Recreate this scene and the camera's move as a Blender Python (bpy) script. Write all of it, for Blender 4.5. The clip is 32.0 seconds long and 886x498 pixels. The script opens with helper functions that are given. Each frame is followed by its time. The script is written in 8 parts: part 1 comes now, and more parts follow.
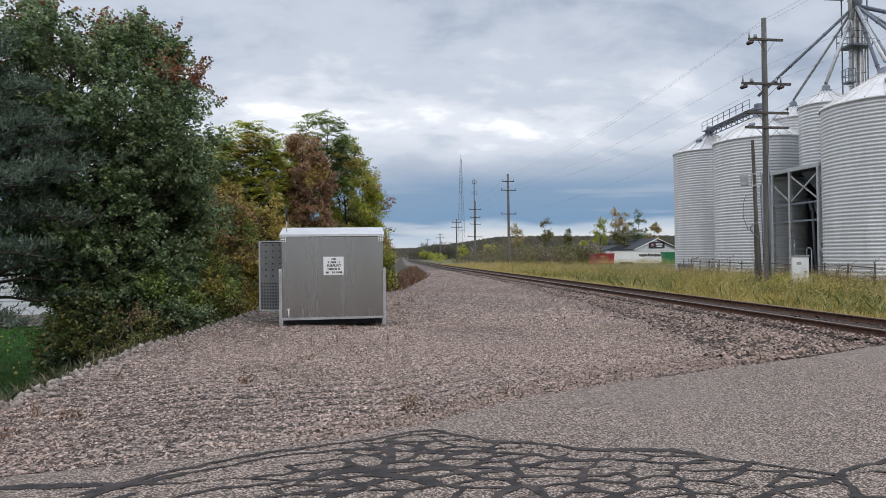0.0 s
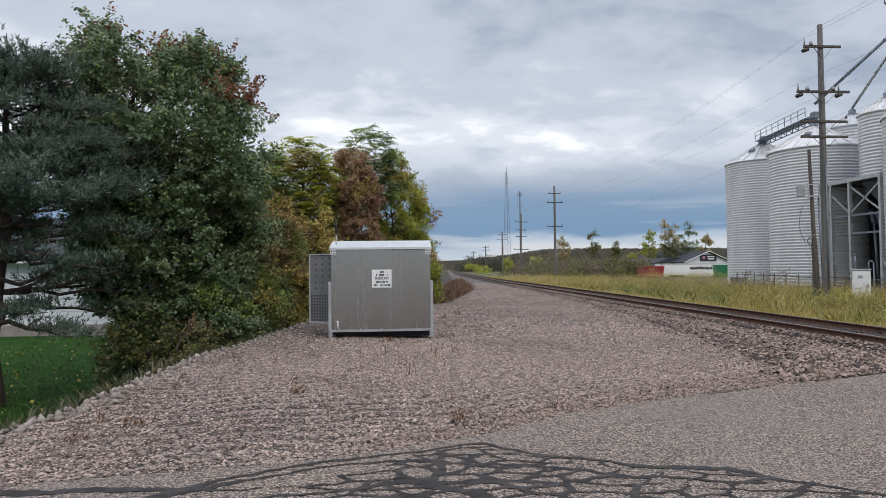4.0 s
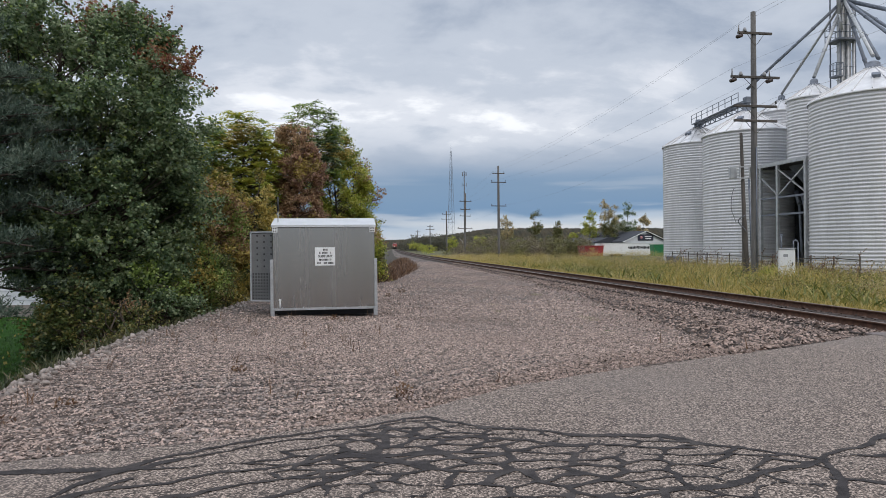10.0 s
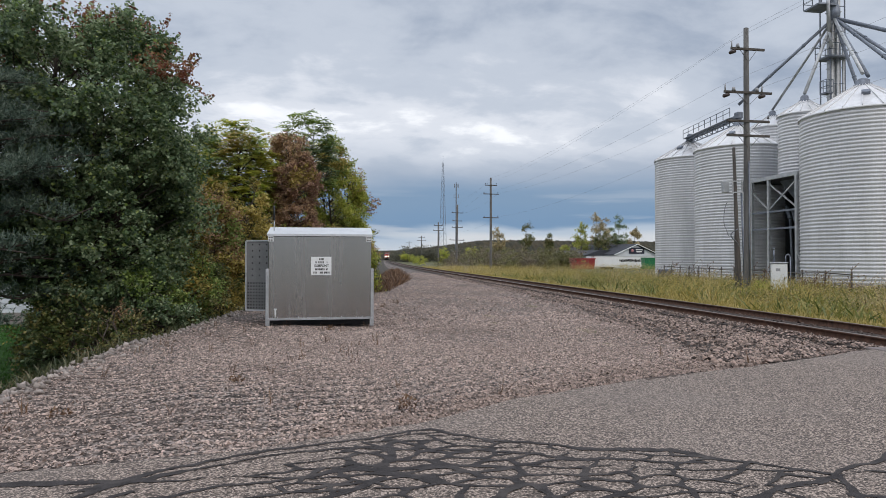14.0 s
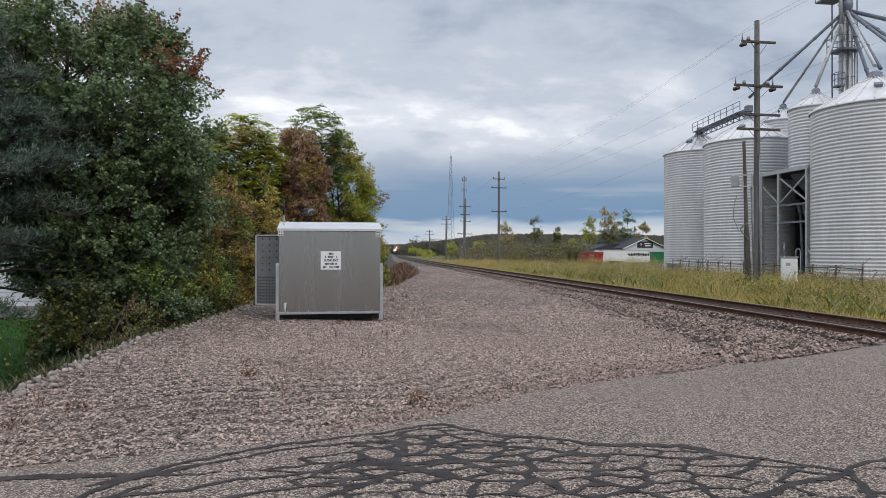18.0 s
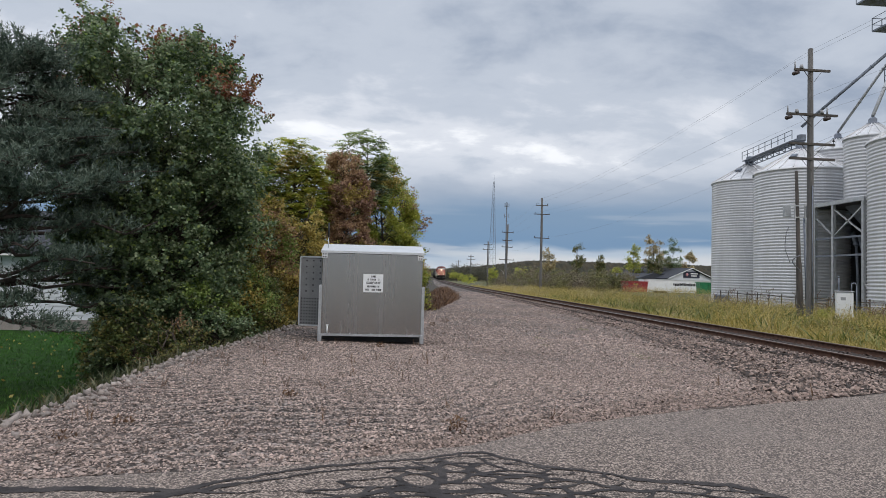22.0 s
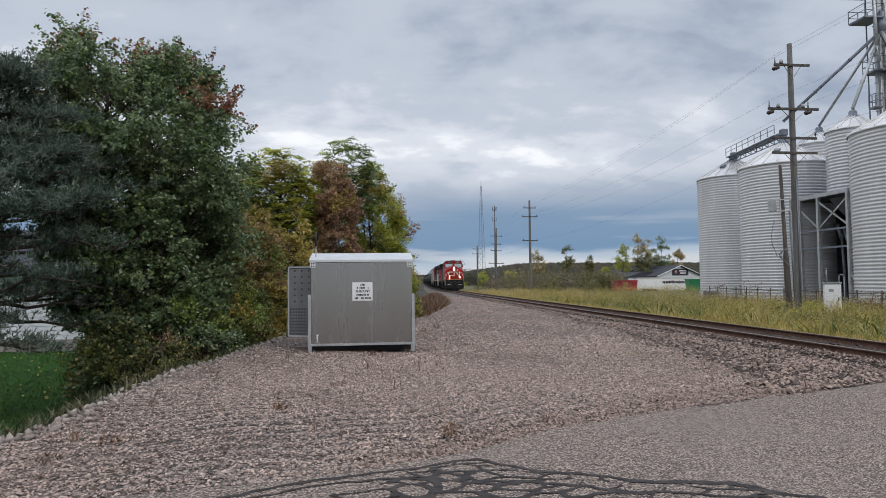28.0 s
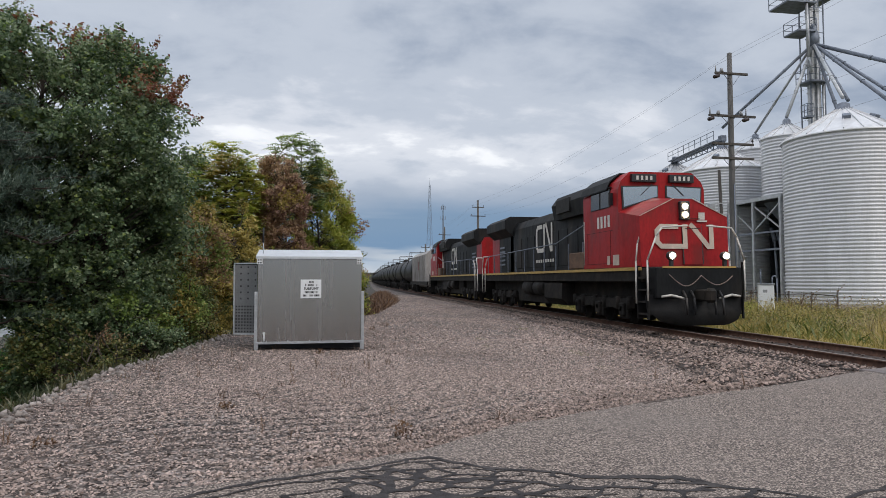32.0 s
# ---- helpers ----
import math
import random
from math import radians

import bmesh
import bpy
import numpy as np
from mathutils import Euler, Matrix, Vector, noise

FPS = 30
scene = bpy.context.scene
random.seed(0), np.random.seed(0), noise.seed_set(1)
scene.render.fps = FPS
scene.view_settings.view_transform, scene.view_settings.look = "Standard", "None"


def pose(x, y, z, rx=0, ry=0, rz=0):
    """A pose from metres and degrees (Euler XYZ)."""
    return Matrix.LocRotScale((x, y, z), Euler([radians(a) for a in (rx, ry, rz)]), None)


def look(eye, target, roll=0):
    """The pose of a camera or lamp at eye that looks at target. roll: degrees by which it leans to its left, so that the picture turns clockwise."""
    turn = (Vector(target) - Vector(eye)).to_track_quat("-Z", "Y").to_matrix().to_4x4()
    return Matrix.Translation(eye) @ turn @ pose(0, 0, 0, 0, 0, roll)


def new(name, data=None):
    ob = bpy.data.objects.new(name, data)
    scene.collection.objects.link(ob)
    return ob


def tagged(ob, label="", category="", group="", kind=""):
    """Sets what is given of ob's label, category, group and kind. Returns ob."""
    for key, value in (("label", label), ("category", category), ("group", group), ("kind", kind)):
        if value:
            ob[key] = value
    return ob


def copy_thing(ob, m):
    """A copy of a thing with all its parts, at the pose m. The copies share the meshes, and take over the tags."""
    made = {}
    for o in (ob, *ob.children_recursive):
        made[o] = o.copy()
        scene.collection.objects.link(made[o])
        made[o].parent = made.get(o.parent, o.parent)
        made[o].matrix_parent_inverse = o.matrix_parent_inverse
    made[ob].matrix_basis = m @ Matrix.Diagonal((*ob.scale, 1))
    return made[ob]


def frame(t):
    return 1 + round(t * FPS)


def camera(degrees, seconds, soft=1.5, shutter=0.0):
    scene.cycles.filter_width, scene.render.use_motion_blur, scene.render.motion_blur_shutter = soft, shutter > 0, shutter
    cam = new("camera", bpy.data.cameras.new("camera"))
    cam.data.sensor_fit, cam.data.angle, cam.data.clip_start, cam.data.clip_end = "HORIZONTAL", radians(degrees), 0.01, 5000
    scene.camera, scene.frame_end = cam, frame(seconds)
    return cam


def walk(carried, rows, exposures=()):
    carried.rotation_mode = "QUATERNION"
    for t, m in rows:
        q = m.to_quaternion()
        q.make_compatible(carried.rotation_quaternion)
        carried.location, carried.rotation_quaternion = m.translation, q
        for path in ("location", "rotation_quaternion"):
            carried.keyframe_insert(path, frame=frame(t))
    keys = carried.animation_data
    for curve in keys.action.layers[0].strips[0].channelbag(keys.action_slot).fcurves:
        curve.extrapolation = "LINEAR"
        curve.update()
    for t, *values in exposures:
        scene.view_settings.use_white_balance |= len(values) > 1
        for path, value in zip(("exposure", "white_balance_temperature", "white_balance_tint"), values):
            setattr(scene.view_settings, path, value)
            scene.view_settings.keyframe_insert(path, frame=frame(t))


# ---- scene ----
# Camera: handheld, standing on the road beside the crossing. Rows: seconds, eye, a point ahead, lean.
cam = camera(67.8, 32.0, soft=0.6)
PATH = [
    (0.0, (0.021, 0.047, 1.624), (1.145, 9.983, 1.713), -0.70),
    (0.5, (-0.013, -0.080, 1.593), (0.953, 9.870, 1.316), -1.43),
    (1.0, (-0.020, -0.130, 1.673), (0.432, 9.859, 1.782), -3.75),
    (1.5, (0.042, -0.007, 1.636), (0.801, 9.961, 1.903), -3.01),
    (2.0, (0.014, -0.049, 1.648), (0.740, 9.917, 2.032), -1.89),
    (2.5, (-0.040, -0.071, 1.674), (0.461, 9.913, 1.953), -0.97),
    (4.5, (-0.018, -0.000, 1.625), (0.421, 9.986, 1.912), -0.60),
    (5.0, (-0.022, 0.004, 1.620), (0.484, 9.988, 1.862), -0.54),
    (5.5, (-0.019, 0.008, 1.618), (0.645, 9.982, 1.906), -0.23),
    (6.0, (-0.034, -0.027, 1.643), (0.448, 9.953, 2.043), 0.47),
    (6.5, (-0.025, -0.011, 1.625), (0.717, 9.958, 1.899), -0.02),
    (7.0, (-0.010, 0.023, 1.617), (0.821, 9.983, 1.927), -0.41),
    (7.5, (-0.002, -0.005, 1.610), (0.973, 9.945, 1.832), 0.55),
    (8.0, (-0.012, -0.039, 1.610), (1.059, 9.903, 1.768), 1.73),
    (8.5, (0.000, -0.016, 1.601), (1.418, 9.882, 1.694), 0.21),
    (9.0, (0.000, 0.000, 1.600), (1.502, 9.886, 1.710), -0.00),
    (9.5, (-0.005, 0.008, 1.599), (1.391, 9.908, 1.757), 0.01),
    (10.0, (-0.020, -0.024, 1.603), (1.256, 9.894, 1.567), -0.54),
    (10.5, (-0.017, -0.016, 1.601), (0.916, 9.937, 1.369), -1.59),
    (11.0, (-0.062, 0.060, 1.589), (1.161, 9.985, 1.592), -2.51),
    (11.5, (-0.132, 0.089, 1.592), (0.777, 10.047, 1.533), -1.35),
    (12.0, (-0.120, 0.067, 1.592), (0.664, 10.031, 1.889), -1.97),
    (12.5, (-0.135, 0.092, 1.579), (0.912, 10.035, 1.758), -1.06),
    (13.0, (-0.153, 0.087, 1.568), (0.884, 10.033, 1.615), -0.95),
    (13.5, (-0.138, 0.098, 1.577), (1.009, 10.029, 1.803), -0.28),
    (14.0, (-0.153, 0.072, 1.588), (1.259, 9.971, 1.723), 0.01),
    (14.5, (-0.153, 0.077, 1.583), (1.352, 9.961, 1.784), 0.27),
    (16.5, (-0.181, 0.040, 1.600), (1.418, 9.906, 1.933), 1.12),
    (17.0, (-0.165, 0.051, 1.602), (1.126, 9.962, 1.908), 0.66),
    (17.5, (-0.164, 0.029, 1.614), (1.008, 9.957, 1.822), 0.38),
    (18.0, (-0.188, 0.048, 1.610), (1.108, 9.963, 1.649), 0.06),
    (18.5, (-0.153, 0.061, 1.607), (0.876, 10.008, 1.670), -1.52),
    (19.0, (-0.169, 0.070, 1.598), (0.815, 10.021, 1.690), -0.88),
    (19.5, (-0.160, 0.061, 1.602), (0.694, 10.024, 1.724), -0.42),
    (20.0, (-0.173, 0.056, 1.606), (0.719, 10.016, 1.740), -0.76),
    (20.5, (-0.171, 0.072, 1.601), (0.733, 10.030, 1.775), -0.85),
    (21.0, (-0.168, 0.064, 1.604), (0.679, 10.026, 1.807), -0.47),
    (21.5, (-0.175, 0.050, 1.601), (0.582, 10.019, 1.787), 1.57),
    (22.0, (-0.207, 0.064, 1.610), (0.459, 10.033, 2.019), 1.42),
    (22.5, (-0.195, 0.054, 1.623), (0.790, 9.997, 2.028), 0.84),
    (23.0, (-0.167, 0.073, 1.607), (0.896, 10.011, 1.940), 0.27),
    (23.5, (-0.127, 0.120, 1.630), (0.423, 10.080, 2.337), -0.13),
    (24.0, (-0.199, 0.058, 1.589), (-0.072, 10.045, 2.071), -1.39),
    (24.5, (-0.170, 0.117, 1.599), (0.333, 10.101, 1.859), -0.19),
    (25.0, (-0.177, 0.094, 1.614), (0.271, 10.075, 2.026), -1.44),
    (25.5, (-0.160, 0.096, 1.615), (0.582, 10.058, 2.076), -1.64),
    (27.5, (-0.197, 0.102, 1.623), (0.591, 10.060, 2.092), -0.76),
    (28.0, (-0.185, 0.146, 1.607), (0.643, 10.100, 2.103), -0.60),
    (28.5, (-0.190, 0.116, 1.621), (0.656, 10.067, 2.144), -0.32),
    (29.0, (-0.194, 0.121, 1.619), (0.741, 10.064, 2.132), -0.46),
    (29.5, (-0.200, 0.149, 1.603), (0.722, 10.094, 2.103), -0.13),
    (30.0, (-0.197, 0.131, 1.611), (0.709, 10.076, 2.137), 0.24),
    (30.5, (-0.216, 0.136, 1.611), (0.681, 10.085, 2.069), 0.26),
    (31.0, (-0.199, 0.133, 1.613), (0.914, 10.061, 2.070), 0.27),
    (31.5, (-0.186, 0.172, 1.602), (1.455, 10.028, 2.030), 0.43),
    (32.0, (-0.240, 0.182, 1.599), (1.371, 10.040, 2.066), -0.13),
]
walk(cam, [(t, look(eye, ahead, lean)) for t, eye, ahead, lean in PATH], exposures=[(0.0, 0.0), (5.0, -0.06), (18.0, -0.10), (25.0, -0.14), (32.0, -0.14)])

# Overcast daylight: broken cloud over a Nishita sky, one wide soft sun behind the cloud.
SUN_EL, SUN_AZ = 38.0, 150.0


def sky_world():
    world = bpy.data.worlds.new("overcast_sky")
    scene.world = world
    world.use_nodes = True
    nt = world.node_tree
    nt.nodes.clear()
    N, L = nt.nodes.new, nt.links.new
    out, bg = N("ShaderNodeOutputWorld"), N("ShaderNodeBackground")
    tc = N("ShaderNodeTexCoord")
    sep = N("ShaderNodeSeparateXYZ")
    L(tc.outputs["Generated"], sep.inputs[0])

    def math_node(op, a, b=None, clamp=False):
        n = N("ShaderNodeMath")
        n.operation, n.use_clamp = op, clamp
        for i, v in enumerate((a, b)):
            if v is None:
                continue
            if isinstance(v, (int, float)):
                n.inputs[i].default_value = v
            else:
                L(v, n.inputs[i])
        return n.outputs[0]

    def ramp(fac, stops):
        n = N("ShaderNodeValToRGB")
        n.color_ramp.interpolation = "EASE"
        while len(n.color_ramp.elements) < len(stops):
            n.color_ramp.elements.new(0.5)
        for e, (p, c) in zip(n.color_ramp.elements, stops):
            e.position, e.color = p, (*c, 1)
        L(fac, n.inputs[0])
        return n.outputs[0]

    def mix(fac, a, b):
        n = N("ShaderNodeMix")
        n.data_type = "RGBA"
        for sock, v in ((n.inputs[0], fac), (n.inputs[6], a), (n.inputs[7], b)):
            if isinstance(v, (int, float)):
                sock.default_value = v
            elif isinstance(v, tuple):
                sock.default_value = (*v, 1)
            else:
                L(v, sock)
        return n.outputs[2]

    # cloud deck seen in perspective: project the direction on a plane overhead
    zc = math_node("MAXIMUM", math_node("ADD", sep.outputs[2], 0.27), 0.06)
    px, py = math_node("DIVIDE", sep.outputs[0], zc), math_node("DIVIDE", sep.outputs[1], zc)
    comb = N("ShaderNodeCombineXYZ")
    L(px, comb.inputs[0])
    L(py, comb.inputs[1])

    def cloud(scale, offset, detail=6.0, rough=0.55, distortion=0.3):
        m = N("ShaderNodeMapping")
        m.inputs["Location"].default_value = offset
        m.inputs["Scale"].default_value = (scale * 0.8, scale, 1)
        L(comb.outputs[0], m.inputs[0])
        n = N("ShaderNodeTexNoise")
        n.inputs["Scale"].default_value = 1.0
        n.inputs["Detail"].default_value = detail
        n.inputs["Roughness"].default_value = rough
        n.inputs["Distortion"].default_value = distortion
        L(m.outputs[0], n.inputs["Vector"])
        return n.outputs["Fac"]

    big, fine = cloud(1.15, (4.0, 9.1, 0), 5.0, 0.5, 0.15), cloud(3.6, (1.7, 2.2, 0), 8.0, 0.58, 0.2)
    dens = math_node("ADD", math_node("MULTIPLY", big, 0.6), math_node("MULTIPLY", fine, 0.4))
    # the deck thickens towards the east
    dens = math_node("ADD", dens, math_node("MULTIPLY", sep.outputs[0], 0.10))
    deck = ramp(dens, [(0.37, (1.04, 1.06, 1.10)), (0.43, (0.765, 0.80, 0.875)), (0.51, (0.575, 0.63, 0.725)), (0.66, (0.34, 0.405, 0.52))])
    sky = N("ShaderNodeTexSky")
    sky.sky_type, sky.sun_disc = "NISHITA", False
    sky.sun_elevation, sky.sun_rotation = radians(SUN_EL), radians(SUN_AZ)
    clear = N("ShaderNodeVectorMath")
    clear.operation = "SCALE"
    clear.inputs["Scale"].default_value = 0.06
    L(sky.outputs[0], clear.inputs[0])
    # the far rim of the deck: a slate-blue bank low down and a pale gap along the horizon
    wob = cloud(0.8, (0.4, 5.0, 0), 5.0, 0.55, 0.3)
    el = math_node("ADD", sep.outputs[2], math_node("MULTIPLY", math_node("SUBTRACT", wob, 0.5), 0.11))
    low = ramp(math_node("MULTIPLY", el, 5.0), [(0.0, (0.68, 0.70, 0.73)), (0.09, (0.66, 0.69, 0.74)), (0.17, (0.46, 0.55, 0.67)), (0.25, (0.18, 0.30, 0.48)), (0.46, (0.21, 0.32, 0.48)), (0.70, (0.34, 0.41, 0.53))])
    up = ramp(math_node("MULTIPLY", el, 5.0), [(0.44, (0, 0, 0)), (0.98, (1, 1, 1))])
    both = mix(up, low, deck)
    streak = N("ShaderNodeTexNoise")
    sm = N("ShaderNodeMapping")
    sm.inputs["Scale"].default_value = (2.2, 2.2, 26.0)
    L(tc.outputs["Generated"], sm.inputs[0])
    L(sm.outputs[0], streak.inputs["Vector"])
    streak.inputs["Scale"].default_value = 1.4
    streak.inputs["Detail"].default_value = 5.0
    band = ramp(math_node("MULTIPLY", sep.outputs[2], 5.0), [(0.0, (0.6, 0.6, 0.6)), (0.30, (0.45, 0.45, 0.45)), (0.6, (0, 0, 0))])
    sfac = math_node("MULTIPLY", ramp(streak.outputs["Fac"], [(0.52, (0, 0, 0)), (0.66, (1, 1, 1))]), band)
    both = mix(sfac, both, (0.66, 0.69, 0.74))
    lift = N("ShaderNodeMapRange")
    lift.interpolation_type = "SMOOTHSTEP"
    for i, v in enumerate((0.38, 0.95, 1.0, 2.25)):
        lift.inputs[i + 1].default_value = v
    L(sep.outputs[2], lift.inputs[0])
    zen = lift.outputs[0]
    total = N("ShaderNodeMix")
    total.data_type, total.blend_type = "RGBA", "MULTIPLY"
    total.inputs[0].default_value = 1.0
    L(both, total.inputs[6])
    L(zen, total.inputs[7])
    add = N("ShaderNodeMix")
    add.data_type, add.blend_type = "RGBA", "ADD"
    add.inputs[0].default_value = 0.10
    L(total.outputs[2], add.inputs[6])
    L(clear.outputs[0], add.inputs[7])
    L(add.outputs[2], bg.inputs[0])
    bg.inputs[1].default_value = 1.0
    L(bg.outputs[0], out.inputs[0])


sky_world()
sun_data = bpy.data.lights.new("sun", "SUN")
sun_data.energy, sun_data.angle, sun_data.color = 1.15, radians(25), (1.0, 0.905, 0.81)
sun = new("sun", sun_data)
sun.matrix_world = look((0, 0, 60), (-60 * math.sin(radians(SUN_AZ)) / math.tan(radians(SUN_EL)), -60 * math.cos(radians(SUN_AZ)) / math.tan(radians(SUN_EL)), 0))


# ---- materials ----
MATS = {}


def mat(name, color, rough=0.7, metal=0.0, var=0.25, scale=4.0, bump=0.0, bump_scale=30.0, color2=None, stain=None, stain_scale=0.6, stain_amount=0.5, island=0.0, obj_random=0.0, emit=0.0, spec=0.5, stretch=(1, 1, 1)):
    """A procedural surface: base colour with grain (fine) and blotches (coarse), relief, and optional per-piece variation."""
    if name in MATS:
        return MATS[name]
    m = bpy.data.materials.new(name)
    MATS[name] = m
    m.use_nodes = True
    nt = m.node_tree
    bs = nt.nodes["Principled BSDF"]
    N, L = nt.nodes.new, nt.links.new
    tc = N("ShaderNodeTexCoord")
    mp = N("ShaderNodeMapping")
    mp.inputs["Scale"].default_value = stretch
    L(tc.outputs["Object"], mp.inputs[0])
    vec = mp.outputs[0]
    color2 = color2 or tuple(c * (1 - var) for c in color)

    def noise_tex(s, detail=4.0):
        n = N("ShaderNodeTexNoise")
        n.inputs["Scale"].default_value, n.inputs["Detail"].default_value = s, detail
        L(vec, n.inputs["Vector"])
        return n.outputs["Fac"]

    def rgb_mix(fac, a, b, blend="MIX"):
        n = N("ShaderNodeMix")
        n.data_type, n.blend_type = "RGBA", blend
        for sock, v in ((n.inputs[0], fac), (n.inputs[6], a), (n.inputs[7], b)):
            if isinstance(v, (int, float)):
                sock.default_value = v
            elif isinstance(v, tuple):
                sock.default_value = (*v, 1)
            else:
                L(v, sock)
        return n.outputs[2]

    def spread(fac, lo, hi):
        n = N("ShaderNodeMapRange")
        n.inputs[1].default_value, n.inputs[2].default_value = lo, hi
        L(fac, n.inputs[0])
        return n.outputs[0]

    col = rgb_mix(spread(noise_tex(scale), 0.35, 0.65), color, color2)
    if var:
        fine = spread(noise_tex(scale * 9, 3.0), 0.3, 0.7)
        v = N("ShaderNodeMapRange")
        v.inputs[3].default_value, v.inputs[4].default_value = 1 - var * 0.6, 1 + var * 0.4
        L(fine, v.inputs[0])
        col = rgb_mix(1.0, col, v.outputs[0], "MULTIPLY")
    if stain:
        f = spread(noise_tex(stain_scale, 6.0), 0.5, 0.68)
        mul = N("ShaderNodeMath")
        mul.operation = "MULTIPLY"
        L(f, mul.inputs[0])
        mul.inputs[1].default_value = stain_amount
        col = rgb_mix(mul.outputs[0], col, stain)
    for amount, kind in ((island, "geo"), (obj_random, "obj")):
        if amount:
            if kind == "geo":
                src = N("ShaderNodeNewGeometry").outputs["Random Per Island"]
            else:
                src = N("ShaderNodeObjectInfo").outputs["Random"]
            v = N("ShaderNodeMapRange")
            v.inputs[3].default_value, v.inputs[4].default_value = 1 - amount, 1 + amount
            L(src, v.inputs[0])
            col = rgb_mix(1.0, col, v.outputs[0], "MULTIPLY")
    L(col, bs.inputs["Base Color"])
    bs.inputs["Roughness"].default_value, bs.inputs["Metallic"].default_value = rough, metal
    bs.inputs["Specular IOR Level"].default_value = spec
    if rough < 0.95:
        r = N("ShaderNodeMapRange")
        r.inputs[3].default_value, r.inputs[4].default_value = max(rough - 0.12, 0.02), min(rough + 0.12, 1)
        L(noise_tex(scale * 2.3), r.inputs[0])
        L(r.outputs[0], bs.inputs["Roughness"])
    if bump:
        b = N("ShaderNodeBump")
        b.inputs["Strength"].default_value, b.inputs["Distance"].default_value = min(bump, 1.0), 0.02
        L(noise_tex(bump_scale, 5.0), b.inputs["Height"])
        L(b.outputs[0], bs.inputs["Normal"])
    if emit:
        bs.inputs["Emission Color"].default_value = (*color, 1)
        bs.inputs["Emission Strength"].default_value = emit
    return m


def leaf_mat(name, a, b, c, trans=0.25):
    """Leaves: three tones mixed leaf by leaf and by branch, a little light coming through."""
    m = bpy.data.materials.new(name)
    m.use_nodes = True
    nt = m.node_tree
    bs, out = nt.nodes["Principled BSDF"], nt.nodes["Material Output"]
    N, L = nt.nodes.new, nt.links.new
    geo, tc = N("ShaderNodeNewGeometry"), N("ShaderNodeTexCoord")
    n = N("ShaderNodeTexNoise")
    n.inputs["Scale"].default_value = 0.9
    L(tc.outputs["Object"], n.inputs["Vector"])
    s = N("ShaderNodeMath")
    s.operation = "ADD"
    L(n.outputs["Fac"], s.inputs[0])
    k = N("ShaderNodeMath")
    k.operation = "MULTIPLY_ADD"
    L(geo.outputs["Random Per Island"], k.inputs[0])
    k.inputs[1].default_value, k.inputs[2].default_value = 0.7, -0.35
    L(k.outputs[0], s.inputs[1])
    r = N("ShaderNodeValToRGB")
    r.color_ramp.elements.new(0.5)
    for i, (p, col) in enumerate(((0.25, a), (0.52, b), (0.8, c))):
        r.color_ramp.elements[i].position = p
        r.color_ramp.elements[i].color = (*col, 1)
    L(s.outputs[0], r.inputs[0])
    L(r.outputs[0], bs.inputs["Base Color"])
    bs.inputs["Roughness"].default_value, bs.inputs["Specular IOR Level"].default_value = 0.44, 0.42
    t = N("ShaderNodeBsdfTranslucent")
    L(r.outputs[0], t.inputs[0])
    mx = N("ShaderNodeMixShader")
    mx.inputs[0].default_value = trans
    L(bs.outputs[0], mx.inputs[1])
    L(t.outputs[0], mx.inputs[2])
    L(mx.outputs[0], out.inputs[0])
    return m


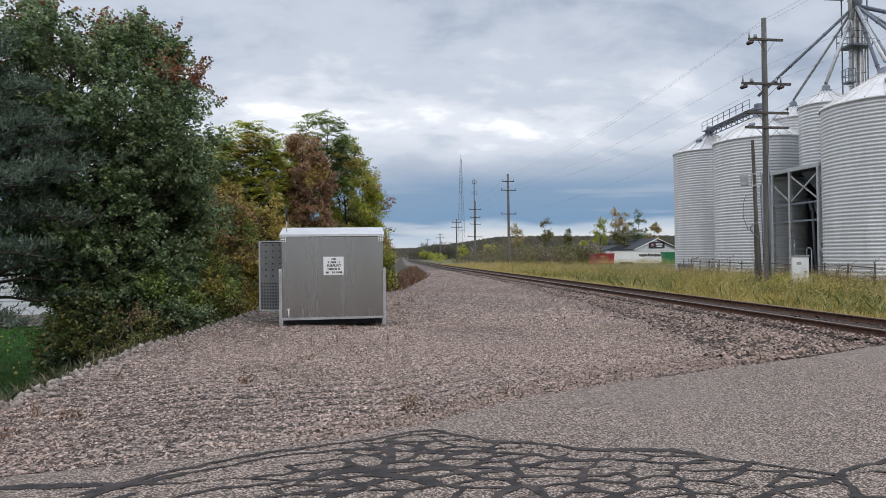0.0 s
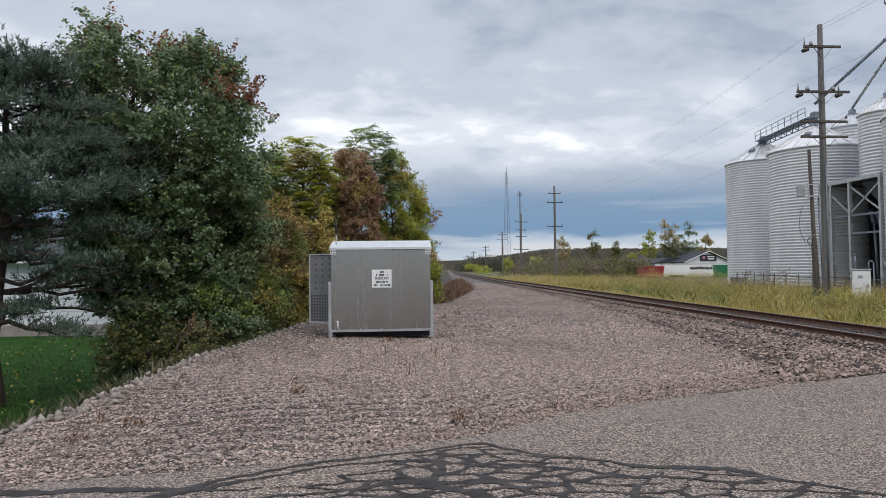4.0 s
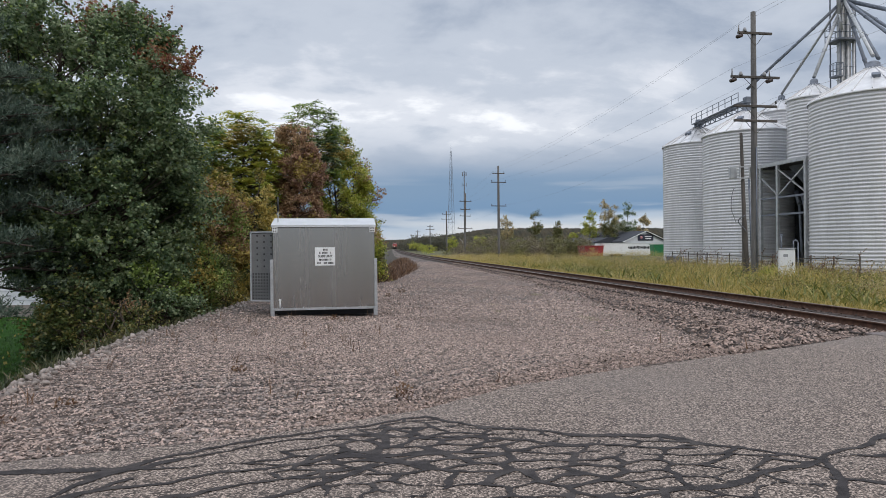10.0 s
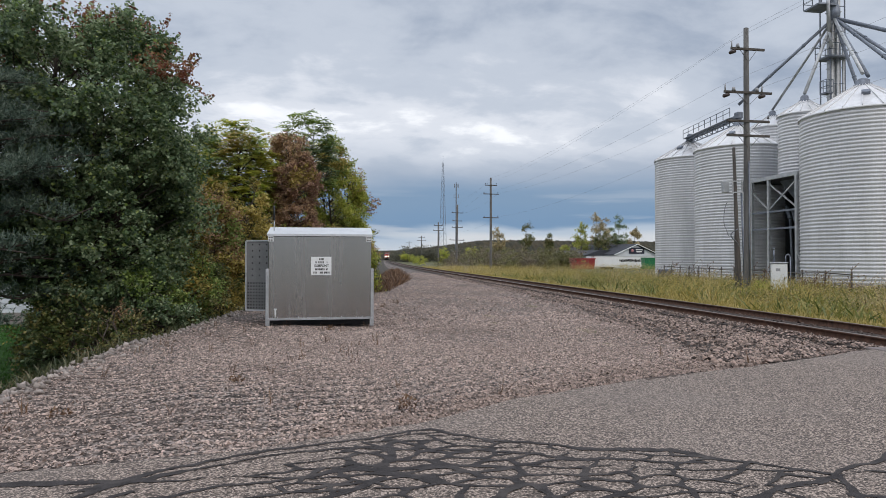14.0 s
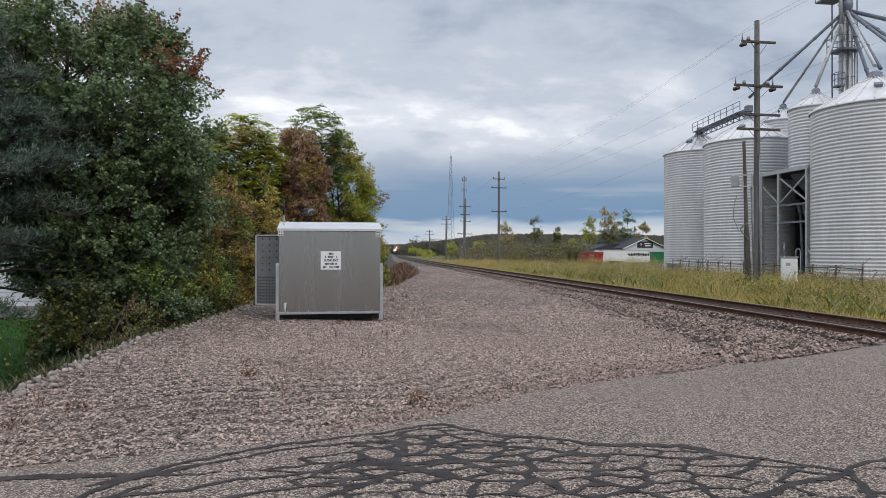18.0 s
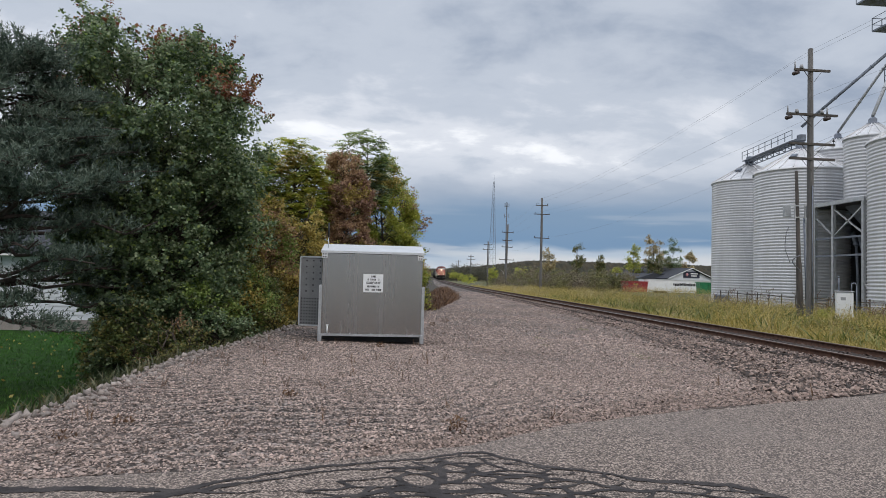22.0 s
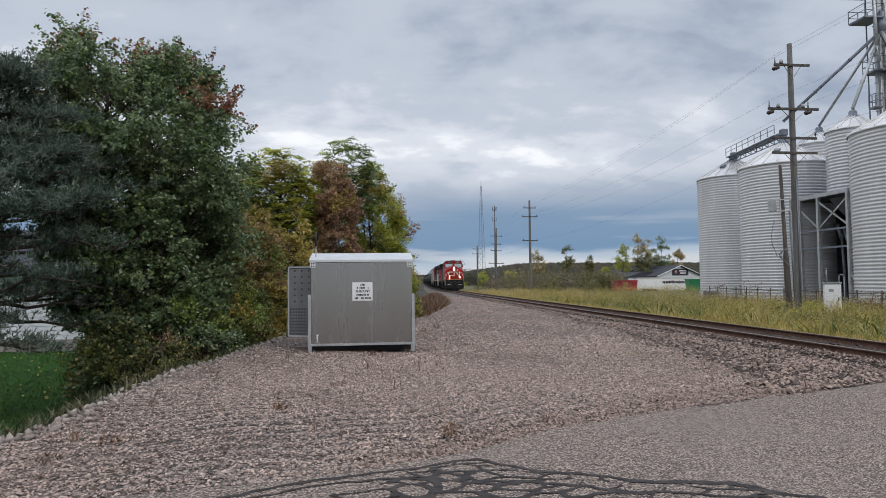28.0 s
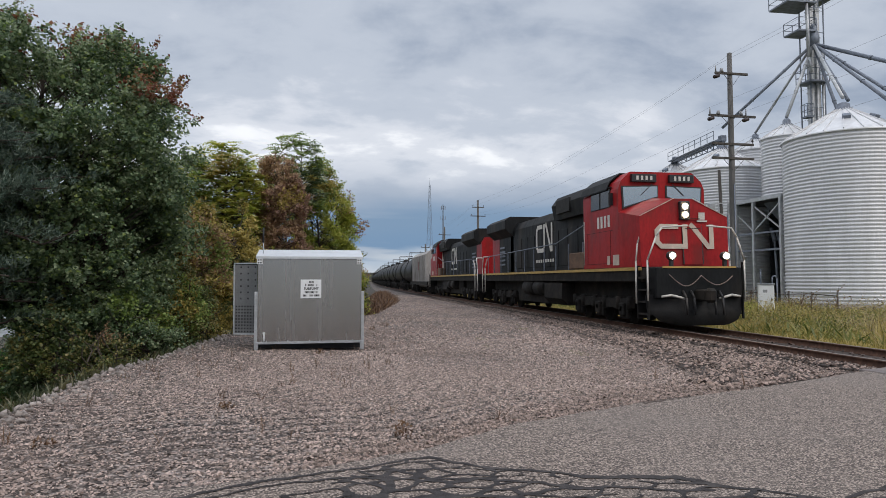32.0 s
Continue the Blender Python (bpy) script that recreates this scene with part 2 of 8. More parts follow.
def chip_mat(name, cells, tones, rough=0.92, bump=0.6, patch=(0.5, 0.35), patch_color=(0.16, 0.13, 0.115), fine=0.5):
    """A bed of small stones: each cell of a fine mosaic takes its own tone, with wide worn or damp patches over it."""
    m = bpy.data.materials.new(name)
    m.use_nodes = True
    nt = m.node_tree
    bs = nt.nodes["Principled BSDF"]
    N, L = nt.nodes.new, nt.links.new
    tc = N("ShaderNodeTexCoord")
    vo = N("ShaderNodeTexVoronoi")
    vo.inputs["Scale"].default_value = cells
    L(tc.outputs["Object"], vo.inputs["Vector"])
    sp = N("ShaderNodeSeparateColor")
    L(vo.outputs["Color"], sp.inputs[0])
    r = N("ShaderNodeValToRGB")
    r.color_ramp.elements.new(0.5)
    for i, (p, c) in enumerate(tones):
        r.color_ramp.elements[i].position = p
        r.color_ramp.elements[i].color = (*c, 1)
    L(sp.outputs[0], r.inputs[0])
    gap = N("ShaderNodeMapRange")
    gap.inputs[1].default_value, gap.inputs[2].default_value, gap.inputs[3].default_value, gap.inputs[4].default_value = 0.35, 0.75, 1.0, 1 - fine
    L(vo.outputs["Distance"], gap.inputs[0])
    mx = N("ShaderNodeMix")
    mx.data_type, mx.blend_type = "RGBA", "MULTIPLY"
    mx.inputs[0].default_value = 1.0
    L(r.outputs[0], mx.inputs[6])
    L(gap.outputs[0], mx.inputs[7])
    no = N("ShaderNodeTexNoise")
    no.inputs["Scale"].default_value, no.inputs["Detail"].default_value = patch[0], 6.0
    L(tc.outputs["Object"], no.inputs["Vector"])
    pr = N("ShaderNodeMapRange")
    pr.inputs[1].default_value, pr.inputs[2].default_value, pr.inputs[4].default_value = 0.46, 0.68, patch[1]
    L(no.outputs["Fac"], pr.inputs[0])
    m2 = N("ShaderNodeMix")
    m2.data_type = "RGBA"
    L(pr.outputs[0], m2.inputs[0])
    L(mx.outputs[2], m2.inputs[6])
    m2.inputs[7].default_value = (*patch_color, 1)
    L(m2.outputs[2], bs.inputs["Base Color"])
    bs.inputs["Roughness"].default_value = rough
    b = N("ShaderNodeBump")
    b.inputs["Strength"].default_value, b.inputs["Distance"].default_value = bump, 0.4 / cells
    b.invert = True
    L(vo.outputs["Distance"], b.inputs["Height"])
    L(b.outputs[0], bs.inputs["Normal"])
    return m


GRAVEL = chip_mat("crushed_stone_gravel", 26, ((0.1, (0.035, 0.026, 0.022)), (0.5, (0.145, 0.113, 0.097)), (0.9, (0.36, 0.30, 0.268))), patch=(0.4, 0.4), patch_color=(0.105, 0.073, 0.059), fine=0.8)
STONE = mat("crushed_stone", (0.395, 0.303, 0.257), 0.9, var=0.35, scale=18, island=0.7, stain=(0.20, 0.145, 0.12), stain_scale=0.4, stain_amount=0.6)
BALLAST = mat("ballast_bed", (0.045, 0.032, 0.026), 0.95, var=0.5, scale=12, bump=1.0, bump_scale=30, color2=(0.04, 0.03, 0.025))
TRACK_STONE = mat("oily_track_stone", (0.085, 0.06, 0.05), 0.9, var=0.35, scale=14, island=0.6)
BALLAST_STONE = mat("ballast_stone", (0.25, 0.184, 0.152), 0.9, var=0.35, scale=14, island=0.85)
ASPHALT = chip_mat("old_asphalt", 76, ((0.1, (0.040, 0.031, 0.026)), (0.5, (0.178, 0.137, 0.113)), (0.9, (0.50, 0.405, 0.34))), bump=0.5, patch=(0.45, 0.35), patch_color=(0.185, 0.155, 0.137), fine=0.55)
TAR = mat("crack_sealant", (0.056, 0.050, 0.050), 0.9, var=0.4, scale=9, bump=0.5, bump_scale=90, stain=(0.085, 0.075, 0.07), stain_scale=4, stain_amount=0.7, spec=0.2)
LAWN = mat("lawn_soil", (0.028, 0.085, 0.010), 0.95, var=0.4, scale=3, bump=0.8, bump_scale=70, color2=(0.018, 0.045, 0.009), spec=0.1)
FIELD = mat("weedy_ground", (0.115, 0.105, 0.045), 0.95, var=0.5, scale=0.9, bump=1.0, bump_scale=25, color2=(0.085, 0.09, 0.03))
SOIL = mat("bank_soil", (0.06, 0.05, 0.035), 0.95, var=0.5, scale=3, bump=1.0, bump_scale=25)
RAIL_SIDE = mat("rusty_rail", (0.125, 0.068, 0.048), 0.85, 0.0, var=0.35, scale=9, color2=(0.065, 0.037, 0.027), spec=0.2)
RAIL_TOP = mat("worn_rail_head", (0.24, 0.19, 0.16), 0.45, 0.7, var=0.2, scale=5)
TIE = mat("creosoted_tie", (0.062, 0.048, 0.04), 0.9, var=0.5, scale=6, bump=0.7, bump_scale=30, obj_random=0.25)
ALU = mat("mill_aluminium", (0.415, 0.395, 0.372), 0.25, 1.0, var=0.03, scale=1.2, stain=(0.36, 0.34, 0.315), stain_scale=0.8, stain_amount=0.4, stretch=(2.5, 2.5, 0.12))
ALU_BRIGHT = mat("bright_aluminium", (0.68, 0.69, 0.70), 0.45, 0.7, var=0.10, scale=3)
GALV = mat("galvanised_steel", (0.50, 0.51, 0.52), 0.5, 0.6, var=0.22, scale=3, bump=0.1)
GALV_DARK = mat("weathered_galvanised_steel", (0.215, 0.24, 0.285), 0.6, 0.4, var=0.3, scale=3)
BLACK = mat("black_paint", (0.018, 0.018, 0.02), 0.55, var=0.4, scale=3, stain=(0.06, 0.05, 0.042), stain_scale=1.5, stain_amount=0.6)
DARK = mat("shadowed_gap", (0.02, 0.02, 0.02), 0.9, var=0.3)
# shed steel with the deep shade behind the frame put into its colour
SHED_SHADE = mat("shade_toned_shed_steel", (0.045, 0.048, 0.055), 0.8, var=0.3, scale=2)
BARK = mat("bark", (0.085, 0.065, 0.05), 0.95, var=0.5, scale=6, bump=1.0, bump_scale=20, stretch=(1, 1, 0.2))
PINE_BARK = mat("pine_bark", (0.075, 0.055, 0.045), 0.95, var=0.5, scale=6, bump=1.0, bump_scale=18, stretch=(1, 1, 0.25))
POLE_WOOD = mat("weathered_pole_wood", (0.155, 0.148, 0.142), 0.9, var=0.4, scale=4, bump=0.5, bump_scale=20, stretch=(1, 1, 0.08), stain=(0.12, 0.10, 0.085), stain_scale=1.0)
OLD_WOOD = mat("old_brown_wood", (0.10, 0.088, 0.078), 0.9, var=0.45, scale=4, bump=0.6, bump_scale=20, stretch=(1, 1, 0.08))
WHITE = mat("white_paint", (0.76, 0.77, 0.77), 0.5, var=0.08, scale=2)
SIDING = mat("white_vinyl_siding", (0.62, 0.65, 0.69), 0.5, var=0.06, scale=1.5)
CONCRETE = mat("foundation_concrete", (0.30, 0.27, 0.25), 0.9, var=0.25, scale=2, bump=0.3)
SHINGLE = mat("dark_shingles", (0.045, 0.05, 0.062), 0.9, var=0.35, scale=4, bump=0.4)
CABLE = mat("cable_grey", (0.16, 0.165, 0.18), 0.7, var=0.2)
RED_PAINT = mat("red_loco_paint", (0.33, 0.012, 0.014), 0.45, spec=0.2, var=0.28, scale=1.6, stain=(0.17, 0.022, 0.019), stain_scale=1.6, stain_amount=0.8, stretch=(1, 1, 0.45))
LOCO_BLACK = mat("black_loco_paint", (0.014, 0.015, 0.016), 0.6, spec=0.15, var=0.4, scale=1.5, stain=(0.045, 0.036, 0.029), stain_scale=0.8, stain_amount=0.6, stretch=(1, 1, 0.35))
YELLOW = mat("yellow_frame_stripe", (0.47, 0.30, 0.08), 0.6, var=0.25, scale=3)
OFF_WHITE = mat("dirty_white_paint", (0.60, 0.57, 0.52), 0.6, var=0.2, scale=3)
CREAM = mat("faded_white_lettering", (0.55, 0.46, 0.38), 0.6, var=0.2, scale=3)
UNDER = mat("grimy_underframe", (0.021, 0.019, 0.0175), 0.85, var=0.5, scale=4, stain=(0.055, 0.044, 0.036), stain_scale=2, spec=0.2)
TANK_BLACK = mat("black_tank_paint", (0.011, 0.0105, 0.011), 0.5, spec=0.28, var=0.3, scale=1.5, stain=(0.03, 0.025, 0.022), stain_scale=0.9)
HOPPER_GREY = mat("grey_hopper_paint", (0.40, 0.38, 0.36), 0.7, var=0.3, scale=1.3, stain=(0.16, 0.12, 0.10), stain_scale=0.9, stretch=(1, 1, 0.2))
LAMP = mat("lit_headlight", (1.0, 0.80, 0.52), 0.3, emit=110.0, var=0.0)
PLATE_BLACK = mat("number_board_black", (0.012, 0.012, 0.014), 0.4, var=0.1)
GREEN_PAINT = mat("green_dumpster_paint", (0.012, 0.20, 0.075), 0.5, var=0.2, scale=2)
RED_BIN = mat("red_dumpster_paint", (0.36, 0.03, 0.035), 0.5, var=0.25, scale=2)


def glass_mat():
    m = bpy.data.materials.new("window_glass")
    m.use_nodes = True
    b = m.node_tree.nodes["Principled BSDF"]
    b.inputs["Base Color"].default_value = (0.42, 0.47, 0.48, 1)
    b.inputs["Metallic"].default_value = 0.75
    b.inputs["Roughness"].default_value = 0.06
    b.inputs["Specular IOR Level"].default_value = 1.0
    b.inputs["Coat Weight"].default_value = 1.0
    b.inputs["Coat Roughness"].default_value = 0.03
    return m


GLASS = glass_mat()
GRIME_LINE = mat("grimy_seam", (0.06, 0.012, 0.012), 0.8, var=0.3)
DARK_GLASS = mat("dark_cab_glass", (0.035, 0.035, 0.033), 0.12, var=0.3, scale=2, spec=0.6)
LEAF_GREEN = leaf_mat("dark_green_leaves", (0.07, 0.115, 0.055), (0.155, 0.225, 0.105), (0.33, 0.39, 0.23), 0.45)
LEAF_RED = leaf_mat("rust_red_leaves", (0.14, 0.05, 0.03), (0.26, 0.09, 0.05), (0.28, 0.16, 0.07), 0.35)
LEAF_LIGHT = leaf_mat("fresh_green_leaves", (0.13, 0.20, 0.05), (0.25, 0.34, 0.085), (0.37, 0.43, 0.14), 0.5)
LEAF_RUST = leaf_mat("russet_leaves", (0.22, 0.125, 0.09), (0.40, 0.24, 0.165), (0.50, 0.34, 0.23), 0.42)
LEAF_LIME = leaf_mat("yellow_green_leaves", (0.24, 0.30, 0.05), (0.45, 0.49, 0.085), (0.58, 0.52, 0.12), 0.55)
LEAF_BROWN = leaf_mat("red_brown_vine_leaves", (0.21, 0.12, 0.07), (0.39, 0.245, 0.14), (0.51, 0.36, 0.20), 0.45)
LEAF_YELLOW = leaf_mat("golden_autumn_leaves", (0.26, 0.20, 0.05), (0.46, 0.36, 0.09), (0.58, 0.48, 0.16), 0.45)
LEAF_MIX = leaf_mat("mixed_hedge_leaves", (0.06, 0.085, 0.025), (0.14, 0.16, 0.045), (0.27, 0.22, 0.08), 0.35)
LEAF_PALE = leaf_mat("pale_autumn_leaves", (0.24, 0.19, 0.08), (0.42, 0.34, 0.17), (0.58, 0.48, 0.28), 0.35)
STRAW = leaf_mat("straw_weeds", (0.28, 0.21, 0.10), (0.48, 0.38, 0.19), (0.62, 0.52, 0.30), 0.3)
NEEDLES = leaf_mat("blue_green_needles", (0.038, 0.066, 0.048), (0.078, 0.12, 0.086), (0.18, 0.225, 0.17), 0.15)
WEED_GOLD = leaf_mat("golden_green_weeds", (0.25, 0.205, 0.045), (0.46, 0.355, 0.095), (0.58, 0.46, 0.19), 0.4)
WEED_GREEN = leaf_mat("green_weeds", (0.10, 0.125, 0.028), (0.20, 0.22, 0.05), (0.32, 0.29, 0.09), 0.35)
BANK_WEED = leaf_mat("dull_bank_weeds", (0.035, 0.045, 0.018), (0.07, 0.08, 0.03), (0.14, 0.12, 0.06), 0.15)
WEED_SEED = leaf_mat("brown_seed_heads", (0.13, 0.09, 0.05), (0.24, 0.175, 0.09), (0.36, 0.28, 0.15), 0.25)
WEED_BROWN = leaf_mat("dry_brown_weeds", (0.075, 0.04, 0.025), (0.14, 0.075, 0.04), (0.22, 0.13, 0.07), 0.2)
FAR_LEAF = leaf_mat("far_wood_leaves", (0.055, 0.062, 0.045), (0.09, 0.092, 0.062), (0.14, 0.12, 0.075), 0.1)
SHRUB = leaf_mat("scrub_leaves", (0.10, 0.08, 0.06), (0.175, 0.145, 0.105), (0.27, 0.225, 0.15), 0.2)
SHRUB_GREEN = leaf_mat("olive_scrub_leaves", (0.08, 0.085, 0.03), (0.16, 0.16, 0.055), (0.27, 0.24, 0.09), 0.25)
FAR_WOOD = mat("far_wood_canopy", (0.045, 0.047, 0.037), 0.95, var=0.6, scale=0.15, color2=(0.075, 0.062, 0.042), bump=1.0, bump_scale=0.5, spec=0.1)
GRASS_BLADE = leaf_mat("lawn_grass_blades", (0.025, 0.085, 0.008), (0.045, 0.13, 0.012), (0.075, 0.165, 0.022), 0.25)


# ---- mesh helpers ----
def part(name, bm, material, parent=None, label="", smooth=False):
    me = bpy.data.meshes.new(name)
    bm.to_mesh(me)
    bm.free()
    for mm in (material if isinstance(material, (list, tuple)) else [material]):
        me.materials.append(mm)
    if smooth:
        me.shade_smooth()
    ob = new(name, me)
    ob.parent = parent
    return tagged(ob, label)


def from_arrays(name, verts, faces, material, parent=None, label="", slots=None, smooth=False):
    me = bpy.data.meshes.new(name)
    nv, nf, k = len(verts), len(faces), faces.shape[1]
    me.vertices.add(nv)
    me.vertices.foreach_set("co", np.asarray(verts, dtype=np.float32).ravel())
    me.loops.add(nf * k)
    me.loops.foreach_set("vertex_index", np.asarray(faces, dtype=np.int32).ravel())
    me.polygons.add(nf)
    me.polygons.foreach_set("loop_start", np.arange(0, nf * k, k, dtype=np.int32))
    for mm in (material if isinstance(material, (list, tuple)) else [material]):
        me.materials.append(mm)
    if slots is not None:
        me.polygons.foreach_set("material_index", np.asarray(slots, dtype=np.int32))
    if smooth:
        me.polygons.foreach_set("use_smooth", np.ones(nf, dtype=bool))
    me.update(calc_edges=True)
    me.validate()
    ob = new(name, me)
    ob.parent = parent
    return tagged(ob, label)


def empty(name, label, category, m=None, group=""):
    ob = new(name)
    if m is not None:
        ob.matrix_basis = m
    return tagged(ob, label, category, group)


def box(bm, c, s, rot=None, bevel=0.0, slot=0):
    m = Matrix.Translation(c) @ (rot or Matrix()) @ Matrix.Diagonal((*s, 1))
    r = bmesh.ops.create_cube(bm, size=1.0, matrix=m)
    fs = {f for v in r["verts"] for f in v.link_faces}
    for f in fs:
        f.material_index = slot
    if bevel:
        es = list({e for v in r["verts"] for e in v.link_edges})
        nb = bmesh.ops.bevel(bm, geom=es, offset=bevel, segments=1, affect="EDGES", profile=0.5)
        for f in nb["faces"]:
            f.material_index = slot
    return r


def tube(bm, a, b, r0, r1=None, seg=8, caps=True, slot=0):
    a, b = Vector(a), Vector(b)
    r1 = r0 if r1 is None else r1
    d = b - a
    m = Matrix.Translation((a + b) / 2) @ d.to_track_quat("Z", "Y").to_matrix().to_4x4()
    r = bmesh.ops.create_cone(bm, cap_ends=caps, segments=seg, radius1=max(r0, 1e-4), radius2=max(r1, 1e-4), depth=d.length, matrix=m)
    for f in {f for v in r["verts"] for f in v.link_faces}:
        f.smooth = len(f.verts) == 4
        f.material_index = slot
    return r


def pipe(bm, pts, r, seg=6, slot=0):
    for a, b in zip(pts[:-1], pts[1:]):
        tube(bm, a, b, r, r, seg, True, slot)


def strut(bm, a, b, w, h=None, slot=0):
    """A square bar from a to b."""
    a, b = Vector(a), Vector(b)
    d = b - a
    box(bm, (a + b) / 2, (w, h or w, d.length), d.to_track_quat("Z", "Y").to_matrix().to_4x4(), slot=slot)


def lathe(bm, profile, seg=32, smooth=True, center=(0, 0, 0), slot=0):
    rings = []
    for r, z in profile:
        rings.append([bm.verts.new((center[0] + r * math.cos(2 * math.pi * i / seg), center[1] + r * math.sin(2 * math.pi * i / seg), center[2] + z)) for i in range(seg)])
    for a, b in zip(rings[:-1], rings[1:]):
        for i in range(seg):
            f = bm.faces.new((a[i], a[(i + 1) % seg], b[(i + 1) % seg], b[i]))
            f.smooth, f.material_index = smooth, slot


def prism(bm, outline, y0, y1, plane="xz", slot=0):
    """An outline of (a, b) pairs drawn in a plane and pushed from y0 to y1 along the third axis."""
    put = {"xz": lambda a, b, y: (a, y, b), "yz": lambda a, b, y: (y, a, b), "xy": lambda a, b, y: (a, b, y)}[plane]
    va = [bm.verts.new(put(a, b, y0)) for a, b in outline]
    vb = [bm.verts.new(put(a, b, y1)) for a, b in outline]
    n = len(outline)
    fs = [bm.faces.new(va), bm.faces.new(vb[::-1])]
    fs += [bm.faces.new((va[i], vb[i], vb[(i + 1) % n], va[(i + 1) % n])) for i in range(n)]
    for f in fs:
        f.material_index = slot
    bmesh.ops.recalc_face_normals(bm, faces=fs)


def text_part(words, size, m, material, parent, name="lettering", depth=0.003, label=""):
    cu = bpy.data.curves.new("words", "FONT")
    cu.body, cu.size, cu.extrude, cu.offset, cu.align_x, cu.align_y = words, size, depth, size * 0.03, "CENTER", "CENTER"
    tmp = bpy.data.objects.new("words", cu)
    me = bpy.data.meshes.new_from_object(tmp)
    bpy.data.objects.remove(tmp)
    me.materials.append(material)
    me.name = name
    ob = new(name, me)
    ob.parent = parent
    ob.matrix_basis = m
    return tagged(ob, label)


def rand_quads(rng, centers, size_lo, size_hi, aspect=0.6, up_bias=0.0, fold=0.25):
    """Leaf-shaped quads (four corners, folded a little) at the given centres, turned at random."""
    n = len(centers)
    d = rng.normal(size=(n, 3))
    d[:, 2] += up_bias
    d /= np.linalg.norm(d, axis=1, keepdims=True) + 1e-9
    h = rng.normal(size=(n, 3))
    s = np.cross(d, h)
    s /= np.linalg.norm(s, axis=1, keepdims=True) + 1e-9
    nrm = np.cross(d, s)
    ln = rng.uniform(size_lo, size_hi, size=(n, 1))
    wd = ln * aspect * rng.uniform(0.7, 1.2, size=(n, 1))
    a = centers - d * ln * 0.5
    c = centers + d * ln * 0.5
    b = centers + s * wd * 0.5 + nrm * ln * fold * rng.uniform(-0.6, 0.6, size=(n, 1))
    e = centers - s * wd * 0.5 + nrm * ln * fold * rng.uniform(-0.6, 0.6, size=(n, 1))
    v = np.stack([a, b, c, e], axis=1).reshape(-1, 3)
    f = np.arange(4 * n).reshape(n, 4)
    return v, f


def limb(bm, pts, r0, r1, seg=7):
    n = len(pts) - 1
    for i in range(n):
        ra, rb = r0 + (r1 - r0) * i / n, r0 + (r1 - r0) * (i + 1) / n
        tube(bm, pts[i], pts[i + 1], ra, rb, seg, i == 0)


def wood(name, boughs, material, parent, seg=6):
    """Trunk and branches as one mesh. boughs: rows of (points, radius at the foot, radius at the tip)."""
    V, F, base = [], [], 0
    ring = 2 * np.pi * np.arange(seg) / seg
    cs, sn = np.cos(ring)[:, None], np.sin(ring)[:, None]
    for pts, r0, r1 in boughs:
        P = np.array(pts, float)
        n = len(P)
        T = np.gradient(P, axis=0)
        T /= np.linalg.norm(T, axis=1, keepdims=True) + 1e-9
        A = np.cross(T, np.array((0.31, 0.95, 0.05)))
        A /= np.linalg.norm(A, axis=1, keepdims=True) + 1e-9
        B = np.cross(T, A)
        r = np.linspace(r0, r1, n)
        for i in range(n):
            V.append(P[i] + (A[i] * cs + B[i] * sn) * r[i])
        k = base + np.arange(seg)
        k2 = base + (np.arange(seg) + 1) % seg
        for i in range(n - 1):
            F.append(np.stack([k + i * seg, k2 + i * seg, k2 + (i + 1) * seg, k + (i + 1) * seg], 1))
        base += n * seg
    return from_arrays(name, np.concatenate(V), np.concatenate(F), material, parent, smooth=True)


def wander(rng, a, b, n, sway):
    a, b = np.asarray(a, float), np.asarray(b, float)
    out = [a]
    for i in range(1, n):
        out.append(a + (b - a) * i / n + rng.normal(size=3) * sway)
    return out + [b]


# ---- ground, road, track ----
RAIL_Z = 0.115


def track_x(y):
    y = np.asarray(y, float)
    bend = np.where(y < 60, 0.0, np.where(y < 200, 0.047 * (np.clip(y, 60, 200) - 60) ** 2 / 280, 0.047 * (70 + y - 200)))
    return 10.38 + bend


def edge_x(y):
    return np.interp(y, [-40, 3, 6.2, 8.3, 12.5, 14.4, 19.6, 25.0, 30.0, 45.0, 80.0, 120.0, 200.0, 400.0, 900.0], [-9.0, -4.3, -4.08, -3.9, -4.0, -3.6, -3.25, -1.2, 1.2, 3.6, 5.2, 6.6, 10.5, 20.5, 46.0])


def road_edge(x):
    return np.interp(x, [-30, -4.0, -2.5, -0.95, 0.52, 1.64, 3.58, 8.3, 14.0, 60.0], [0.5, 4.9, 5.25, 5.6, 6.25, 7.15, 8.1, 9.8, 12.2, 32.0])


def smooth(t):
    t = np.clip(t, 0, 1)
    return t * t * (3 - 2 * t)


def gz(x, y):
    x, y = np.asarray(x, float), np.asarray(y, float)
    d = edge_x(y) - x
    z = -1.2 * smooth(d / 2.6) + 0.03 * np.sin(x * 0.9 + 1) * np.sin(y * 0.7) * (d < 0) * (np.abs(x - track_x(y)) > 3)
    z = np.where((y < road_edge(x) - 0.12) & (d < 0.2), z - 0.09, z)
    r = x - track_x(y)
    z = np.where(r > -3.2, -0.17 * smooth((r + 3.2) / 2.0), z)
    z = np.where(np.abs(r) < 1.4, -0.17 + 0.085 * smooth((1.4 - np.abs(r)) / 0.3), z)
    z = np.where(r > 1.6, -0.17 - 0.21 * smooth((r - 1.6) / 2.2), z)
    return z


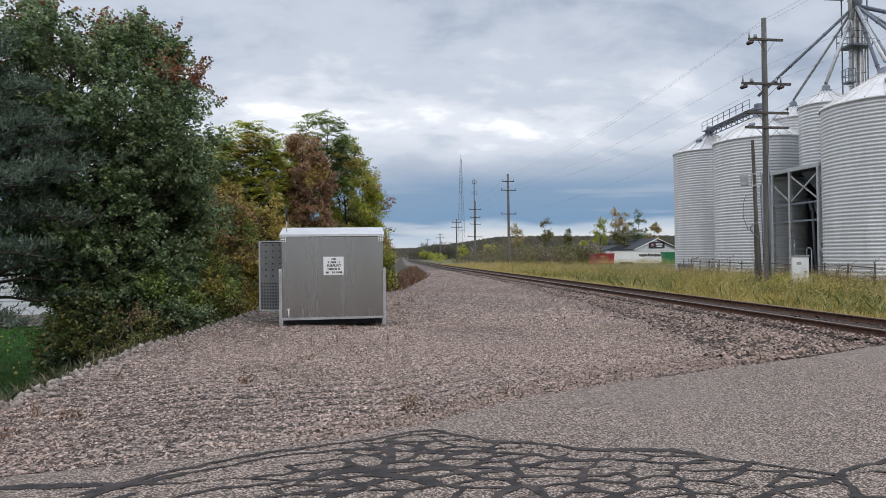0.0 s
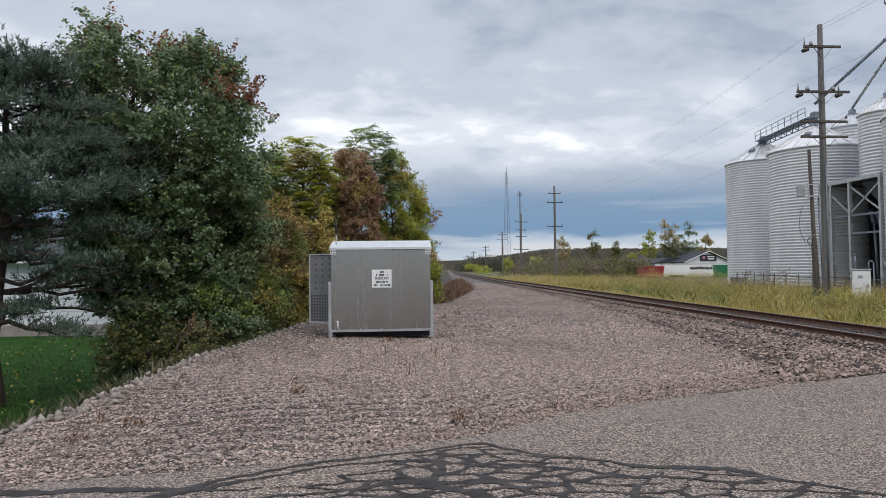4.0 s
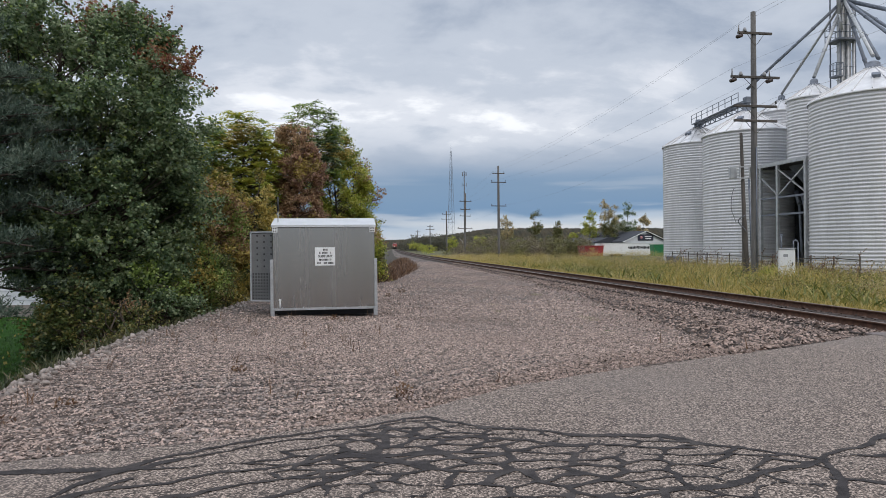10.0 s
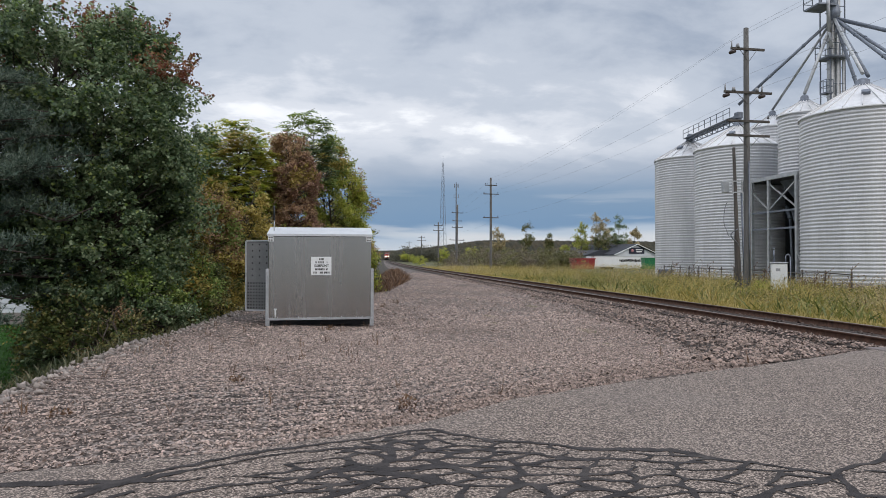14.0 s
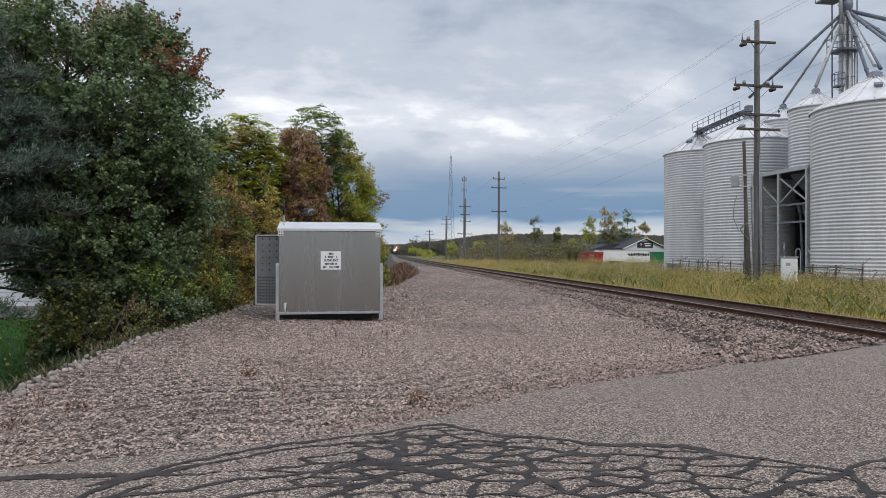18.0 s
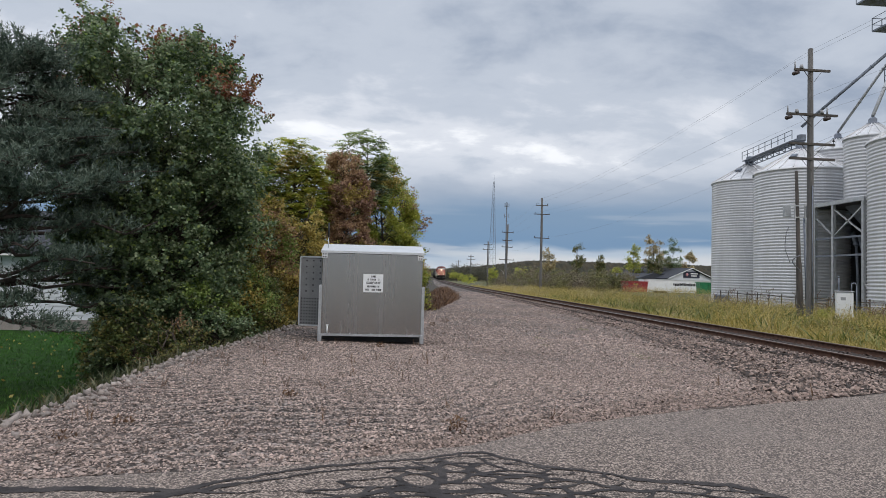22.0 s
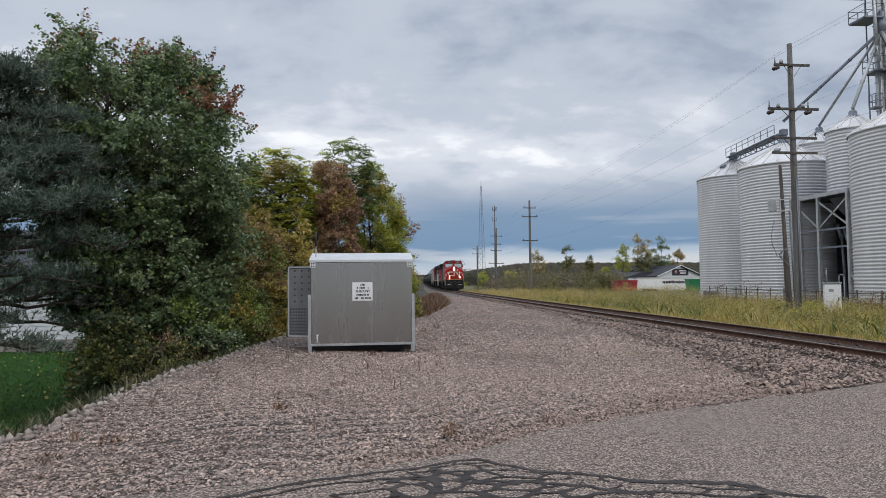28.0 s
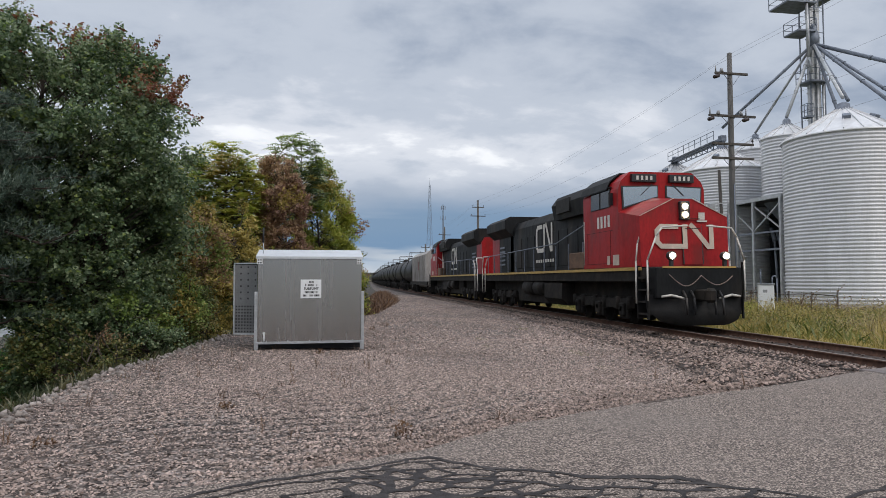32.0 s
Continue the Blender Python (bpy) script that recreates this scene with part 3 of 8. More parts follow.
def grid_sheet(name, xs, ys, zfun, material, slots=None):
    X, Y = np.meshgrid(xs, ys)
    Z = zfun(X, Y)
    v = np.stack([X.ravel(), Y.ravel(), Z.ravel()], 1)
    nx, ny = len(xs), len(ys)
    i, j = np.meshgrid(np.arange(nx - 1), np.arange(ny - 1))
    a = (j * nx + i).ravel()
    f = np.stack([a, a + 1, a + nx + 1, a + nx], 1)
    sl = None
    if slots is not None:
        c = v[f].mean(axis=1)
        sl = slots(c[:, 0], c[:, 1])
    return from_arrays(name, v, f, material, slots=sl, smooth=True)


xs = np.concatenate([np.linspace(-900, -60, 12), np.linspace(-50, -12, 20), np.linspace(-11, 18, 118), np.linspace(20, 60, 28), np.linspace(75, 1200, 16)])
ys = np.concatenate([np.linspace(-120, -8, 12), np.linspace(-6, 40, 140), np.linspace(41, 120, 60), np.linspace(130, 500, 40), np.linspace(560, 3200, 14)])
ground = grid_sheet("ground", xs, ys, gz, [FIELD, LAWN, SOIL], lambda x, y: np.where(x < edge_x(y) - 3.2, np.where(y < 33, 1, 0), np.where(x < edge_x(y) + 0.3, 2, 0)))
tagged(ground, "weedy field, mown lawn and bank soil", "ground", kind="structure")


def strip_sheet(name, y_list, x_lo, x_hi, nx, zfun, material, label, cat):
    V, Fc = [], []
    for y in y_list:
        lo, hi = float(x_lo(y)), float(x_hi(y))
        for i in range(nx):
            x = lo + (hi - lo) * i / (nx - 1)
            V.append((x, y))
    V = np.array(V)
    V = np.column_stack([V, zfun(V[:, 0], V[:, 1])])
    for j in range(len(y_list) - 1):
        for i in range(nx - 1):
            a = j * nx + i
            Fc.append((a, a + 1, a + nx + 1, a + nx))
    return tagged(from_arrays(name, np.array(V), np.array(Fc), material, smooth=True), label, cat, kind="structure")


def ridges(x, y):
    """Low grading ridges that follow the road's edge, fading out along the lot: -1 in the troughs, 1 on the crests."""
    u = (y - road_edge(x)) + 0.13 * np.sin(x * 1.7 + 0.6) + 0.08 * np.sin(x * 4.3 + y * 0.9)
    return np.sin(u * 2 * np.pi / 0.36 + 1.1 * np.sin(x * 0.9)) * (0.55 + 0.45 * np.sin(x * 0.55 + u * 0.8 + 1.0))


def lot_z(x, y):
    near = smooth((15.0 - y) / 6.0) * smooth((5.0 - x) / 3.0)
    rut = np.exp(-((x - 3.3 - 0.12 * y) / 0.45) ** 2) + np.exp(-((x - 1.5 - 0.12 * y) / 0.45) ** 2)
    return gz(x, y) + 0.022 + 0.011 * near * ridges(x, y) - 0.018 * rut * smooth((y - 8) / 4) + 0.008 * np.sin(x * 2.1 + 0.7 * y) * np.sin(y * 1.7)


def ballast_x(y):
    """Where the fine lot stone gives way to coarse ballast."""
    return np.interp(y, [8.0, 10.0, 14.0, 22.0, 34.0, 60.0], [5.2, 5.7, 6.4, 7.1, 7.9, 8.6])


gravel_ys = list(np.linspace(-2, 16, 190)) + list(np.linspace(16.3, 34, 50)) + list(np.linspace(35, 120, 50)) + list(np.linspace(125, 480, 40))
strip_sheet("gravel_lot", gravel_ys, lambda y: edge_x(y) - 0.15, lambda y: ballast_x(y) + 0.5 if y < 60 else track_x(y) - 1.9, 90, lot_z, GRAVEL, "grey-brown crushed stone service lot beside the track", "gravel")

# road: columns in x from the near side up to its ragged edge with the gravel
V, Fc = [], []
road_xs = list(np.linspace(-40, -6, 12)) + list(np.linspace(-5, 15, 120)) + list(np.linspace(16, 70, 16))
for x in road_xs:
    top = float(road_edge(x)) + 0.05 * noise.noise((x * 2.1, 0, 3)) + 0.03 * noise.noise((x * 7.0, 0, 9))
    for k, u in enumerate(np.linspace(0, 1, 30)):
        y = top - (1 - u) ** 2 * 9.5
        r = abs(x - 10.38)
        z = 0.040 + 0.065 * smooth((5.0 - r) / 4.0) + (0.0 if x < 12 else -0.25 * float(smooth((x - 13) / 10)))
        V.append((x, y, z - (0.03 if k == 29 else 0)))
for i in range(len(road_xs) - 1):
    for k in range(29):
        a = i * 30 + k
        if 9.45 < (road_xs[i] + road_xs[i + 1]) / 2 < 9.6 or 11.16 < (road_xs[i] + road_xs[i + 1]) / 2 < 11.3:
            continue
        Fc.append((a, a + 30, a + 31, a + 1))
road = tagged(from_arrays("road", np.array(V), np.array(Fc), ASPHALT, smooth=True), "worn grey asphalt road with chip-seal texture", "road", kind="structure")

# ballast bed and track
bal_ys = list(np.linspace(-30, 60, 120)) + list(np.linspace(62, 220, 60)) + list(np.linspace(230, 1000, 60))
strip_sheet("ballast_bed", bal_ys, lambda y: ballast_x(y) - 0.1 if y < 60 else track_x(y) - 2.0, lambda y: track_x(y) + 2.6, 44, lambda x, y: gz(x, y) + 0.042 + 0.006 * np.sin(x * 5.1 + y) * np.sin(y * 3.7), BALLAST, "dark crushed-stone track ballast", "ballast")


def rail_strip(name, off, slotmat):
    prof = [(-0.07, -0.17), (0.07, -0.17), (0.07, -0.155), (0.012, -0.13), (0.012, -0.045), (0.037, -0.035), (0.037, -0.006), (0.028, 0), (-0.028, 0), (-0.037, -0.006), (-0.037, -0.035), (-0.012, -0.045), (-0.012, -0.13), (-0.07, -0.155)]
    rys = [-40.0, 60.0] + list(np.linspace(66, 200, 30)) + [300, 450, 700, 1000]
    V, Fc, S = [], [], []
    n = len(prof)
    for y in rys:
        x = float(track_x(y)) + off
        V += [(x + a, y, RAIL_Z + b) for a, b in prof]
    for j in range(len(rys) - 1):
        for i in range(n):
            a, b = j * n + i, j * n + (i + 1) % n
            Fc.append((a, b, b + n, a + n))
            S.append(1 if i in (6, 7, 8) else 0)
    return from_arrays(name, np.array(V), np.array(Fc), [RAIL_SIDE, RAIL_TOP], track, slots=S)


track = empty("railway_track", "single railway track with rusty rails and dark timber ties", "railway track")
tagged(track, kind="structure")
rail_strip("rail", -0.755, None)
rail_strip("rail", 0.755, None)
bm = bmesh.new()
box(bm, (0, 0, -0.085), (2.6, 0.23, 0.17), bevel=0.012)
tie0 = part("tie", bm, TIE, track)
tie_mesh = tie0.data
tie_rng = random.Random(4)
tie_y = 10.6
first = True
for k in range(300):
    ob = tie0 if first else new("tie", tie_mesh)
    first = False
    ob.parent = track
    ob.matrix_basis = Matrix.Translation((float(track_x(tie_y)) + tie_rng.uniform(-0.03, 0.03), tie_y, RAIL_Z - 0.172)) @ Euler((0, 0, tie_rng.uniform(-0.02, 0.02))).to_matrix().to_4x4()
    tie_y += 0.53
bm = bmesh.new()
for y in np.arange(tie_y, 420, 0.53):
    box(bm, (float(track_x(y)), y, RAIL_Z - 0.257), (2.6, 0.23, 0.17))
tagged(part("far_ties", bm, TIE, track), kind="stuff")
# crossing panels between and beside the rails
for lo, hi in ((-2.05, -0.84), (-0.66, 0.66), (0.84, 2.05)):
    bm = bmesh.new()
    n = 4
    for k in range(n):
        y1 = 9.95 + 0.40 * (lo + 2.05) - k * 2.4
        box(bm, (10.38 + (lo + hi) / 2, y1 - 1.2, RAIL_Z - 0.085), (hi - lo, 2.38, 0.16), bevel=0.015)
    part("crossing_panel", bm, mat("crossing_panel_concrete", (0.19, 0.16, 0.15), 0.85, var=0.3, scale=3, bump=0.4), track)


# ---- loose stone ----
def stones(name, rng, pts, r_lo, r_hi, material, label, flat=0.65, lift=0.25):
    n = len(pts)
    base = np.array([(1, 0, 0), (0, 1, 0), (-1, 0, 0), (0, -1, 0), (0, 0, 1), (0, 0, -1)], float)
    tri = np.array([(0, 1, 4), (1, 2, 4), (2, 3, 4), (3, 0, 4), (1, 0, 5), (2, 1, 5), (3, 2, 5), (0, 3, 5)])
    tri = tri[:4] if r_hi < 0.06 else tri
    V = base[None] * rng.uniform(0.6, 1.25, size=(n, 6, 3)) + rng.normal(size=(n, 6, 3)) * 0.18
    r = r_lo + (r_hi - r_lo) * rng.random((n, 1)) ** 2.0
    V *= r[:, :, None]
    V[:, :, 2] *= flat
    ax, az = rng.normal(size=n) * 0.5, rng.uniform(0, 6.28, n)
    c, s = np.cos(ax), np.sin(ax)
    V = np.stack([V[..., 0], V[..., 1] * c[:, None] - V[..., 2] * s[:, None], V[..., 1] * s[:, None] + V[..., 2] * c[:, None]], -1)
    c, s = np.cos(az), np.sin(az)
    V = np.stack([V[..., 0] * c[:, None] - V[..., 1] * s[:, None], V[..., 0] * s[:, None] + V[..., 1] * c[:, None], V[..., 2]], -1)
    V += pts[:, None, :]
    V[..., 2] += r * lift
    F = (tri[None] + 6 * np.arange(n)[:, None, None]).reshape(-1, 3)
    return tagged(from_arrays(name, V.reshape(-1, 3), F, material), label, "stones", kind="stuff")


srng = np.random.default_rng(11)


def scatter(rng, n, near, far, x_lo, x_hi, keep, power=1.0):
    """n places between two distances ahead, thinned by keep(x, y)."""
    out = []
    while sum(len(o) for o in out) < n:
        y = near + (far - near) * rng.random(n) ** power
        x = rng.uniform(x_lo, x_hi, n)
        ok = keep(x, y)
        out.append(np.stack([x[ok], y[ok]], 1))
    return np.concatenate(out)[:n]


def stone_pts(xy, dz=0.0, bed=lot_z):
    return np.stack([xy[:, 0], xy[:, 1], bed(xy[:, 0], xy[:, 1]) + dz], 1)


def bare(x, y):
    """How bare of loose stone the lot is: dirt showing in troughs, by the bank and along the wheel tracks."""
    dirt = 0.5 + 0.5 * np.sin(x * 0.9 + 1.3 * np.sin(y * 0.45)) * np.sin(y * 0.62 + 0.8 * np.sin(x * 0.7 + 2))
    return 0.15 + 0.38 * (ridges(x, y) < -0.3) + 0.28 * smooth((edge_x(y) + 2.6 - x) / 2.0) * (y > 7.5) + 0.30 * smooth((dirt - 0.62) / 0.25)


under_cabinet = lambda x, y: (np.abs(x + 0.8) < 1.1) & (y > 15.5) & (y < 17.2)
on_lot = lambda x, y: (x > edge_x(y) - 0.1) & (x < ballast_x(y) + srng.normal(size=len(x)) * 0.45) & ~under_cabinet(x, y) & (y > road_edge(x) + 0.02) & (np.abs(x) < 2 + y * 0.85) & (srng.random(len(x)) > bare(x, y))
stones("gravel_stones", srng, stone_pts(scatter(srng, 140000, 4.8, 19, -5, 7.5, lambda x, y: on_lot(x, y) & (srng.random(len(x)) > smooth((y - 11.5) / 7.5)), 1.15)), 0.007, 0.021, STONE, "loose crushed stones covering the service lot")
stones("farther_gravel_stones", srng, stone_pts(scatter(srng, 54000, 11.5, 70, -4, 8.8, lambda x, y: on_lot(x, y) & (srng.random(len(x)) < smooth((y - 11.5) / 6.5)), 1.9)), 0.013, 0.034, STONE, "loose crushed stones farther along the lot")
edge_band = lambda x, y: (y - road_edge(x) > 0.0) & (y - road_edge(x) < 0.15 + 0.10 * np.clip(x, 0, 8) + np.abs(srng.normal(size=len(x))) * 0.30) & (x < ballast_x(y) + 0.3)
stones("road_edge_stones", srng, stone_pts(scatter(srng, 17000, 5.5, 11.5, -0.5, 7.5, edge_band)), 0.010, 0.028, BALLAST_STONE, "coarse dark stones along the road's edge")
coarse = lambda x, y: (x > ballast_x(y) + 0.35 * srng.normal(size=len(x))) & (x < track_x(y) - 0.80) & (y > road_edge(x) + 0.05)
stones("ballast_stones", srng, stone_pts(scatter(srng, 24000, 8.5, 66, 4, 10, coarse, 1.5), 0.024), 0.019, 0.047, BALLAST_STONE, "coarse dark ballast stones beside the rails")
mid = lambda x, y: (np.abs(x - track_x(y)) < 2.4) & (np.abs(np.abs(x - track_x(y)) - 0.755) > 0.09) & (y > 11.3 + 0.4 * (x - 10.4))
stones("track_stones", srng, stone_pts(scatter(srng, 9000, 10, 60, 7.5, 13.2, mid, 1.4), 0.045, gz), 0.02, 0.05, TRACK_STONE, "ballast stones between and beyond the rails")
rim = np.sort(srng.uniform(3.0, 24, 850))
rim_xy = np.stack([edge_x(rim) + srng.normal(size=850) * 0.16 - 0.05, rim], 1)
stones("bank_edge_rocks", srng, stone_pts(rim_xy, 0.025, gz), 0.018, 0.075, mat("pale_limestone", (0.32, 0.275, 0.245), 0.9, var=0.3, scale=8, bump=0.5, island=0.3), "pale limestone rocks along the lot's edge", 0.85, 0.2)


# ---- crack sealant: a net of poured tar round islands of bare asphalt, with long strands running out of it ----
def to_line(px, py, pts):
    """Distance of many places from an open line."""
    best = np.full(px.shape, 9.0)
    for (ax, ay), (bx, by) in zip(pts[:-1], pts[1:]):
        dx, dy = bx - ax, by - ay
        u = np.clip(((px - ax) * dx + (py - ay) * dy) / (dx * dx + dy * dy), 0, 1)
        best = np.minimum(best, np.hypot(px - ax - u * dx, py - ay - u * dy))
    return best


def waves(x, y, f, k):
    return (np.sin(f * x + 1.3 * np.sin(0.7 * f * y + k)) + np.sin(1.31 * f * y + 1.1 * np.sin(0.9 * f * x + 2 * k))) * 0.5


def crack_sealant():
    step = 0.0145
    gx, gy = np.arange(-3.4, 5.4, step), np.arange(3.0, 6.25, step)
    X, Y = np.meshgrid(gx, gy)
    WX = X + 0.045 * waves(X, Y, 6.0, 0.4) + 0.016 * waves(X, Y, 19.0, 1.9)
    WY = Y + 0.040 * waves(Y, X, 6.6, 2.2) + 0.016 * waves(Y, X, 21.0, 0.3)
    # the net: cells drawn out along the road, smaller near its crown
    trng = np.random.default_rng(23)
    seeds = []
    while len(seeds) < 420:
        p = (trng.uniform(-0.8, 3.6), trng.uniform(2.9, 6.3))
        gap = 0.10 + 0.10 * trng.random() ** 1.5 + 0.03 * max(p[0] - 1.2, 0)
        if all(math.hypot((p[0] - q[0]) * 0.55, p[1] - q[1]) > gap for q in seeds):
            seeds.append(p)
        elif trng.random() < 0.0003:
            break
    a, b = np.full(X.shape, 9.0), np.full(X.shape, 9.0)
    for sx, sy in seeds:
        d = np.hypot((WX - sx) * 0.55, WY - sy)
        b = np.minimum(b, np.maximum(a, d))
        a = np.minimum(a, d)
    top = np.interp(WX, [-0.9, -0.3, 0.0, 0.57, 1.02, 1.84, 2.43, 2.70, 3.4], [5.0, 5.36, 5.72, 6.00, 5.60, 5.22, 5.12, 4.80, 4.36])
    low = np.interp(WX, [-0.9, 0.0, 0.8, 2.0, 3.4], [4.9, 3.7, 3.2, 3.1, 4.3])
    fray = 0.0045 * waves(X, Y, 95.0, 0.7) + 0.004 * waves(Y, X, 61.0, 2.7)
    width = 0.0165 + 0.013 * waves(X, Y, 2.3, 5.0) + 0.006 * waves(X, Y, 9.0, 1.0)
    field = np.maximum((b - a) * 0.72 - width, np.maximum(WY - top, low - WY)) + fray
    # long strands: along the net's rim, out to both sides, and the fork towards the verge
    STRANDS = [
        ([(-2.5, 4.05), (-1.98, 4.40), (-1.78, 4.86), (-1.17, 5.36), (-0.70, 5.53), (-0.10, 5.76), (0.57, 6.00)], 0.034),
        ([(-1.95, 4.70), (-1.15, 5.22), (-0.6, 5.44), (-0.2, 5.50), (0.15, 5.42)], 0.026),
        ([(0.57, 6.00), (1.02, 5.58), (1.84, 5.20), (2.43, 5.11), (2.65, 4.80), (3.32, 4.38), (3.97, 4.68), (5.2, 5.40)], 0.040),
        ([(3.32, 4.38), (2.55, 4.05), (1.6, 3.85), (0.9, 3.80)], 0.048),
        ([(3.32, 4.38), (3.05, 3.9), (2.71, 3.40), (2.5, 3.05)], 0.055),
        ([(3.05, 4.0), (3.5, 3.7), (4.2, 3.3)], 0.040),
        ([(-2.6, 4.02), (-1.70, 4.48), (-0.84, 4.72), (-0.09, 4.98), (0.5, 4.9)], 0.038),
        ([(-2.2, 3.8), (-1.2, 4.32), (-0.5, 4.55), (0.1, 4.72)], 0.034),
        ([(-1.7, 3.6), (-0.9, 4.0), (-0.2, 4.45), (0.1, 4.75)], 0.042),
        ([(-0.05, 5.70), (0.18, 5.35), (0.12, 4.95), (0.4, 4.6)], 0.045),
        ([(-1.80, 4.35), (-1.62, 4.70)], 0.028),
        ([(0.2, 5.75), (0.55, 5.35), (1.0, 5.25), (1.7, 4.95), (2.5, 4.75)], 0.030),
    ]
    for pts, w in STRANDS:
        field = np.minimum(field, to_line(WX, WY, pts) + fray - w * 0.72 * (1 + 0.35 * waves(X, Y, 3.1, w * 90)))
    # keep the triangles inside the poured field, cut at its edge
    V, F, seen = [], [], {}
    nx = len(gx)
    fv = field.ravel()

    def corner(i):
        if i not in seen:
            seen[i] = len(V)
            V.append((gx[i % nx], gy[i // nx]))
        return seen[i]

    def edge(i, j):
        k = (min(i, j), max(i, j))
        if k not in seen:
            u = fv[k[0]] / (fv[k[0]] - fv[k[1]])
            seen[k] = len(V)
            V.append((gx[k[0] % nx] + u * (gx[k[1] % nx] - gx[k[0] % nx]), gy[k[0] // nx] + u * (gy[k[1] // nx] - gy[k[0] // nx])))
        return seen[k]

    wet = field < 0
    near = wet[:-1, :-1] | wet[1:, :-1] | wet[:-1, 1:] | wet[1:, 1:]
    for r, c in zip(*np.nonzero(near)):
        i = int(r) * nx + int(c)
        for t in ((i, i + 1, i + nx + 1), (i, i + nx + 1, i + nx)):
            ins = [fv[k] < 0 for k in t]
            n = sum(ins)
            if n == 3:
                F.append(tuple(corner(k) for k in t))
            elif n:
                k = ins.index(n == 1)
                p, q, w = t[k], t[(k + 1) % 3], t[(k + 2) % 3]
                if n == 1:
                    F.append((corner(p), edge(p, q), edge(p, w)))
                else:
                    m1, m2 = edge(p, q), edge(p, w)
                    F += [(m1, corner(q), corner(w)), (m1, corner(w), m2)]
    V = np.array(V)
    depth = np.interp(V[:, 0], [3.4, 5.4, 6.4], [0.0, 0.0, 0.016])
    V = np.column_stack([V, 0.0455 + depth + 0.0015 * waves(V[:, 0], V[:, 1], 30.0, 1.0)])
    return tagged(from_arrays("crack_sealant", V, np.array(F), TAR, smooth=True), "dark tar crack sealant poured in a net over the asphalt", "road marking", kind="structure")


crack_sealant()


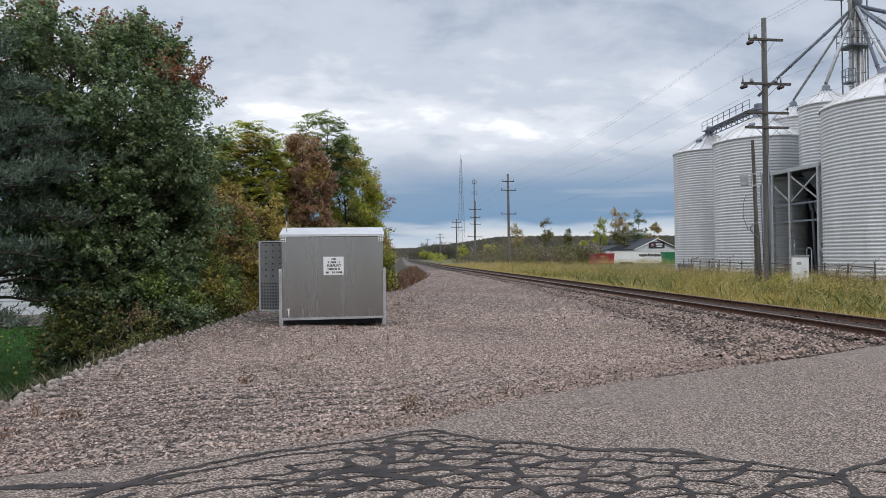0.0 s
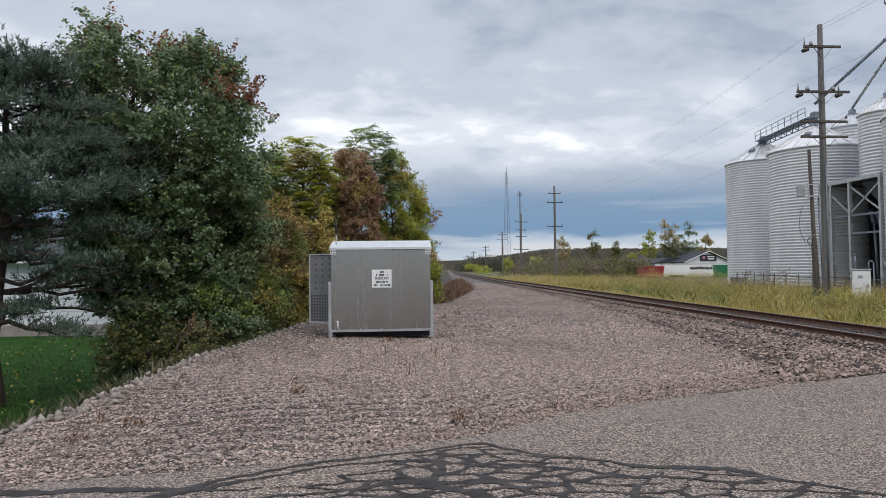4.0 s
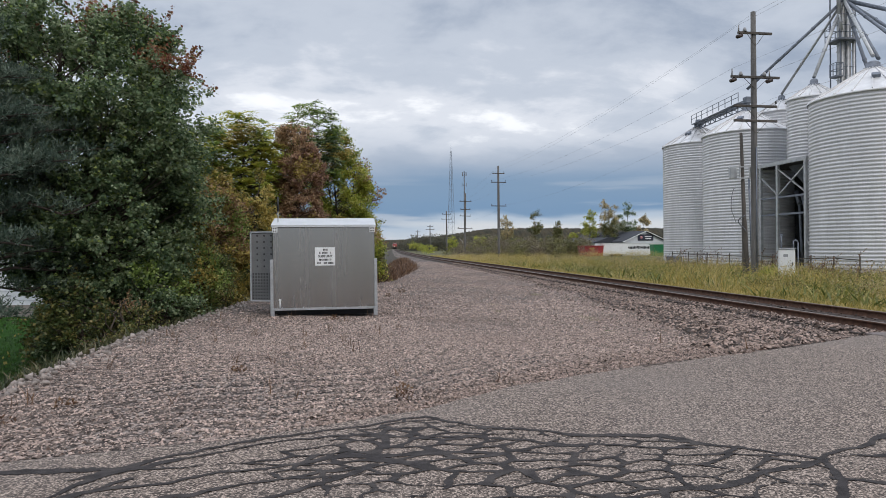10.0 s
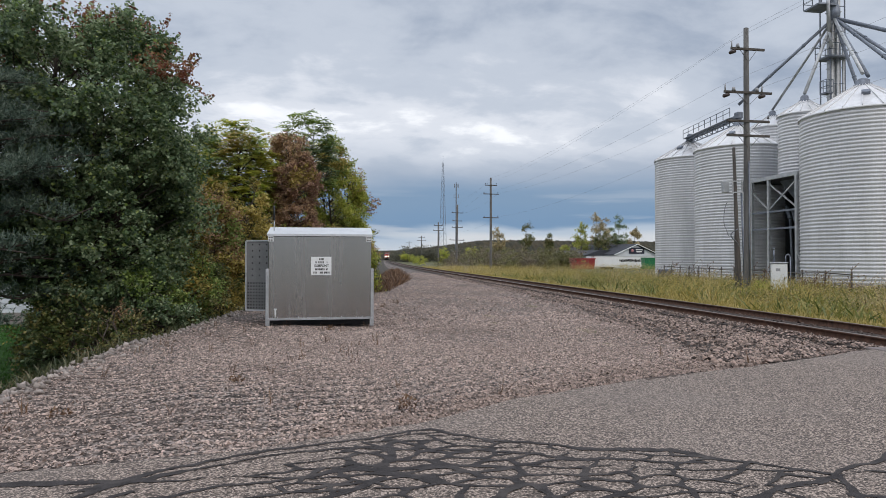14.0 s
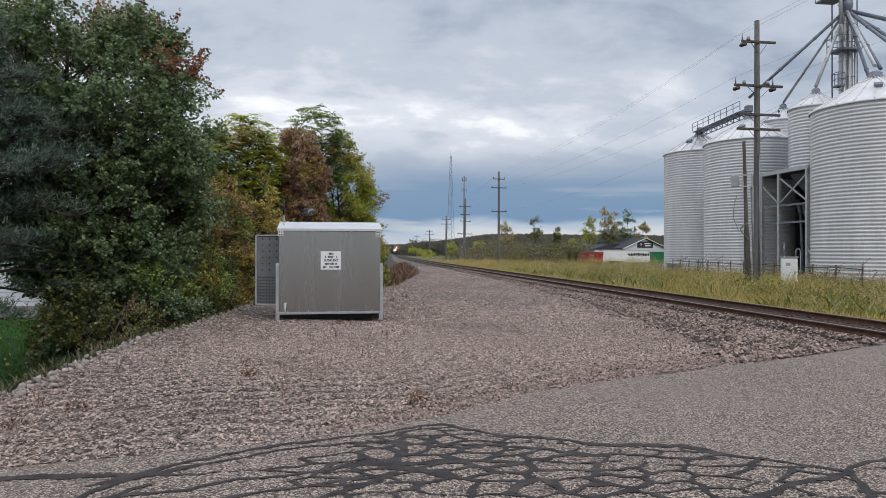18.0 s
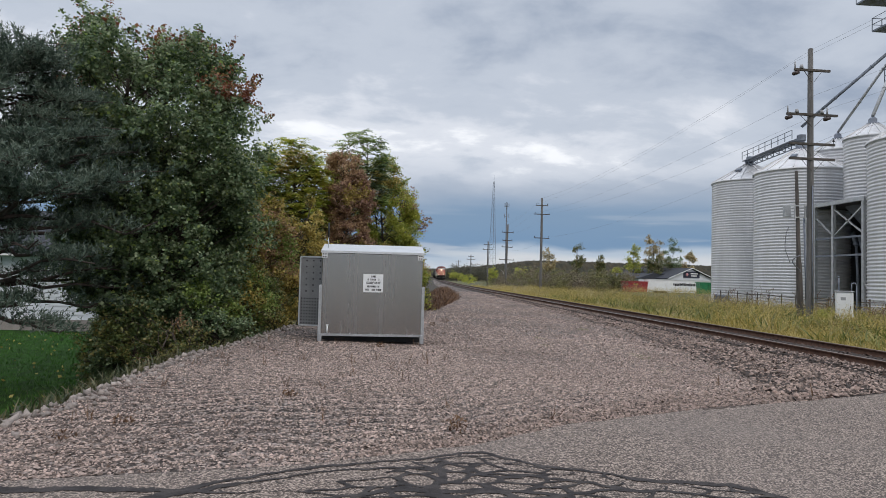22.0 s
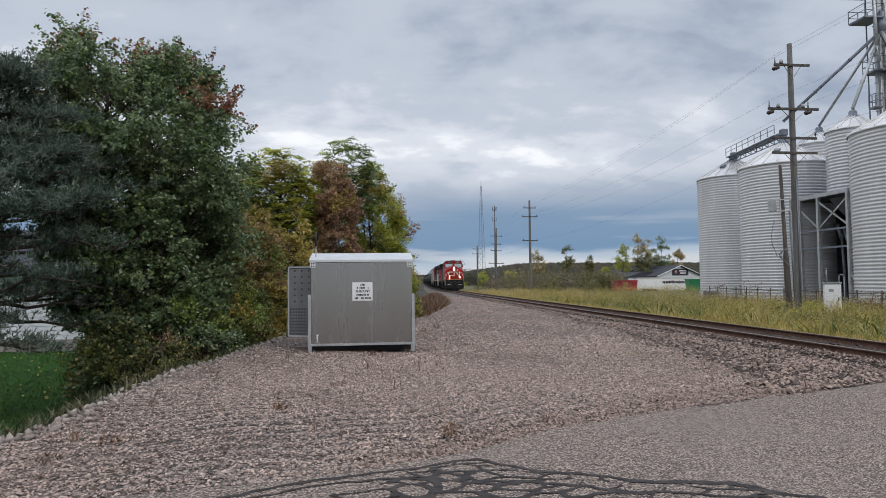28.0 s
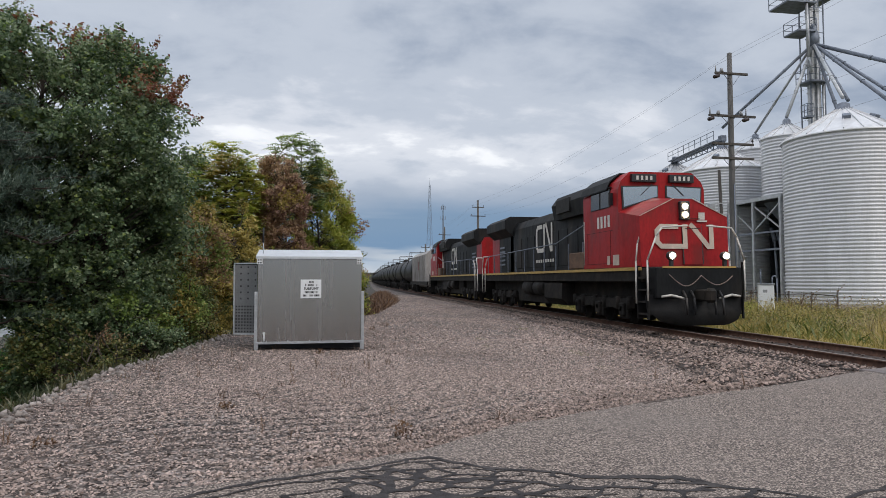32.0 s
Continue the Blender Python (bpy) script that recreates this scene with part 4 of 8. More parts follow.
# ---- equipment cabinet ----
def equipment_cabinet():
    c = empty("equipment_cabinet", "brushed aluminium railway signal cabinet with a low gable roof, on gravel", "signal cabinet", pose(-0.80, 15.42, float(gz(-0.8, 15.4)) + 0.03, 0, 0, 1.6))
    w, d, h0, h1 = 2.32, 1.75, 0.16, 2.06
    bm = bmesh.new()
    box(bm, (0, d / 2, (h0 + h1) / 2), (w, d, h1 - h0), bevel=0.012)
    part("body", bm, ALU, c)
    bm = bmesh.new()
    prism(bm, [(-0.03, h1 + 0.0), (-0.03, h1 + 0.05), (d / 2, h1 + 0.24), (d + 0.03, h1 + 0.05), (d + 0.03, h1 + 0.0)], -w / 2 - 0.03, w / 2 + 0.03, "yz")
    part("roof", bm, ALU_BRIGHT, c, "bright aluminium gable roof")
    for x in (-0.78, -0.39, 0.39, 0.78):
        bm = bmesh.new()
        box(bm, (x, -0.001, 1.4), (0.006, 0.004, 0.9))
        part("seam", bm, ALU, c)
    bm = bmesh.new()
    box(bm, (0, -0.012, h0 + 0.02), (w, 0.03, 0.05))
    part("bottom_rail", bm, GALV, c)
    for x in (-0.95, -0.48, 0.0, 0.48, 0.95):
        bm = bmesh.new()
        tube(bm, (x, -0.02, h0 + 0.06), (x, -0.035, h0 + 0.06), 0.012, 0.012, 6)
        part("bolt", bm, GALV, c)
    for sx in (-1, 1):
        for yy in (0.0, d):
            bm = bmesh.new()
            box(bm, (sx * (w / 2 + 0.02), yy, 0.66), (0.07, 0.09, 1.32), bevel=0.006)
            box(bm, (sx * (w / 2 - 0.005), yy - 0.01, 0.10), (0.06, 0.10, 0.20), bevel=0.006)
            part("leg", bm, GALV, c)
        bm = bmesh.new()
        box(bm, (sx * (w / 2 - 0.055), -0.012, h1 - 0.06), (0.12, 0.02, 0.13), bevel=0.004)
        b = part("lifting_bracket", bm, WHITE, c)
        for dx in (-0.025, 0.025):
            for dz in (-0.03, 0.03):
                bm = bmesh.new()
                tube(bm, (sx * (w / 2 - 0.055) + dx, -0.022, h1 - 0.06 + dz), (sx * (w / 2 - 0.055) + dx, -0.034, h1 - 0.06 + dz), 0.017, 0.017, 6)
                part("bracket_bolt", bm, BLACK, b)
    # skid under the body
    for yy in (0.45, d - 0.05):
        bm = bmesh.new()
        box(bm, (0, yy, 0.08), (w, 0.10, 0.16))
        part("skid", bm, BLACK, c)
    bm = bmesh.new()
    tube(bm, (-w / 2 + 0.16, -0.03, 0.22), (-w / 2 + 0.16, -0.03, 0.40), 0.018, 0.018, 8)
    box(bm, (-w / 2 + 0.16, -0.03, 0.40), (0.05, 0.05, 0.03))
    part("cable_stub", bm, WHITE, c)
    # sign with five lines
    bm = bmesh.new()
    box(bm, (0.02, -0.008, 1.38), (0.46, 0.008, 0.42), bevel=0.002)
    sign = part("sign", bm, WHITE, c, "white identification sign with black lettering")
    rows = ((1.535, 0.10, None), (1.465, 0.27, None), (1.385, 0.24, (("SUB.", -0.085), ("FLINT", 0.075))), (1.305, 0.28, None), (1.23, 0.36, None))
    brng = random.Random(5)
    for z, wd, words in rows:
        if words:
            for word, wx in words:
                text_part(word, 0.075, Matrix.Translation((0.02 + wx, -0.014, z)) @ Euler((radians(90), 0, 0)).to_matrix().to_4x4(), BLACK, sign, "sign_word", 0.001)
            continue
        x = -wd / 2
        bm = bmesh.new()
        while x < wd / 2:
            k = brng.uniform(0.02, 0.034)
            if brng.random() > 0.14:
                box(bm, (0.02 + x + k / 2, -0.0135, z), (k * 0.72, 0.003, 0.044))
            x += k
        tagged(part("sign_line", bm, BLACK, sign), kind="stuff")
    # antenna at the rear corner
    bm = bmesh.new()
    tube(bm, (-w / 2 + 0.10, 0.35, h1 + 0.02), (-w / 2 + 0.10, 0.35, 2.45), 0.012, 0.012, 6)
    part("antenna_mast", bm, GALV, c)
    bm = bmesh.new()
    tube(bm, (-w / 2 + 0.10, 0.35, 2.44), (-w / 2 + 0.10, 0.35, 2.78), 0.022, 0.02, 8)
    part("antenna", bm, BLACK, c)
    # perforated door swung open at the side
    door = new("door")
    door.parent = c
    door.matrix_basis = pose(-w / 2 - 0.01, 0.62, 0, 0, 0, 158)
    tagged(door, "perforated aluminium door standing open")
    L, z0, z1 = 0.62, 0.33, 1.97
    cols, cell = 17, 0.62 / 17
    holes = set()
    nz = int((z1 - z0) / cell)
    for j in range(nz):
        for i in range(cols):
            if j < nz * 0.43:
                if i % 2 and j % 2:
                    holes.add((i, j))
            elif i % 5 == 2 and j % 4 == 2:
                holes.add((i, j))
    vid, V, F = {}, [], []

    def vert(i, j):
        if (i, j) not in vid:
            vid[(i, j)] = len(V)
            V.append((i * cell, 0, z0 + j * cell))
        return vid[(i, j)]

    for j in range(nz):
        for i in range(cols):
            if (i, j) not in holes:
                F.append((vert(i, j), vert(i + 1, j), vert(i + 1, j + 1), vert(i, j + 1)))
    from_arrays("perforated_sheet", np.array(V), np.array(F), mat("dull_perforated_steel", (0.25, 0.25, 0.25), 0.6, 0.4, var=0.15), door)
    # black sheet added behind the holes to darken them; no part of the door
    bm = bmesh.new()
    box(bm, (L / 2, -0.05, (z0 + z1) / 2), (L, 0.02, z1 - z0))
    part("added_dark_sheet", bm, BLACK, door)
    bm = bmesh.new()
    for zz in (z0, z1):
        box(bm, (L / 2, -0.01, zz), (L, 0.06, 0.03))
    for xx in (0.0, L):
        box(bm, (xx, -0.01, (z0 + z1) / 2), (0.03, 0.06, z1 - z0))
    part("door_frame", bm, ALU_BRIGHT, door)
    return c


equipment_cabinet()


# ---- utility poles and wires ----
def crossarm(bm, z, half, h=0.12, lean=0.0, off=0.0):
    box(bm, (off, -0.14, z), (2 * half, 0.10, h), Matrix.Rotation(lean, 4, "Y"), bevel=0.008)


def utility_pole(x, y, h, arms, label, lean=(0, 0), r=0.17, braces=True, yaw=0, base=-0.4):
    p = empty("utility_pole", label, "utility pole", pose(x, y, float(gz(x, y)) + base + 0.3, lean[0], lean[1], yaw), group="line-side poles")
    bm = bmesh.new()
    lathe(bm, [(r, -0.3), (r * 0.97, h * 0.3), (r * 0.85, h * 0.7), (r * 0.72, h), (0.001, h + 0.05)], 12)
    part("pole", bm, POLE_WOOD, p)
    for z, half, ins in arms:
        bm = bmesh.new()
        crossarm(bm, z, half, lean=0.01)
        arm = part("crossarm", bm, OLD_WOOD, p)
        if braces:
            for s in (-1, 1):
                bm = bmesh.new()
                strut(bm, (s * half * 0.5, -0.20, z - 0.05), (s * 0.06, -0.20, z - 0.62), 0.035, 0.012)
                part("brace", bm, OLD_WOOD, arm)
        for ix in ins:
            bm = bmesh.new()
            lathe(bm, [(0.012, 0.06), (0.012, 0.14), (0.05, 0.15), (0.06, 0.19), (0.035, 0.22), (0.05, 0.25), (0.02, 0.29), (0.001, 0.30)], 8, center=(ix * half, -0.14, z))
            part("insulator", bm, BLACK, arm)
    return p


near = utility_pole(20.5, 32.0, 14.05, [(12.9, 0.95, ()), (10.62, 1.35, ()), (9.12, 1.2, (0.95,)), (8.36, 1.2, ())], "tall weathered wooden utility pole with four crossarms", base=-0.3)
for z, sx in ((12.9, -1), (10.62, -1), (10.62, 0.62)):
    half = 0.95 if z > 11 else 1.35
    bm = bmesh.new()
    tube(bm, (sx * half * 0.92 - 0.12, -0.14, z - 0.22), (sx * half * 0.92 + 0.16, -0.14, z - 0.12), 0.10, 0.10, 8)
    tube(bm, (sx * half * 0.92 - 0.16, -0.14, z - 0.24), (sx * half * 0.92 - 0.12, -0.14, z - 0.22), 0.06, 0.09, 8)
    part("surge_arrester", bm, mat("dark_brown_porcelain", (0.05, 0.032, 0.028), 0.4, var=0.3), near)
    for u, hh, r0, r1 in ((0.6, 0.26, 0.11, 0.07), (0.95, 0.40, 0.04, 0.03)):
        bm = bmesh.new()
        tube(bm, (sx * half * u, -0.14, z + 0.06), (sx * half * u, -0.14, z + hh), r0, r1, 8)
        part("cutout", bm, mat("grey_porcelain", (0.30, 0.30, 0.31), 0.5, var=0.2), near)
bm = bmesh.new()
pipe(bm, [(0.0, -0.20, 0.4), (0.0, -0.20, 7.0)], 0.03)
part("conduit", bm, GALV_DARK, near)

# shorter old pole with meter boxes beside it
stub = empty("service_pole", "short leaning weathered service pole with meter boxes", "utility pole", pose(20.83, 33.3, -0.45, 0, -1.8, 0))
bm = bmesh.new()
lathe(bm, [(0.175, -0.2), (0.16, 1.4), (0.145, 3.0), (0.105, 3.5), (0.08, 8.05), (0.001, 8.07)], 10)
part("pole", bm, OLD_WOOD, stub)
bm = bmesh.new()
for zz in (5.6, 6.2):
    strut(bm, (-0.5, -0.16, zz), (0.45, -0.16, zz), 0.06, 0.05)
for xx in (-0.25, 0.3):
    strut(bm, (xx, -0.18, 5.5), (xx, -0.18, 6.3), 0.06, 0.05)
part("bracket_frame", bm, GALV, stub)
for xx, ww in ((-0.68, 0.36), (0.50, 0.30)):
    bm = bmesh.new()
    box(bm, (xx, -0.18, 5.9), (ww, 0.22, 0.60), bevel=0.02)
    part("meter_box", bm, GALV, stub)
bm = bmesh.new()
pts = [(-0.6 - 0.25 * math.sin(u * 3.1), -0.2, 5.1 - 1.9 * u + 0.1 * math.sin(u * 9)) for u in np.linspace(0, 1, 10)]
pipe(bm, pts, 0.018)
pts = [(-0.1 - 0.75 * math.sin(u * 3.1) * (1 - u), -0.3, 3.6 - 0.9 * u) for u in np.linspace(0, 1, 10)]
pipe(bm, pts, 0.03)
part("loose_cable", bm, CABLE, stub)
bm = bmesh.new()
tube(bm, (0.42, 0.1, 0), (0.42, 0.1, 5.6), 0.05, 0.05, 6)
part("conduit", bm, GALV_DARK, stub)

FAR_POLES = [(20.6, 95.5, 13.9, ((12.8, 0.9), (11.5, 1.15), (8.0, 1.15)), 0), (20.9, 129.0, 12.6, ((11.0, 1.2), (9.4, 1.0), (8.1, 1.1), (5.6, 1.5)), 1.2), (21.5, 160, 10.8, ((10.0, 1.1), (8.8, 1.3), (4.6, 1.1)), 0), (24.5, 225, 9.6, ((9.0, 1.1), (8.0, 1.5)), 0), (27.0, 300, 9.6, ((9.0, 1.3),), 0)]
for x, y, h, arms, ln in FAR_POLES:
    utility_pole(x, y, h, [(z, half, (-0.9, 0.9)) for z, half in arms], "distant wooden utility pole with crossarms", lean=(0, ln), braces=False, r=0.2)


def wire(a, b, sag):
    a, b = np.array(a), np.array(b)
    n = 14
    pts = [a + (b - a) * i / n - np.array([0, 0, sag * 4 * (i / n) * (1 - i / n)]) for i in range(n + 1)]
    return tagged(wood("overhead_wire", [(pts, 0.0045, 0.0045)], CABLE, None, 5), "thin grey overhead wire strung between poles", "power line", group="overhead wires")


spans = []
for dx, z0, z1 in ((0.0, 13.6, 13.4), (-0.85, 12.95, 12.5), (-1.2, 10.7, 11.2), (1.2, 10.7, 11.2), (1.1, 9.2, 7.7)):
    spans.append(((20.5 + dx, 32.0, z0), (20.6 + dx, 95.5, z1), 0.9))
    spans.append(((20.5 + dx, 32.0, z0), (20.3 + dx, -25.0, z0 + 0.6), 0.7))
    spans.append(((20.6 + dx, 95.5, z1), (20.9 + dx, 129.0, z1 - 0.8), 0.5))
for a, b, sag in spans:
    wire(a, b, sag)


# ---- masts ----
def lattice_mast(x, y, h, w0, w1, label):
    m = empty("radio_mast", label, "radio mast", pose(x, y, -0.4))
    bm = bmesh.new()
    legs = [[(math.cos(a) * (w0 + (w1 - w0) * t) / 2, math.sin(a) * (w0 + (w1 - w0) * t) / 2, h * t) for t in np.linspace(0, 1, 19)] for a in (0.5, 2.6, 4.7)]
    for l in legs:
        for p, q in zip(l[:-1], l[1:]):
            tube(bm, p, q, 0.10, 0.10, 4, False)
    part("legs", bm, GALV_DARK, m)
    bm = bmesh.new()
    for i in range(18):
        for k in range(3):
            strut(bm, legs[k][i], legs[(k + 1) % 3][i + 1], 0.06)
            strut(bm, legs[k][i + 1], legs[(k + 1) % 3][i + 1], 0.05)
    part("lattice", bm, GALV_DARK, m)
    bm = bmesh.new()
    tube(bm, (0, 0, h), (0, 0, h + 4), 0.12, 0.06, 5)
    part("whip_antenna", bm, GALV_DARK, m)


lattice_mast(56.5, 397, 60, 6.0, 0.9, "tall grey lattice radio mast far off")
m = empty("cell_tower", "slim grey cell tower with antenna clusters far off", "radio mast", pose(38.5, 237, -0.4))
bm = bmesh.new()
lathe(bm, [(0.38, 0), (0.16, 29.5)], 8)
part("pole", bm, GALV_DARK, m)
for zz, n in ((28.3, 5), (24.5, 4)):
    bm = bmesh.new()
    for k in range(n):
        a = k * 6.283 / n
        box(bm, (math.cos(a) * 0.8, math.sin(a) * 0.8, zz), (0.16, 0.16, 1.4))
        strut(bm, (0, 0, zz - 0.4), (math.cos(a) * 0.8, math.sin(a) * 0.8, zz - 0.4), 0.08)
    part("antenna_cluster", bm, GALV_DARK, m)


# ---- grain elevator ----
BIN = mat("corrugated_galvanised_steel", (0.63, 0.63, 0.645), 0.5, 0.25, var=0.12, scale=1.2, stain=(0.56, 0.56, 0.57), stain_scale=0.5, stain_amount=0.6, stretch=(1, 1, 0.15))
ROOF_STEEL = mat("bin_roof_steel", (0.70, 0.695, 0.70), 0.5, 0.3, var=0.12, scale=1.5, stain=(0.42, 0.41, 0.40), stain_scale=0.8)
PITCH = 0.25


def corrugated(bm, r, z0, z1, seg=56, center=(0, 0, 0)):
    prof, n = [], int(round((z1 - z0) / PITCH))
    p = (z1 - z0) / n
    for k in range(n):
        z = z0 + k * p
        prof += [(r - 0.038, z), (r - 0.004, z + p * 0.28), (r + 0.026, z + p * 0.55), (r + 0.020, z + p * 0.82)]
    prof.append((r - 0.03, z1))
    lathe(bm, prof, seg, True, center)


def roof_cone(b, r, z, rise, cap_r, ribs=22):
    bm = bmesh.new()
    lathe(bm, [(r + 0.10, z - 0.10), (r + 0.12, z - 0.02), (r + 0.06, z + 0.03), (cap_r, z + rise)], 48)
    roof = part("roof", bm, ROOF_STEEL, b)
    for k in range(ribs):
        a = 2 * math.pi * k / ribs
        bm = bmesh.new()
        strut(bm, (math.cos(a) * (r + 0.08), math.sin(a) * (r + 0.08), z + 0.06), (math.cos(a) * cap_r, math.sin(a) * cap_r, z + rise + 0.03), 0.05, 0.09)
        part("rib", bm, ROOF_STEEL, roof)
    bm = bmesh.new()
    lathe(bm, [(cap_r + 0.14, z + rise - 0.06), (cap_r + 0.14, z + rise + 0.05), (cap_r, z + rise + 0.08), (cap_r, z + rise + 0.34), (cap_r * 0.6, z + rise + 0.48), (0.001, z + rise + 0.5)], 16)
    part("cap", bm, GALV_DARK, b)
    return z + rise + 0.5


def grain_bin(x, y, r, z1, rise, label, vent_angles=(), ribs=22):
    b = empty("grain_bin", label, "grain bin", pose(x, y, -0.45), group="grain bins")
    bm = bmesh.new()
    corrugated(bm, r, 0.25, z1 + 0.45)
    part("wall", bm, BIN, b)
    bm = bmesh.new()
    lathe(bm, [(r + 0.2, -0.2), (r + 0.2, 0.26), (r - 0.2, 0.26)], 40)
    part("foundation", bm, CONCRETE, b)
    top = roof_cone(b, r, z1 + 0.45, rise, 0.45, ribs)
    for a in vent_angles:
        bm = bmesh.new()
        rr = r * 0.55
        zz = z1 + 0.45 + rise * 0.45
        box(bm, (math.cos(a) * rr, math.sin(a) * rr, zz + 0.22), (0.5, 0.5, 0.36), Matrix.Rotation(a, 4, "Z") @ Matrix.Rotation(0.5, 4, "Y"), bevel=0.04)
        part("roof_vent", bm, GALV_DARK, b)
    return b


grain_bin(35.9, 42.0, 4.0, 11.62, 2.2, "large corrugated steel grain bin with a ribbed cone roof", (-2.2, -1.3))
grain_bin(34.6, 55.0, 3.75, 11.3, 2.15, "corrugated steel grain bin beside the support frame", (-2.4,))
grain_bin(35.85, 65.8, 3.6, 12.0, 1.95, "corrugated steel grain bin at the end of the row", (-2.6,))


def hopper_bin(x, y, r, z0, z1, label):
    b = empty("hopper_bin", label, "grain bin", pose(x, y, 0), group="grain bins")
    bm = bmesh.new()
    corrugated(bm, r, z0, z1, 40)
    part("wall", bm, BIN, b)
    bm = bmesh.new()
    lathe(bm, [(r, z0), (0.3, z0 - 2.2), (0.3, z0 - 2.7)], 24)
    part("hopper_cone", bm, GALV_DARK, b)
    roof_cone(b, r, z1, 1.15, 0.3, 16)


hopper_bin(36.1, 48.3, 1.95, 7.95, 13.05, "raised hopper bin standing on a steel frame")
hopper_bin(38.4, 55.7, 1.95, 7.9, 13.5, "raised hopper bin behind the frame")

# steel frame under the hopper bins
fr = empty("support_frame", "galvanised steel tower frame with cross bracing under the hopper bins", "steel frame")
X0, X1, Y0, Y1, ZT = 33.0, 38.2, 45.1, 50.6, 7.85
for x in (X0, X1):
    for y in (Y0, 48.4, Y1):
        bm = bmesh.new()
        strut(bm, (x, y, -0.4), (x, y, ZT), 0.22)
        part("column", bm, GALV, fr)
for x in (X0, X1):
    bm = bmesh.new()
    strut(bm, (x, Y0 - 0.2, ZT + 0.1), (x, Y1 + 0.2, ZT + 0.1), 0.25, 0.3)
    part("top_beam", bm, GALV, fr)
for z in (5.25, 3.9):
    bm = bmesh.new()
    strut(bm, (X0, Y0, z), (X0, Y1, z), 0.14)
    part("girt", bm, GALV_DARK, fr)
ym = 48.4
for a, b in (((Y0, 7.5), (ym, 5.4)), ((Y0, 5.4), (ym, 7.5)), ((ym, 5.4), (Y1, 7.0))):
    bm = bmesh.new()
    strut(bm, (X0 + 0.02, a[0], a[1]), (X0 + 0.02, b[0], b[1]), 0.10)
    part("cross_brace", bm, GALV, fr)
bm = bmesh.new()
strut(bm, (X0, Y0, 1.9), (X0, Y0 - 1.3, 0.5), 0.12)
part("knee_brace", bm, GALV, fr)
# machinery and wall behind the frame; the walls' colour carries the deep shade there
sh = empty("elevator_shed", "steel shed wall, coloured near-black for deep shade, and pipes behind the frame", "shed")
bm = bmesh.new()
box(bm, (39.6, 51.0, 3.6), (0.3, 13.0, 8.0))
part("wall", bm, SHED_SHADE, sh)
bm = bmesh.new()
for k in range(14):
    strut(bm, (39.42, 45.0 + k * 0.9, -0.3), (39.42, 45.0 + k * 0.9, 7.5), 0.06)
part("wall_ribs", bm, SHED_SHADE, sh)
# deck added over the bay to keep the sky's light out
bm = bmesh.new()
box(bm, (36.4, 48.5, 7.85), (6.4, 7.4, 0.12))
part("deck", bm, SHED_SHADE, sh)
# end wall added to close the bay against light
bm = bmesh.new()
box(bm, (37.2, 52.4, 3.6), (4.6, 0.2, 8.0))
part("side_wall", bm, SHED_SHADE, sh)
for k, (yy, zz) in enumerate(((47.0, 4.6), (48.0, 4.9), (49.2, 4.4), (50.0, 4.8))):
    bm = bmesh.new()
    tube(bm, (36.0, yy, zz), (36.3, yy + 0.8, zz + 1.1), 0.18, 0.18, 8)
    tube(bm, (36.0, yy, zz), (36.0, yy - 0.3, 0), 0.10, 0.10, 8)
    part("pipe", bm, GALV_DARK, sh)
bm = bmesh.new()
lathe(bm, [(0.5, 0), (0.55, 0.6), (0.2, 1.2), (0.001, 1.25)], 14, center=(35.6, 47.0, 5.3))
part("fan_housing", bm, WHITE, sh)

# elevator leg tower with platforms, distributor and spouts
LX, LY = 41.0, 51.3
leg = empty("grain_elevator", "tall grey bucket elevator leg with platforms and grain spouts", "elevator tower")
for dx, dy in ((-0.38, -0.3), (0.18, -0.3)):
    bm = bmesh.new()
    box(bm, (LX + dx, LY + dy, 15.0), (0.36, 0.55, 30.6), bevel=0.02)
    for z in np.arange(1.0, 30, 2.4):
        box(bm, (LX + dx, LY + dy, z), (0.46, 0.64, 0.08))
    part("leg_casing", bm, GALV, leg)
for dx in (-0.62, -0.1, 0.46):
    bm = bmesh.new()
    tube(bm, (LX + dx, LY - 0.7, 0), (LX + dx, LY - 0.7, 22.0), 0.10, 0.10, 8)
    part("down_pipe", bm, GALV, leg)
for dx in (-0.78, 0.60):
    for dy in (-0.75, 0.45):
        bm = bmesh.new()
        strut(bm, (LX + dx, LY + dy, 0), (LX + dx, LY + dy, 28.5), 0.08)
        part("tower_column", bm, GALV_DARK, leg)
for k in range(12):
    bm = bmesh.new()
    strut(bm, (LX - 0.78, LY - 0.75, 1.0 + 2.2 * k), (LX + 0.6, LY - 0.75, 1.0 + 2.2 * k), 0.06)
    part("tower_girt", bm, GALV_DARK, leg)


def platform(x0, x1, y0, y1, z):
    bm = bmesh.new()
    box(bm, ((x0 + x1) / 2, (y0 + y1) / 2, z), (x1 - x0, y1 - y0, 0.14))
    pl = part("platform", bm, GALV_DARK, leg)
    for hz in (0.55, 1.1):
        bm = bmesh.new()
        pipe(bm, [(x0, y0, z + hz), (x0, y1, z + hz), (x1, y1, z + hz), (x1, y0, z + hz), (x0, y0, z + hz)], 0.03, 4)
        part("rail", bm, GALV_DARK, pl)
    for px in (x0, (x0 + x1) / 2, x1):
        for py in (y0, y1):
            bm = bmesh.new()
            strut(bm, (px, py, z), (px, py, z + 1.1), 0.05)
            part("rail_post", bm, GALV_DARK, pl)


